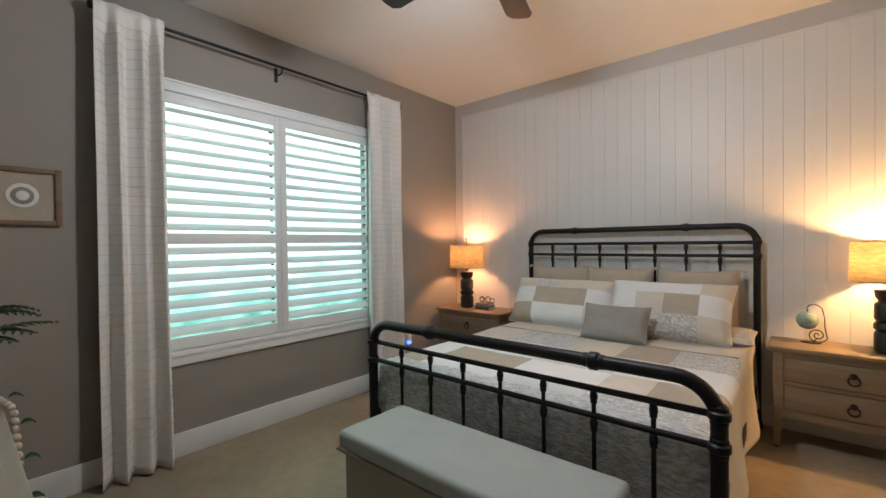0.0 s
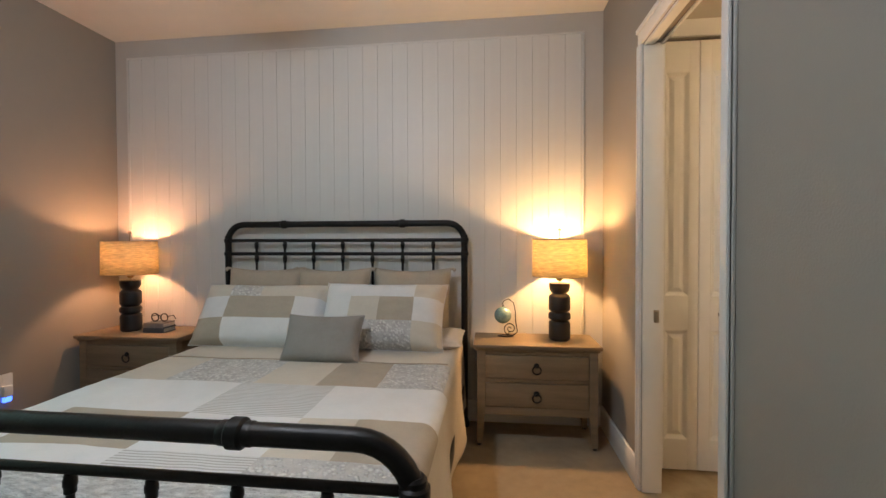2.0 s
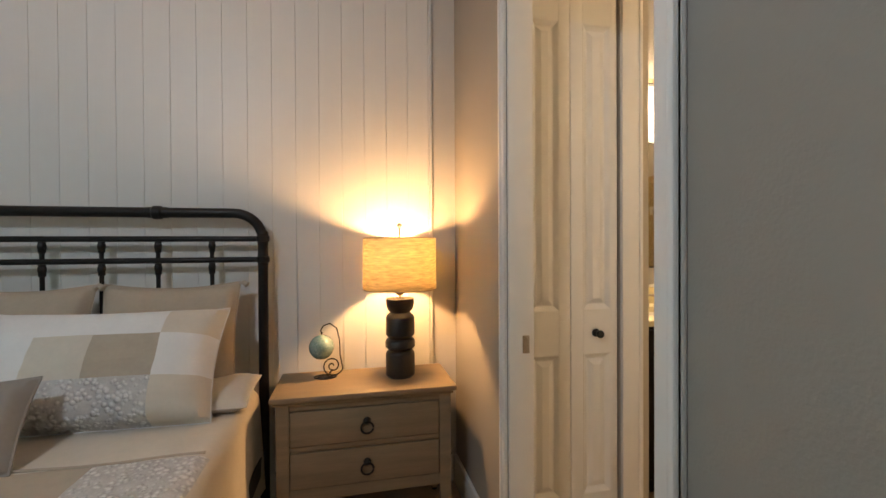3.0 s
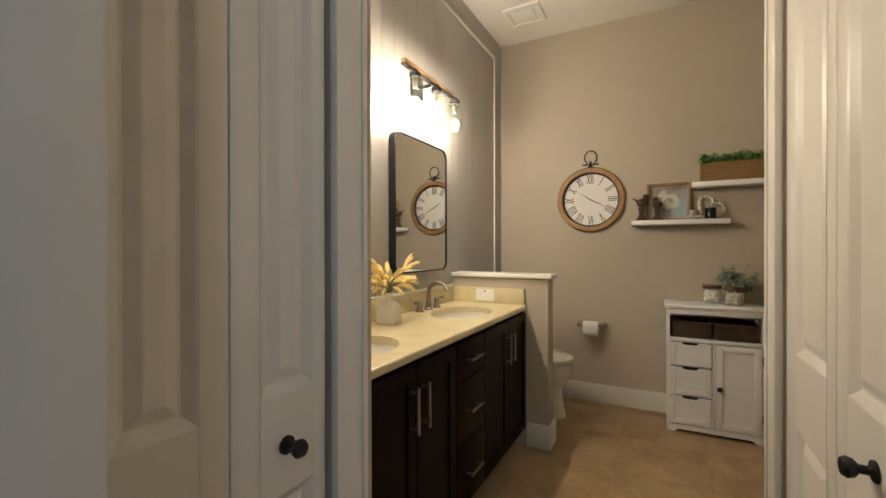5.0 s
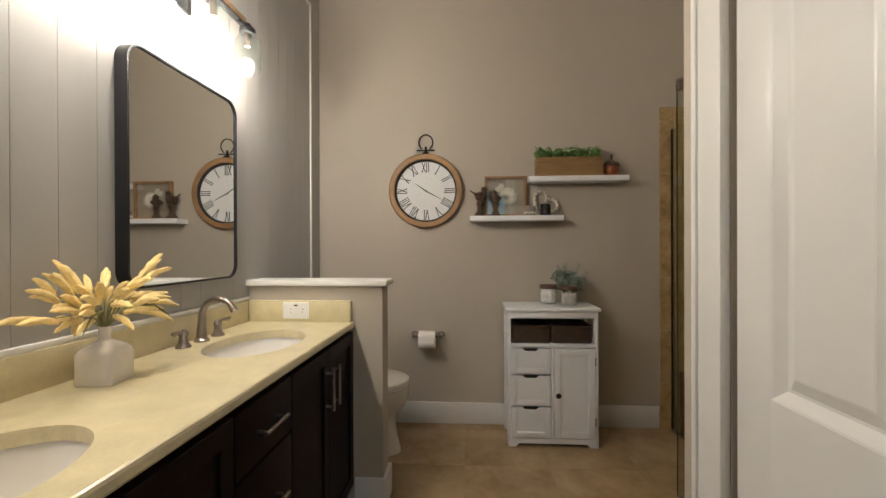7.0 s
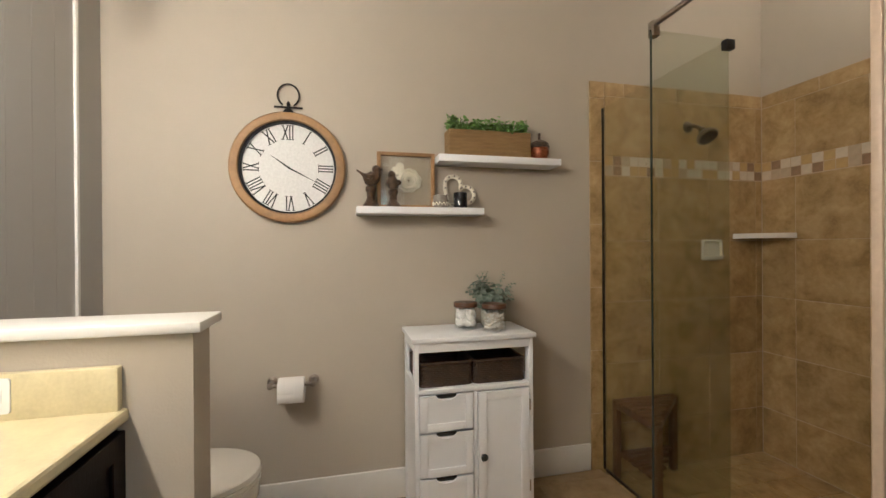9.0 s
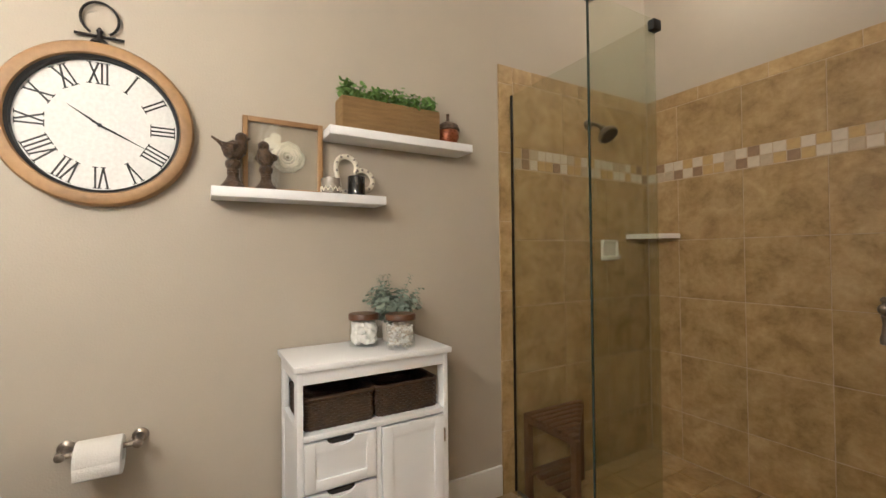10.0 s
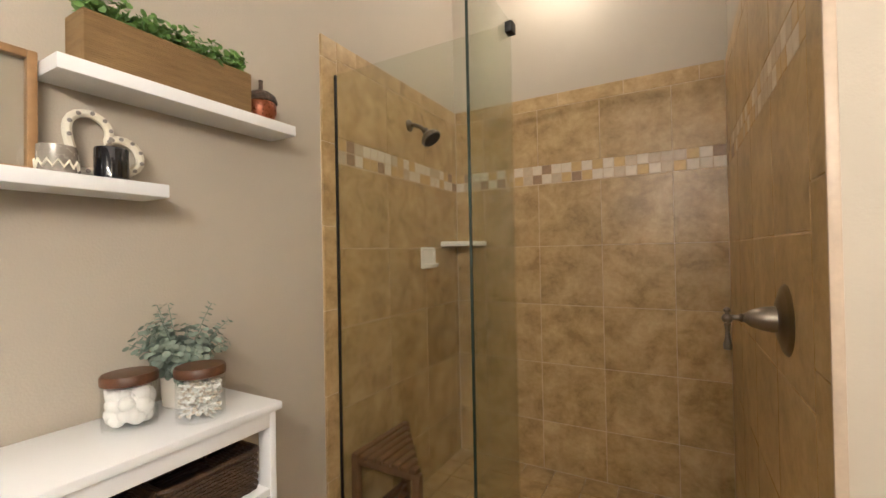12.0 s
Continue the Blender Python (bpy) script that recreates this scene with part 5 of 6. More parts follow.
def oval_stack(levels, cx, n=36):
    bm = bmesh.new()
    rings = []
    for z, y0, y1, w in levels:
        cy, ry = (y0 + y1) / 2, (y1 - y0) / 2
        rings.append([bm.verts.new((cx + w * math.cos(2 * math.pi * k / n), cy + ry * math.sin(2 * math.pi * k / n), z)) for k in range(n)])
    for p, q in zip(rings, rings[1:]):
        for i in range(n):
            bm.faces.new((p[i], p[(i + 1) % n], q[(i + 1) % n], q[i]))
    bm.faces.new(rings[0][::-1])
    bm.faces.new(rings[-1])
    return bm


part("bowl", oval_stack([(0, 3.082, 3.60, 0.118), (0.03, 3.086, 3.60, 0.115), (0.10, 3.104, 3.59, 0.100), (0.18, 3.112, 3.58, 0.098), (0.22, 3.098, 3.56, 0.118), (0.27, 3.058, 3.55, 0.155), (0.32, 3.038, 3.53, 0.178), (0.375, 3.032, 3.52, 0.186)], 3.895), M_CERAM, to)
part("seat", oval_stack([(0.377, 3.040, 3.48, 0.187), (0.380, 3.035, 3.48, 0.190), (0.392, 3.035, 3.48, 0.190), (0.395, 3.040, 3.48, 0.187)], 3.895), M_CERAM, to)
part("lid", oval_stack([(0.397, 3.035, 3.48, 0.188), (0.401, 3.030, 3.48, 0.191), (0.414, 3.035, 3.48, 0.189), (0.420, 3.055, 3.47, 0.175)], 3.895), M_CERAM, to)
part("tank", bx(3.67, 4.09, 3.49, 3.68, 0.37, 0.72, 0.02, 4), M_CERAM, to)
part("tank_lid", bx(3.66, 4.10, 3.48, 3.683, 0.722, 0.752, 0.008, 3), M_CERAM, to)
part("flush_lever", tube([(3.72, 3.485, 0.66), (3.72, 3.47, 0.66), (3.79, 3.465, 0.65)], 0.006, 8), M_CHROME, to)

# paper holder
tp = thing("toilet_paper_holder", "brushed nickel holder with a white paper roll", "paper holder", (4.295, 2.965, 0.50))
for y in (3.052, 2.876):
    part("post", moved(lathe([(0.022, 0), (0.022, 0.005), (0.012, 0.012), (0.010, 0.058), (0.014, 0.064), (0.012, 0.078), (0.004, 0.082)], seg=18), Matrix.Translation((4.295, y, 0.590)) @ Matrix.Rotation(radians(-90), 4, "Y")), M_NICKEL, tp)
part("spindle", tube([(4.228, 3.05, 0.590), (4.228, 2.878, 0.590)], 0.008, 10), M_NICKEL, tp)
roll = moved(lathe([(0.020, 0), (0.053, 0), (0.055, 0.003), (0.055, 0.104), (0.053, 0.107), (0.020, 0.107), (0.020, 0)], seg=36, cap=False), Matrix.Translation((4.228, 3.018, 0.568)) @ Matrix.Rotation(radians(90), 4, "X"))
part("roll", join(roll, grid(8, 6, lambda s, t: (4.1735 - 0.004 * math.sin(3 * t), 2.913 + 0.103 * s, 0.568 - 0.035 * t))), M_PAPER, tp, "white paper roll with a loose end")

# wall clock
CY, CZ, CR = 2.975, 1.541, 0.245
ck = thing("wall_clock", "large round wood-rimmed wall clock with Roman numerals", "clock", (4.295, CY, CZ - CR))
ax = Matrix.Translation((4.295, CY, CZ)) @ Matrix.Rotation(radians(-90), 4, "Y")
part("rim", moved(lathe([(CR - 0.052, 0.0), (CR, 0.0), (CR, 0.030), (CR - 0.006, 0.040), (CR - 0.020, 0.044), (CR - 0.036, 0.040), (CR - 0.040, 0.030)], seg=72, cap=False), ax), M_CLOCKRIM, ck, "golden brown wood rim")
part("inner_ring", moved(lathe([(CR - 0.040, 0.034), (CR - 0.048, 0.030), (CR - 0.050, 0.012)], seg=72, cap=False), ax), M_BLACK, ck)
part("dial", moved(lathe([(CR - 0.049, 0.004), (CR - 0.049, 0.010)], seg=72), ax), M_DIAL, ck)
ROMAN = ("XII", "I", "II", "III", "IIII", "V", "VI", "VII", "VIII", "IX", "X", "XI")
for k, word in enumerate(ROMAN):
    a = radians(30 * k)
    strokes, u = [], 0.0
    for ch in word:
        if ch == "I":
            strokes.append(((u + 0.004, -0.021), (u + 0.004, 0.021)))
            u += 0.0105
        elif ch == "V":
            strokes += [((u, 0.021), (u + 0.009, -0.021)), ((u + 0.018, 0.021), (u + 0.009, -0.021))]
            u += 0.021
        else:
            strokes += [((u, 0.021), (u + 0.018, -0.021)), ((u + 0.018, 0.021), (u, -0.021))]
            u += 0.021
    off = u / 2
    bms = []
    for (p, q) in strokes:
        p, q = Vector((p[0] - off, p[1])), Vector((q[0] - off, q[1]))
        d = (q - p).normalized()
        nrm = Vector((-d.y, d.x)) * 0.0021
        bms.append(prism([tuple(p + nrm), tuple(q + nrm), tuple(q - nrm), tuple(p - nrm)], "x", 0, 0.0012))
        for e in (p, q):
            bms.append(prism([(e.x - 0.0055, e.y - 0.0008), (e.x + 0.0055, e.y - 0.0008), (e.x + 0.0055, e.y + 0.0008), (e.x - 0.0055, e.y + 0.0008)], "x", 0, 0.0013))
    m = Matrix.Translation((4.2838, CY, CZ)) @ Matrix(((1, 0, 0, 0), (0, -1, 0, 0), (0, 0, 1, 0), (0, 0, 0, 1))) @ Matrix.Rotation(-a, 4, "X") @ Matrix.Translation((0, 0, 0.158)) @ Matrix.Diagonal((1, 1.2, 1.5, 1))
    part("numeral", moved(join(*bms), m), M_BLACK, ck, smooth=False)


def clock_hand(angle, length, tail, w):
    m = Matrix.Translation((4.276, CY, CZ)) @ Matrix(((1, 0, 0, 0), (0, -1, 0, 0), (0, 0, 1, 0), (0, 0, 0, 1))) @ Matrix.Rotation(radians(-angle), 4, "X")
    return moved(prism([(-w, -tail), (w, -tail), (w * 1.4, length * 0.3), (0.0006, length), (-0.0006, length), (-w * 1.4, length * 0.3)], "x", 0, 0.0015), m)


part("hour_hand", clock_hand(118, 0.125, 0.02, 0.0022), M_BLACK, ck)
part("minute_hand", clock_hand(305, 0.092, 0.02, 0.0022), M_BLACK, ck)
part("hub", moved(lathe([(0.006, 0), (0.004, 0.004)], seg=14), Matrix.Translation((4.279, CY, CZ)) @ Matrix.Rotation(radians(-90), 4, "Y")), M_BLACK, ck)
part("hanging_ring", join(tube([(4.282, CY + 0.046 * math.sin(radians(a)), CZ + CR + 0.078 + 0.050 * math.cos(radians(a))) for a in range(-150, 151, 10)], 0.0038, 8), tube([(4.282, CY - 0.060, CZ + CR + 0.024), (4.282, CY + 0.060, CZ + CR + 0.024)], 0.0045, 8), moved(lathe([(0.014, 0), (0.011, 0.016), (0.006, 0.034), (0.009, 0.044), (0.003, 0.054)], seg=12), Matrix.Translation((4.280, CY, CZ + CR - 0.004))), lathe([(0.026, 0), (0.018, 0.012)], (4.276, CY, CZ + CR - 0.003), 14)), M_IRON, ck, "black iron pocket-watch ring")

# floating shelves
for y0, y1, z0, z1 in ((2.098, 2.684, 1.334, 1.366), (1.700, 2.313, 1.579, 1.612)):
    solid("floating_shelf", bx(4.170, 4.294, y0, y1, z0, z1, 0.002), M_WHITE, "white floating wall shelf holding ornaments", "shelf", "floating shelves")


def bird(x, y, z, k, turn):
    """A stylised bird on a turned pedestal, one plain body."""
    ped = lathe([(0.040, 0), (0.042, 0.004), (0.041, 0.010), (0.034, 0.018), (0.024, 0.030), (0.019, 0.042), (0.022, 0.045), (0.022, 0.049), (0.019, 0.051), (0.022, 0.054), (0.022, 0.058), (0.019, 0.060), (0.025, 0.066), (0.028, 0.074), (0.027, 0.084), (0.020, 0.090), (0.012, 0.094)], seg=24)
    body = tube([(-0.040, 0, 0.137), (-0.032, 0, 0.131), (-0.020, 0, 0.124), (-0.006, 0, 0.120), (0.010, 0, 0.121), (0.023, 0, 0.130), (0.029, 0, 0.145), (0.029, 0, 0.160)], [0.004, 0.014, 0.026, 0.033, 0.034, 0.030, 0.024, 0.014], 20)
    head = moved(lathe([(0.0225 * math.sin(math.pi * i / 12) + 0.0003, -0.020 * math.cos(math.pi * i / 12)) for i in range(13)], seg=18), Matrix.Translation((0.030, 0, 0.160)))
    beak = tube([(0.044, 0, 0.161), (0.053, 0, 0.161), (0.064, 0, 0.164)], [0.009, 0.006, 0.0008], 8)
    tail = tube([(-0.030, 0, 0.132), (-0.048, 0, 0.142), (-0.074, 0, 0.156)], [0.011, 0.006, 0.0035], 8)
    wings = [tube([(0.016, sgn * 0.027, 0.132), (-0.004, sgn * 0.033, 0.124), (-0.028, sgn * 0.023, 0.130), (-0.046, sgn * 0.011, 0.141)], [0.006, 0.014, 0.009, 0.002], 8) for sgn in (-1, 1)]
    bm = join(ped, body, head, beak, tail, *wings)
    for v in bm.verts:
        v.co += 0.0016 * Vector((noise.noise(v.co * 120), noise.noise(v.co * 120 + Vector((5, 0, 0))), 0))
    return moved(bm, Matrix.Translation((x, y, z)) @ Matrix.Rotation(radians(turn), 4, "Z") @ Matrix.Diagonal((k * 0.80, k * 0.90, k, 1)))


solid("bird_figurine", bird(4.222, 2.620, 1.366, 1.06, -86), M_BIRD, "carved dark brown bird on a pedestal", "figurine", "bird figurines")
solid("bird_figurine", bird(4.212, 2.520, 1.366, 0.90, -205), M_BIRD, "small carved dark brown bird on a pedestal", "figurine", "bird figurines")

# shadow box with a paper rose, leaning on the wall
sb = thing("shadow_box", "oak shadow box frame with a cream paper rose", "picture", (4.26, 2.47, 1.366))
ml = Matrix.Translation((4.270, 2.452, 1.366)) @ Matrix.Rotation(radians(-0.8), 4, "Y")
fw, fh = 0.136, 0.262
part("frame", moved(join(bx(-0.012, 0.018, -fw, -fw + 0.017, 0, fh, 0.002), bx(-0.012, 0.018, fw - 0.017, fw, 0, fh, 0.002), bx(-0.012, 0.018, -fw + 0.017, fw - 0.017, 0, 0.017, 0.002), bx(-0.012, 0.018, -fw + 0.017, fw - 0.017, fh - 0.017, fh, 0.002)), ml), M_CLOCKRIM, sb)
part("mat_board", moved(bx(0.008, 0.014, -fw + 0.016, fw - 0.016, 0.016, fh - 0.016), ml), M_LINEN, sb)
rp = random.Random(4)
for ring, (rad, rise, count) in enumerate(((0.060, 0.008, 6), (0.052, 0.012, 6), (0.043, 0.016, 5), (0.033, 0.019, 5), (0.023, 0.021, 4), (0.012, 0.022, 3))):
    for k in range(count):
        a0 = 2 * math.pi * k / count + ring * 0.7 + rp.uniform(-0.15, 0.15)
        span, grow = 2 * math.pi / count * 1.5, rad * rp.uniform(0.92, 1.06)

        def petal(s, t, a0=a0, span=span, grow=grow, rise=rise, ring=ring):
            a = a0 + (s - 0.5) * span
            out = grow * (0.45 + 0.55 * t) * (1 - 0.16 * (2 * s - 1) ** 4 * t) * (1 + 0.03 * math.sin(9 * a))
            up = rise * (0.25 + 0.75 * t) + 0.004 * math.sin(math.pi * s) * t - 0.006 * max(0, t - 0.8) / 0.2 + 0.0012 * s
            return Vector((-up, out * math.cos(a), out * math.sin(a)))
        part("petal", moved(grid(8, 5, petal), ml @ Matrix.Translation((0.008, -0.012, 0.133))), M_ROSE, sb)
for a in (38, 58):
    c = Vector((0.006, -0.012 + 0.052 * math.cos(radians(a)), 0.133 + 0.052 * math.sin(radians(a))))
    part("leaf", moved(grid(4, 6, lambda s, t: c + Vector((-0.004 * math.sin(math.pi * t), math.cos(radians(a)) * 0.045 * t - math.sin(radians(a)) * (s - 0.5) * 0.04 * math.sin(math.pi * (0.05 + 0.9 * t)), math.sin(radians(a)) * 0.045 * t + math.cos(radians(a)) * (s - 0.5) * 0.04 * math.sin(math.pi * (0.05 + 0.9 * t))))), ml), M_ROSE, sb)
gl = part("glass", moved(bx(-0.008, -0.006, -fw + 0.016, fw - 0.016, 0.016, fh - 0.016), ml), M_PICGLASS, sb)
gl.visible_shadow = False

# small cup, candle and beaded heart
cup = thing("votive_cup", "grey glazed votive cup with a cream zigzag", "cup", (4.212, 2.300, 1.366))
part("body", lathe([(0.026, 0), (0.031, 0.004), (0.034, 0.030), (0.033, 0.058), (0.030, 0.058), (0.029, 0.010), (0.0, 0.008)], (4.212, 2.300, 1.366), 28), mat("warm_grey_glaze", (0.30, 0.27, 0.23), 0.25, 0.1, 14, 0.2), cup)
part("zigzag", tube([(4.212 + 0.0345 * math.cos(2 * math.pi * i / 24), 2.300 + 0.0345 * math.sin(2 * math.pi * i / 24), 1.366 + 0.012 + 0.014 * (i % 2)) for i in range(24)], 0.003, 6, True), M_ROSE, cup)
can = thing("candle", "short black pillar candle holder with dark wax", "candle", (4.205, 2.205, 1.366))
part("holder", lathe([(0.030, 0), (0.033, 0.003), (0.033, 0.068), (0.031, 0.072), (0.028, 0.070), (0.027, 0.058), (0.0, 0.058)], (4.205, 2.205, 1.366), 28), mat("black_glass_gloss", (0.008, 0.008, 0.010), 0.08, 0, coat=0.6), can)
part("wick", tube([(4.205, 2.205, 1.424), (4.205, 2.206, 1.436)], 0.0012, 5), M_BLACK, can)
he = thing("heart_ornament", "cream heart-shaped frame with pierced beads", "ornament", (4.262, 2.215, 1.366))


def heart(t):
    x = 16 * math.sin(t) ** 3
    y = 13 * math.cos(t) - 5 * math.cos(2 * t) - 2 * math.cos(3 * t) - math.cos(4 * t)
    return x / 17.0, y / 17.0


mh = Matrix.Translation((4.262, 2.205, 1.445)) @ Matrix.Rotation(radians(6), 4, "Y") @ Matrix.Rotation(radians(38), 4, "X")
hp = [Vector((0, 0.086 * heart(2 * math.pi * i / 44)[0], 0.086 * heart(2 * math.pi * i / 44)[1])) for i in range(44)]
part("band", tube([mh @ p for p in hp], 0.0098, 8, True), M_ROSE, he)
for i in range(0, 44, 2):
    p = mh @ hp[i]
    part("bead", moved(lathe([(0.0048, -0.001), (0.0048, 0.0012), (0.003, 0.002)], seg=8), Matrix.Translation(p + Vector((-0.0112, 0, 0))) @ Matrix.Rotation(radians(-90), 4, "Y")), M_GLIN, he)

# jute planter with herbs
pl = thing("planter_box", "jute-wrapped planter box full of green herbs", "planter", (4.235, 2.058, 1.612))
part("box", join(bx(4.190, 4.198, 1.852, 2.262, 1.612, 1.735, 0.002), bx(4.272, 4.280, 1.852, 2.262, 1.612, 1.735, 0.002), bx(4.198, 4.272, 1.852, 1.860, 1.612, 1.735, 0.002), bx(4.198, 4.272, 2.254, 2.262, 1.612, 1.735, 0.002), bx(4.198, 4.272, 1.860, 2.254, 1.612, 1.715)), M_JUTE, pl)
part("jute_cord", join(*[tube([(4.1885, 1.853, 1.616 + 0.0052 * i), (4.1885, 2.261, 1.616 + 0.0052 * i)], 0.0029, 5) for i in range(23)]), M_JUTE, pl)["kind"] = "stuff"


def disc_leaf(bm, c, n, r):
    """A round, slightly cupped leaf."""
    n = n.normalized()
    u = n.orthogonal().normalized()
    w = n.cross(u)
    mid = bm.verts.new(c - n * r * 0.22)
    ring = [bm.verts.new(c + r * (math.cos(a) * u + 0.86 * math.sin(a) * w)) for a in [2 * math.pi * q / 7 for q in range(7)]]
    for q in range(7):
        bm.faces.new((mid, ring[q], ring[(q + 1) % 7]))


rg = random.Random(11)
lv = bmesh.new()
for i in range(96):
    x, y = rg.uniform(4.195, 4.275), rg.uniform(1.862, 2.252)
    h = rg.uniform(0.024, 0.066)
    lean = Vector((rg.uniform(-0.024, 0.012), rg.uniform(-0.022, 0.022), h))
    b0 = Vector((x, y, 1.715))
    for k in range(13):
        f = 0.35 + 0.65 * k / 12
        c = b0 + lean * f * 1.25 + Vector((rg.uniform(-0.014, 0.014), rg.uniform(-0.016, 0.016), rg.uniform(-0.006, 0.010)))
        c.x = min(c.x, 4.288)
        disc_leaf(lv, c, Vector((rg.uniform(-1, 0.6), rg.uniform(-1, 1), rg.uniform(0.2, 1.2))), rg.uniform(0.006, 0.0125))
    part("stem", tube([b0, b0 + lean], 0.0012, 4), M_HERB, pl)
tagged(part("leaves", lv, M_HERB, pl, "small green herb leaves"), kind="stuff")

ac = thing("acorn_jar", "copper brown acorn-shaped jar with dark cap", "jar", (4.225, 1.790, 1.612))
part("body", lathe([(0.026, 0), (0.036, 0.004), (0.047, 0.030), (0.046, 0.055), (0.040, 0.066)], (4.225, 1.790, 1.612), 32), M_COPPER, ac)
part("cap", lathe([(0.049, 0.060), (0.050, 0.066), (0.044, 0.082), (0.028, 0.094), (0.010, 0.100), (0.007, 0.104), (0.006, 0.126), (0.008, 0.132), (0.003, 0.135)], (4.225, 1.790, 1.612), 32), M_BIRD, ac)

# white cabinet
CX0, CX1, C0, C1 = 3.985, 4.270, 1.945, 2.465
cb = thing("storage_cabinet", "white bathroom cabinet with three drawers, a door and an open shelf", "cabinet", (4.13, 2.205, 0))
part("top", bx(CX0 - 0.012, CX1, C0 - 0.012, C1 + 0.012, 0.792, 0.812, 0.003), M_WHITE, cb)


def side(y0, y1):
    return join(bx(CX0, CX0 + 0.045, y0, y1, 0.0, 0.792, 0.001), bx(CX1 - 0.045, CX1, y0, y1, 0.0, 0.792, 0.001), bx(CX0 + 0.045, CX1 - 0.045, y0 + 0.003, y1 - 0.003, 0.05, 0.592), bx(CX0 + 0.045, CX1 - 0.045, y0, y1, 0.752, 0.792), bx(CX0 + 0.045, CX1 - 0.045, y0, y1, 0.588, 0.618))


part("side_panel", side(C0, C0 + 0.018), M_WHITE, cb)
part("side_panel", side(C1 - 0.018, C1), M_WHITE, cb)
part("back_panel", bx(CX1 - 0.008, CX1 - 0.003, C0 + 0.018, C1 - 0.018, 0.05, 0.792), M_WHITE, cb)
part("shelf_board", bx(CX0 + 0.002, CX1 - 0.008, C0 + 0.018, C1 - 0.018, 0.580, 0.598, 0.001), M_WHITE, cb)
part("top_rail", bx(CX0, CX0 + 0.018, C0 + 0.018, C1 - 0.018, 0.752, 0.792, 0.001), M_WHITE, cb)
part("divider", bx(CX0 + 0.002, CX1 - 0.01, 2.199, 2.215, 0.05, 0.580, 0.001), M_WHITE, cb)
part("bottom_rail", prism([(C0 + 0.018, 0.05), (C1 - 0.018, 0.05), (C1 - 0.018, 0.0), (C1 - 0.045, 0.0), (C1 - 0.065, 0.020), (C0 + 0.065, 0.020), (C0 + 0.045, 0.0), (C0 + 0.018, 0.0)], "x", CX0, CX0 + 0.018), M_WHITE, cb)


def face_frame(y0, y1, z0, z1, w, scoop):
    """A drawer or door front: sunk field in a frame, with or without a finger scoop."""
    bms = [bx(CX0 + 0.001, CX0 + 0.010, y0 + w * 0.5, y1 - w * 0.5, z0 + w * 0.5, z1 - w * 0.5)]
    bms += [bx(CX0 - 0.006, CX0 + 0.008, y0, y0 + w, z0, z1, 0.001), bx(CX0 - 0.006, CX0 + 0.008, y1 - w, y1, z0, z1, 0.001), bx(CX0 - 0.006, CX0 + 0.008, y0 + w, y1 - w, z0, z0 + w, 0.001)]
    ym = (y0 + y1) / 2
    if scoop:
        out = [(y0 + w, z1 - w), (y1 - w, z1 - w), (y1 - w, z1), (ym + 0.052, z1)] + [(ym + 0.044 * math.cos(a), z1 - 0.019 * math.sin(a) - 0.001) for a in [math.pi * k / 12 for k in range(13)]] + [(ym - 0.052, z1), (y0 + w, z1)]
        bms.append(prism(out, "x", CX0 - 0.006, CX0 + 0.008))
    else:
        bms.append(bx(CX0 - 0.006, CX0 + 0.008, y0 + w, y1 - w, z1 - w, z1, 0.001))
    return join(*bms)


for z0, z1 in ((0.427, 0.574), (0.242, 0.417), (0.056, 0.232)):
    part("drawer", face_frame(2.219, 2.445, z0, z1, 0.032, True), M_WHITE, cb)
    ym = 2.332
    # dark plate behind the finger scoop, painted in place of the shade inside
    part("scoop_shade_plate", prism([(ym + 0.046 * math.cos(math.pi * k / 12), z1 - 0.001 - 0.021 * math.sin(math.pi * k / 12)) for k in range(13)], "x", CX0 + 0.006, CX0 + 0.0105), M_DARK, cb)
cd = part("door", face_frame(1.966, 2.196, 0.056, 0.574, 0.036, False), M_WHITE, cb)
part("knob", moved(lathe([(0.006, 0), (0.006, 0.012), (0.014, 0.018), (0.0155, 0.024), (0.010, 0.030)], seg=18), Matrix.Translation((CX0 - 0.006, 2.178, 0.309)) @ Matrix.Rotation(radians(-90), 4, "Y")), M_BLACK, cd, "black round knob")
for z in (0.13, 0.48):
    part("hinge", tube([(CX0 - 0.003, 1.9625, z), (CX0 - 0.003, 1.9625, z + 0.045)], 0.004, 8), M_NICKEL, cd)


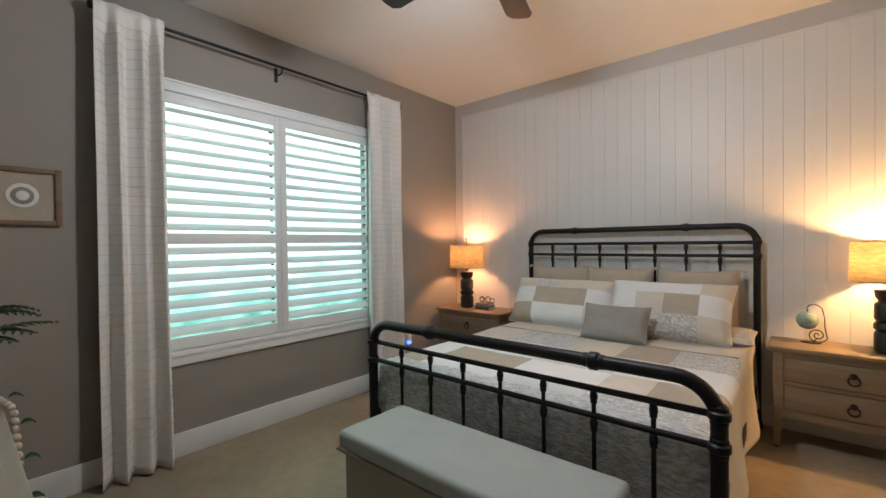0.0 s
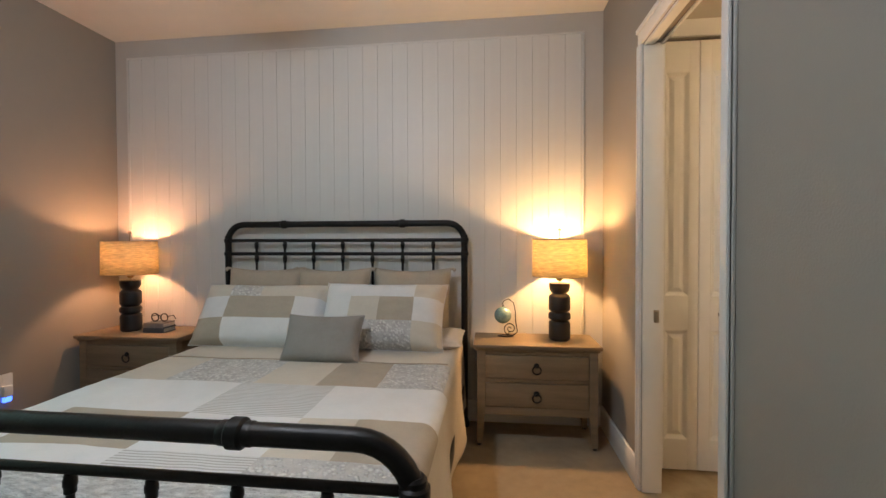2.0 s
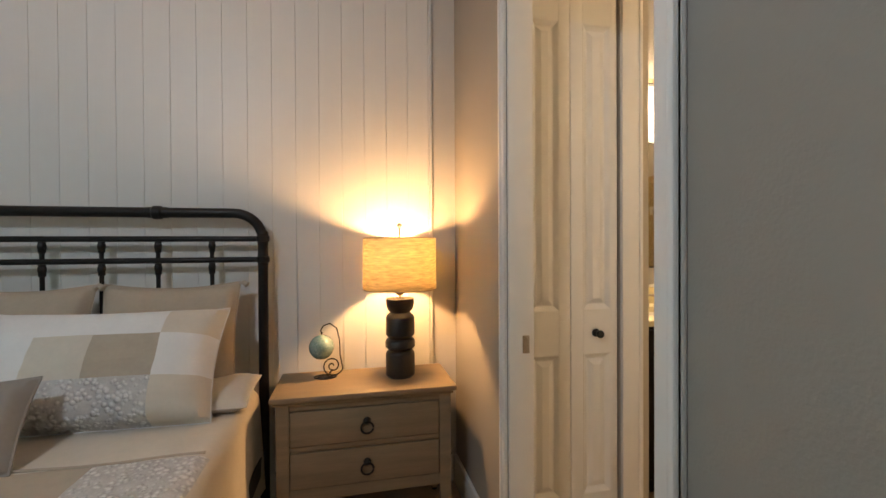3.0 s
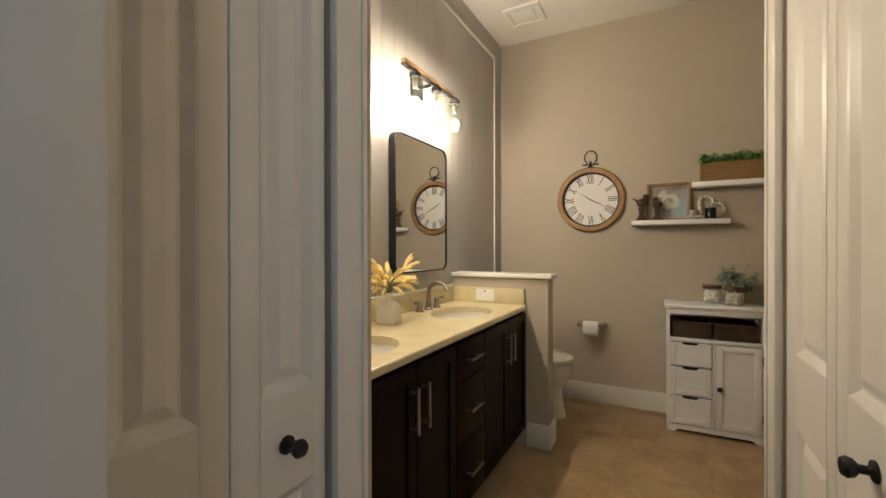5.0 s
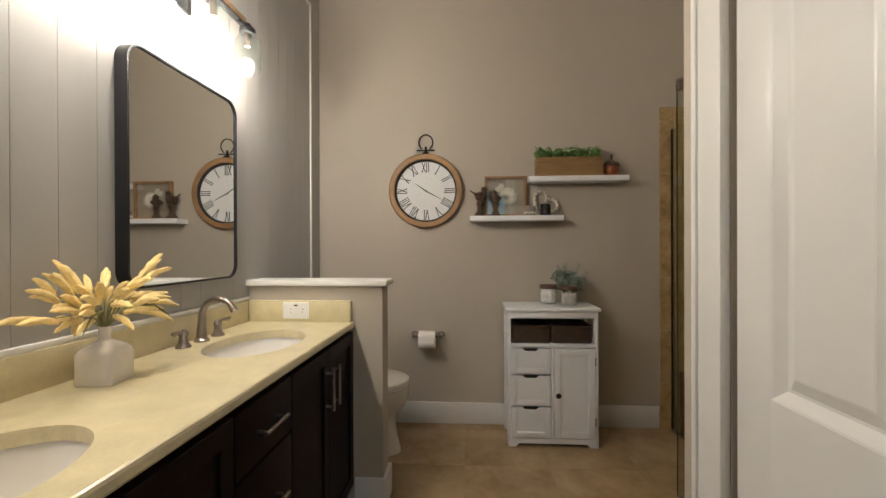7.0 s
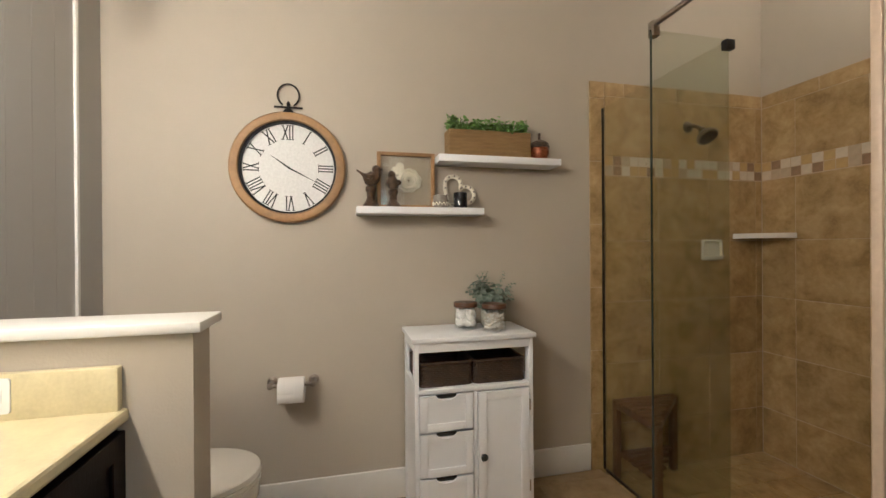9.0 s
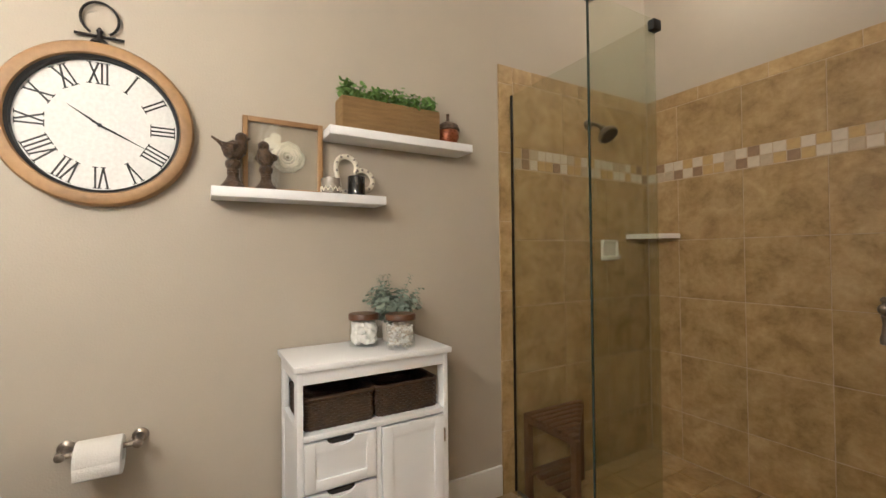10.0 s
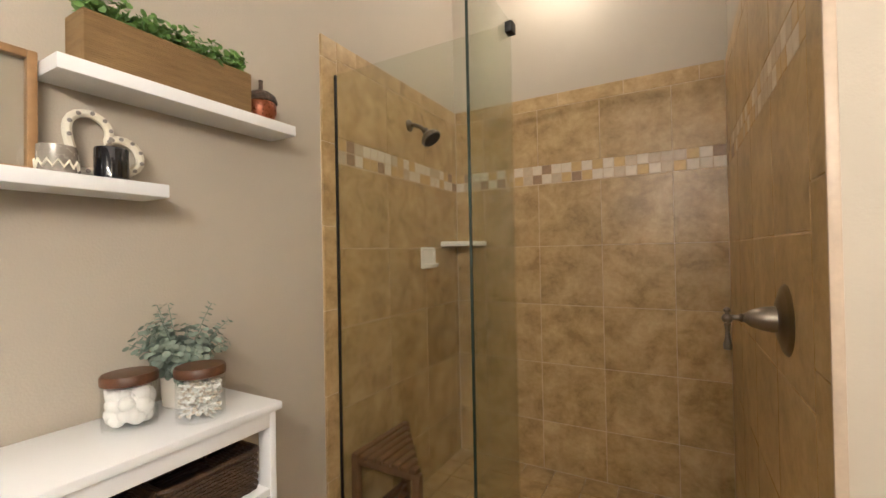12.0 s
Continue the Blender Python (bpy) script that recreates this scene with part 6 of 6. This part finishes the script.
def basket(y0, y1, label):
    x0, x1, z0, z1 = CX0 + 0.030, CX1 - 0.030, 0.599, 0.696
    t = thing("wicker_basket", label, "basket", ((x0 + x1) / 2, (y0 + y1) / 2, z0), "wicker baskets")
    part("floor_weave", bx(x0 + 0.006, x1 - 0.006, y0 + 0.006, y1 - 0.006, z0, z0 + 0.006), M_WICK, t)
    n = 11
    for k in range(n):
        z = z0 + 0.006 + (z1 - z0 - 0.012) * k / (n - 1)
        pts = []
        for i, (a, b) in enumerate(round_rect(x0, x1, y0, y1, 0.018, 4)):
            pts.append((a, b, z))
        full = []
        for p, q in zip(pts, pts[1:] + pts[:1]):
            p, q = Vector(p), Vector(q)
            m = max(1, int((q - p).length / 0.012))
            for j in range(m):
                c = p.lerp(q, j / m)
                s = math.sin((len(full) + (k % 2) * 1) * math.pi) if 0 else (1 if (len(full) + k) % 2 else -1)
                d = Vector((c.x - (x0 + x1) / 2, c.y - (y0 + y1) / 2, 0)).normalized()
                full.append(c + d * s * 0.0022)
        part("strand", tube(full, 0.0052, 6, True), M_WICK, t)
    part("rim", tube([(a, b, z1) for a, b in round_rect(x0 - 0.002, x1 + 0.002, y0 - 0.002, y1 + 0.002, 0.02, 5)], 0.0075, 8, True), M_WICK, t)


basket(2.215, 2.437, "dark brown wicker basket on the open shelf")
basket(1.975, 2.200, "dark brown wicker basket on the open shelf")


def glass_jar(x, y, fill, label):
    z = 0.812
    t = thing("lidded_jar", label, "jar", (x, y, z), "jars on the cabinet")
    g = part("glass", lathe([(0.046, 0), (0.051, 0.005), (0.052, 0.012), (0.052, 0.096), (0.050, 0.102), (0.048, 0.100), (0.0500, 0.095), (0.0500, 0.012), (0.046, 0.008), (0.001, 0.007)], (x, y, z), 36), M_JARGLASS, t)
    g.visible_shadow = False
    part("lid", lathe([(0.049, 0.100), (0.054, 0.102), (0.054, 0.118), (0.051, 0.122), (0.046, 0.1225)], (x, y, z), 36), M_BROWNL, t, "dark walnut lid")
    r2 = random.Random(int(x * 1000 + y * 777))
    if fill == "balls":
        for i in range(84):
            a, rr, zz = r2.uniform(0, 6.28), 0.034 * math.sqrt(r2.random()), 0.024 + 0.062 * (i / 84)
            b = lathe([(0.0165 * math.sin(math.pi * k / 8) + 0.0003, -0.0165 * math.cos(math.pi * k / 8)) for k in range(9)], seg=12)
            part("cotton_ball", moved(b, Matrix.Translation((x + rr * math.cos(a), y + rr * math.sin(a), z + zz))), M_COTTON, t)
    else:
        for i in range(270):
            a, rr = r2.uniform(0, 6.28), 0.040 * math.sqrt(r2.random())
            c = Vector((x + rr * math.cos(a) * 0.62, y + rr * math.sin(a) * 0.62, z + 0.014 + 0.066 * i / 270))
            d = Vector((r2.uniform(-1, 1), r2.uniform(-1, 1), r2.uniform(-0.35, 0.35))).normalized() * 0.0235
            part("cotton_swab", tube([c - d, c - d * 0.72, c - d * 0.66, c + d * 0.66, c + d * 0.72, c + d], [0.0032, 0.0032, 0.0019, 0.0019, 0.0032, 0.0032], 6), M_SWAB if i % 3 == 0 else M_COTTON, t)


glass_jar(4.140, 2.203, "balls", "glass jar of cotton balls with a walnut lid")
glass_jar(4.055, 2.096, "swabs", "glass jar of cotton swabs with a walnut lid")
eu = thing("eucalyptus_plant", "grey-green eucalyptus in a small white pot", "plant", (4.190, 2.068, 0.812))
part("pot", lathe([(0.034, 0), (0.040, 0.006), (0.044, 0.075), (0.041, 0.078), (0.038, 0.070), (0.0, 0.068)], (4.190, 2.068, 0.812), 28), M_CERAM, eu, "white ceramic pot")
rg = random.Random(21)


leaves = bmesh.new()
for i in range(44):
    a = i * 2.399
    sprig = i % 7 == 0
    tilt = radians(rg.uniform(12, 60) if sprig else rg.uniform(18, 100))
    L = rg.uniform(0.14, 0.18) if sprig else rg.uniform(0.06, 0.135)
    d = Vector((math.cos(a) * math.sin(tilt), math.sin(a) * math.sin(tilt), math.cos(tilt)))
    p0 = Vector((4.185, 2.068, 0.882))
    bow = Vector((0, 0, 0.03 + 0.03 * math.sin(tilt)))
    pts = [p0 + d * L * f + bow * f * (1.6 - f) for f in (0, 0.25, 0.5, 0.75, 1.0)]
    for q in pts:
        q.x = min(q.x, 4.280)
    part("stem", tube(pts, 0.0011, 5), M_EUCA, eu)
    for k in range(9):
        f = 0.30 + 0.70 * k / 8
        c = p0 + d * L * f + bow * f * (1.6 - f)
        r = (0.0095 if sprig else 0.0150) * (1.15 - 0.55 * f) + rg.uniform(-0.0012, 0.0012)
        side = d.cross(Vector((math.cos(k * 1.57), math.sin(k * 1.57), 0.2))).normalized()
        for sgn in (-1, 1):
            q = c + side * sgn * (r + 0.002)
            q.x = min(q.x, 4.279)
            disc_leaf(leaves, q, d * 0.8 + Vector((rg.uniform(-0.7, 0.7), rg.uniform(-0.7, 0.7), rg.uniform(0, 0.7))), r)
tagged(part("leaves", leaves, M_EUCA, eu, "small round grey-green leaves"), kind="stuff")

# ceiling vent
ve = thing("ceiling_vent", "white bathroom exhaust vent in the ceiling", "vent", (3.89, 3.37, 2.87))
part("frame", join(bx(3.76, 3.79, 3.24, 3.50, 2.852, 2.870, 0.004), bx(3.99, 4.02, 3.24, 3.50, 2.852, 2.870, 0.004), bx(3.79, 3.99, 3.24, 3.27, 2.852, 2.870, 0.004), bx(3.79, 3.99, 3.47, 3.50, 2.852, 2.870, 0.004)), M_PLASTIC, ve)
part("cover_plate", bx(3.815, 3.965, 3.295, 3.445, 2.848, 2.856, 0.003), M_PLASTIC, ve)
part("inner_grille", bx(3.79, 3.99, 3.27, 3.47, 2.862, 2.868), M_PLASTIC, ve)
dl = thing("shower_downlight", "recessed white downlight over the shower", "ceiling light", (3.58, 0.56, 2.861))
part("trim_ring", moved(lathe([(0.062, 0), (0.085, 0.0), (0.088, 0.004), (0.085, 0.008), (0.062, 0.008), (0.062, 0)], seg=36, cap=False), Matrix.Translation((3.58, 0.56, 2.861))), M_PLASTIC, dl)

# boards behind the vanity
wb = bpy.data.objects["wall_bath_north"]
vbm = finish(bx(-0.05425, 0.05425, -0.0045, 0.0045, 0, 1.752, 0.0011, 1), "board", M_VBOARD)
for i in range(22):
    ob = new("board", vbm)
    ob.parent = wb
    ob.location = Vector((1.716 + (i + 0.5) * 0.1086, 3.6955, 0.940)) - ORIGIN[wb.name]
solid("vanity_panel_trim", join(bx(4.098, 4.116, 3.682, 3.70, 0.14, 2.695, 0.003), bx(1.70, 4.116, 3.682, 3.70, 2.695, 2.713, 0.003), bx(1.70, 3.36, 3.682, 3.70, 0.930, 0.946, 0.003)), M_TRIM, "thin white moulding round the board wall", "trim", kind="structure")

# ---- shower ----
glass = thing("shower_glass", "frameless shower screen of two clear glass panes", "shower screen", (3.9, 1.40, 0))
g1 = part("pane", bx(3.532, 4.274, 1.392, 1.400, 0.004, 1.915, 0.001), M_SGLASS, glass)
g2 = part("pane", bx(3.524, 3.532, 1.402, 1.720, 0.004, 1.915, 0.001), M_SGLASS, glass)
M_GEDGE = mat("dark_green_glass_edge", (0.016, 0.028, 0.020), 0.1, 0)
part("pane_edge", bx(3.5242, 3.5318, 1.7205, 1.723, 0.004, 1.915), M_GEDGE, glass)
for g in (g1, g2):
    g.visible_shadow = False
part("wall_channel", bx(4.274, 4.284, 1.391, 1.401, 0.0, 1.915, 0.001), M_BLACK, glass, "dark bronze channel")
part("clamp", join(bx(3.516, 3.541, 1.380, 1.418, 1.880, 1.915, 0.003)), M_BLACK, glass, "dark bronze corner clamp")
part("clamp", bx(3.516, 3.541, 1.380, 1.418, 0.12, 0.155, 0.003), M_BLACK, glass)
part("support_bar", tube([(3.528, 1.712, 1.932), (2.857, 1.712, 1.932)], 0.0095, 12), M_NICKEL, glass, "brushed nickel support bar")
part("bar_clip", bx(3.514, 3.542, 1.695, 1.722, 1.892, 1.945, 0.003), M_NICKEL, glass)
part("bar_flange", moved(lathe([(0.022, 0), (0.022, 0.006), (0.012, 0.012)], seg=18), Matrix.Translation((2.857, 1.712, 1.932)) @ Matrix.Rotation(radians(90), 4, "Y")), M_NICKEL, glass)
part("floor_track", join(bx(3.52, 4.262, 1.390, 1.402, -0.004, 0.006), bx(3.522, 3.534, 1.402, 1.720, -0.004, 0.006)), M_NICKEL, glass)

hd = thing("shower_fixture", "brushed steel shower head on a short arm", "shower head", (4.287, 0.853, 1.85))
part("flange", moved(lathe([(0.032, 0), (0.031, 0.006), (0.022, 0.014), (0.012, 0.018)], seg=22), Matrix.Translation((4.286, 0.853, 1.850)) @ Matrix.Rotation(radians(-90), 4, "Y")), M_PEWTER, hd)
part("arm", tube([(4.28, 0.853, 1.850), (4.25, 0.853, 1.848), (4.215, 0.853, 1.832), (4.192, 0.853, 1.812)], 0.010, 12), M_PEWTER, hd)
ms = Matrix.Translation((4.146, 0.853, 1.757)) @ Matrix.Rotation(radians(38), 4, "Y")
head = part("head", moved(lathe([(0.050, 0), (0.053, 0.004), (0.053, 0.012), (0.047, 0.024), (0.034, 0.036), (0.020, 0.046), (0.015, 0.054), (0.018, 0.062), (0.016, 0.070), (0.008, 0.074)], seg=32), ms), M_PEWTER, hd)
part("spray_face", moved(lathe([(0.044, -0.003), (0.046, 0.001)], seg=28), ms), M_DARK, head, "dark rubber spray face")

sd = thing("soap_dish", "white ceramic soap dish set in the tile", "soap dish", (4.286, 0.690, 1.10))
part("plate", prism(round_rect(0.630, 0.765, 1.100, 1.217, 0.010), "x", 4.278, 4.287), M_CERAM, sd)
part("rim", tube([(4.274, a, b) for a, b in round_rect(0.637, 0.758, 1.107, 1.210, 0.014, 5)], 0.0085, 8, True), M_CERAM, sd)
part("tray", oval_stack([(1.100, 0.650, 0.745, 0.014), (1.106, 0.634, 0.761, 0.044), (1.124, 0.630, 0.765, 0.058), (1.128, 0.634, 0.761, 0.056), (1.120, 0.642, 0.753, 0.046), (1.112, 0.655, 0.740, 0.030)], 4.276), M_CERAM, sd)
cs = prism([(4.286, 0.338), (4.286, 0.545)] + [(4.286 - 0.20 * math.sin(a) * 1.0, 0.338 + 0.207 * math.cos(a)) for a in [math.pi / 2 * k / 10 for k in range(1, 10)]] + [(4.082, 0.338)], "z", 1.222, 1.250)
solid("corner_shelf", cs, M_CERAM, "cream stone corner shelf in the shower", "shelf")

va = thing("shower_valve", "brushed nickel shower valve with a cross lever", "shower valve", (2.864, 1.481, 1.02))
mv = Matrix.Translation((2.8645, 1.481, 1.020)) @ Matrix.Rotation(radians(90), 4, "Y")
part("escutcheon", moved(lathe([(0.080, 0), (0.081, 0.004), (0.074, 0.010), (0.066, 0.011), (0.050, 0.018), (0.036, 0.022)], seg=44), mv), M_PEWTER, va)
part("stem", moved(lathe([(0.030, 0.018), (0.030, 0.030), (0.026, 0.050), (0.020, 0.068), (0.012, 0.078), (0.009, 0.082), (0.011, 0.086), (0.007, 0.090), (0.006, 0.104)], seg=26), mv), M_PEWTER, va)
lx, ly, lz = 2.978, 1.486, 1.018
part("lever", join(lathe([(0.0035, -0.074), (0.0085, -0.072), (0.0095, -0.062), (0.0065, -0.050), (0.0045, -0.030), (0.006, -0.018), (0.0075, -0.014), (0.0055, -0.011)], (lx, ly, lz), 16), lathe([(0.0115 * math.sin(math.pi * k / 10) + 0.0004, -0.0115 * math.cos(math.pi * k / 10)) for k in range(11)], (lx, ly, lz), 18), lathe([(0.005, 0.010), (0.0045, 0.014), (0.0075, 0.018), (0.0075, 0.022), (0.003, 0.026)], (lx, ly, lz), 14)), M_PEWTER, va, "pewter lever hanging from a ball")

st = thing("shower_stool", "dark teak corner stool with a slatted seat in the shower", "stool", (4.1, 1.25, -0.04))
Z0, ZT = -0.040, 0.375
part("seat_frame", join(bx(4.235, 4.262, 0.97, 1.36, ZT - 0.045, ZT - 0.018, 0.003), bx(3.93, 4.235, 1.335, 1.36, ZT - 0.045, ZT - 0.018, 0.003), tube([(4.245, 0.985, ZT - 0.03), (3.945, 1.345, ZT - 0.03)], 0.013, 4)), M_TEAK, st)
for k in range(8):
    x = 4.240 - 0.040 * k
    y0 = 0.985 + (1.345 - 0.985) * (4.245 - x) / 0.30
    part("slat", bx(x - 0.015, x + 0.015, min(y0, 1.33), 1.365, ZT - 0.018, ZT, 0.003), M_TEAK, st)
for x, y in ((4.245, 0.995), (4.245, 1.345), (3.950, 1.345)):
    part("leg", bx(x - 0.016, x + 0.016, y - 0.016, y + 0.016, Z0, ZT - 0.02, 0.003), M_TEAK, st)
part("lower_shelf", join(*[bx(4.215 - 0.055 * k, 4.250 - 0.055 * k, 1.03 + 0.06 * k, 1.345, 0.085, 0.100, 0.002) for k in range(5)]), M_TEAK, st)

tr = thing("towel_hook", "brushed nickel towel bar end on the wall", "towel bar", (2.72, 1.80, 1.75))
part("flange", moved(lathe([(0.026, 0), (0.024, 0.006), (0.012, 0.012), (0.011, 0.050)], seg=20), Matrix.Translation((2.74, 1.80, 1.765)) @ Matrix.Rotation(radians(-90), 4, "X")), M_NICKEL, tr)
part("bar", tube([(2.755, 1.852, 1.765), (2.56, 1.852, 1.765)], 0.0085, 12), M_NICKEL, tr)
part("flange", moved(lathe([(0.026, 0), (0.024, 0.006), (0.012, 0.012), (0.011, 0.050)], seg=20), Matrix.Translation((2.57, 1.80, 1.765)) @ Matrix.Rotation(radians(-90), 4, "X")), M_NICKEL, tr)

# ---- tiles ----
CACHE = {}


def tile(parent, name, w, h, t, m, material):
    """One tile of w by h, t thick; m turns its plane and puts its centre."""
    key = (name, round(w, 3), round(h, 3), round(t, 3), material.name)
    if key not in CACHE:
        CACHE[key] = finish(bx(-w / 2, w / 2, -h / 2, h / 2, -t / 2, t / 2, min(0.0018, t * 0.3), 1), name, material)
    ob = new(name, CACHE[key])
    ob.parent = parent
    ob.matrix_basis = Matrix.Translation(-ORIGIN[parent.name]) @ m
    return ob


G = 0.0026
P = 0.4525
for i in range(-8, 9):
    for j in range(-3, 3):
        x0, y0 = 3.30 + i * P, 2.714 + j * P
        x1, y1 = x0 + P, y0 + P
        x0, x1, y0, y1 = max(x0, 1.063), min(x1, 4.295), max(y0, 1.425), min(y1, 3.70)
        if x1 - x0 < 0.02 or y1 - y0 < 0.02 or (y1 <= 2.17 and x1 <= 2.5) or (y1 <= 1.81 and x1 <= 2.86) or (y0 >= 3.10 and x1 <= 1.70):
            continue
        tile(floor_bath, "floor_tile", x1 - x0 - G, y1 - y0 - G, 0.008, Matrix.Translation(((x0 + x1) / 2, (y0 + y1) / 2, -0.0042)), M_FTILE)
for i in range(9):
    for j in range(7):
        x0, y0 = 2.87 + i * 0.165, 0.335 + j * 0.155
        x1, y1 = min(x0 + 0.165, 4.287), min(y0 + 0.155, 1.42)
        if x1 - x0 > 0.02 and y1 - y0 > 0.02:
            tile(floor_bath, "shower_floor_tile", x1 - x0 - 0.004, y1 - y0 - 0.004, 0.008, Matrix.Translation(((x0 + x1) / 2, (y0 + y1) / 2, -0.0425)), M_STILE)

ROWS = [(-0.04, 0.228), (0.228, 0.556), (0.556, 0.884), (0.884, 1.211), (1.211, 1.560), (1.665, 1.985), (1.985, 2.060)]


def tiled(parent, along, a0, a1, joint, plane, facing, edge=None):
    """Tile one shower wall between a0 and a1; joint: one upright joint; edge: where a narrow border begins."""
    def place(a, z):
        t = 0.004
        if along == "x":
            return Matrix.Translation((a, plane + facing * t, z)) @ Matrix.Rotation(radians(90), 4, "X")
        return Matrix.Translation((plane + facing * t, a, z)) @ Matrix.Rotation(radians(90), 4, "Z") @ Matrix.Rotation(radians(90), 4, "X")
    lo, hi = a0, (edge if edge else a1)
    first = joint - math.ceil((joint - lo) / 0.335) * 0.335
    for z0, z1 in ROWS:
        k = first
        shift = 0.12 if z0 > 1.9 else 0
        k -= shift
        while k < hi - 0.005:
            x0, x1 = max(k, lo), min(k + 0.335, hi)
            if x1 - x0 > 0.012:
                tile(parent, "wall_tile", x1 - x0 - G, z1 - z0 - G, 0.009, place((x0 + x1) / 2, (z0 + z1) / 2), M_STILE)
            k += 0.335
    rr = random.Random(int(plane * 100))
    n = int((hi - lo) / 0.0525)
    w = (hi - lo) / n
    for r in range(2):
        for i in range(n):
            tile(parent, "mosaic_tile", w - 0.003, 0.0495, 0.008, place(lo + (i + 0.5) * w, 1.5885 + 0.0525 * r), M_MOS[rr.choice((0, 0, 1, 1, 2, 3, 3))])
    if edge:
        z = -0.04
        while z < 2.05:
            z1 = min(z + 0.335, 2.060)
            tile(parent, "edge_tile", abs(a1 - edge) - G, z1 - z - G, 0.010, place((edge + a1) / 2, (z + z1) / 2), M_STILE)
            z += 0.335
    return None


for nm, bms in (("grout_east", bx(4.2845, 4.295, 0.332, 1.468, -0.045, 2.058)), ("grout_back", bx(2.866, 4.2845, 0.32, 0.3305, -0.045, 2.058)), ("grout_west", bx(2.855, 2.8655, 0.332, 1.797, -0.045, 2.058))):
    solid("wall_" + nm, bms, M_SGROUT, "sand coloured grout bed behind the tiles", "grout", kind="structure", smooth=False)
tiled(bpy.data.objects["wall_bath_east"], "y", 0.333, 1.470, 1.047, 4.291, -1, 1.384)
tiled(bpy.data.objects["wall_shower_back"], "x", 2.868, 4.282, 3.760, 0.324, 1)
tiled(bpy.data.objects["wall_shower_west"], "y", 0.333, 1.800, 1.365, 2.859, 1, 1.700)
M_BULL = mat("pale_bullnose_edge", (0.46, 0.37, 0.275), 0.4, 0, 12, 0.15)
solid("tile_edge_trim", bx(2.852, 2.870, 1.798, 1.806, 0.0, 2.062, 0.003), M_BULL, "pale rounded tile edge", "trim", kind="structure")
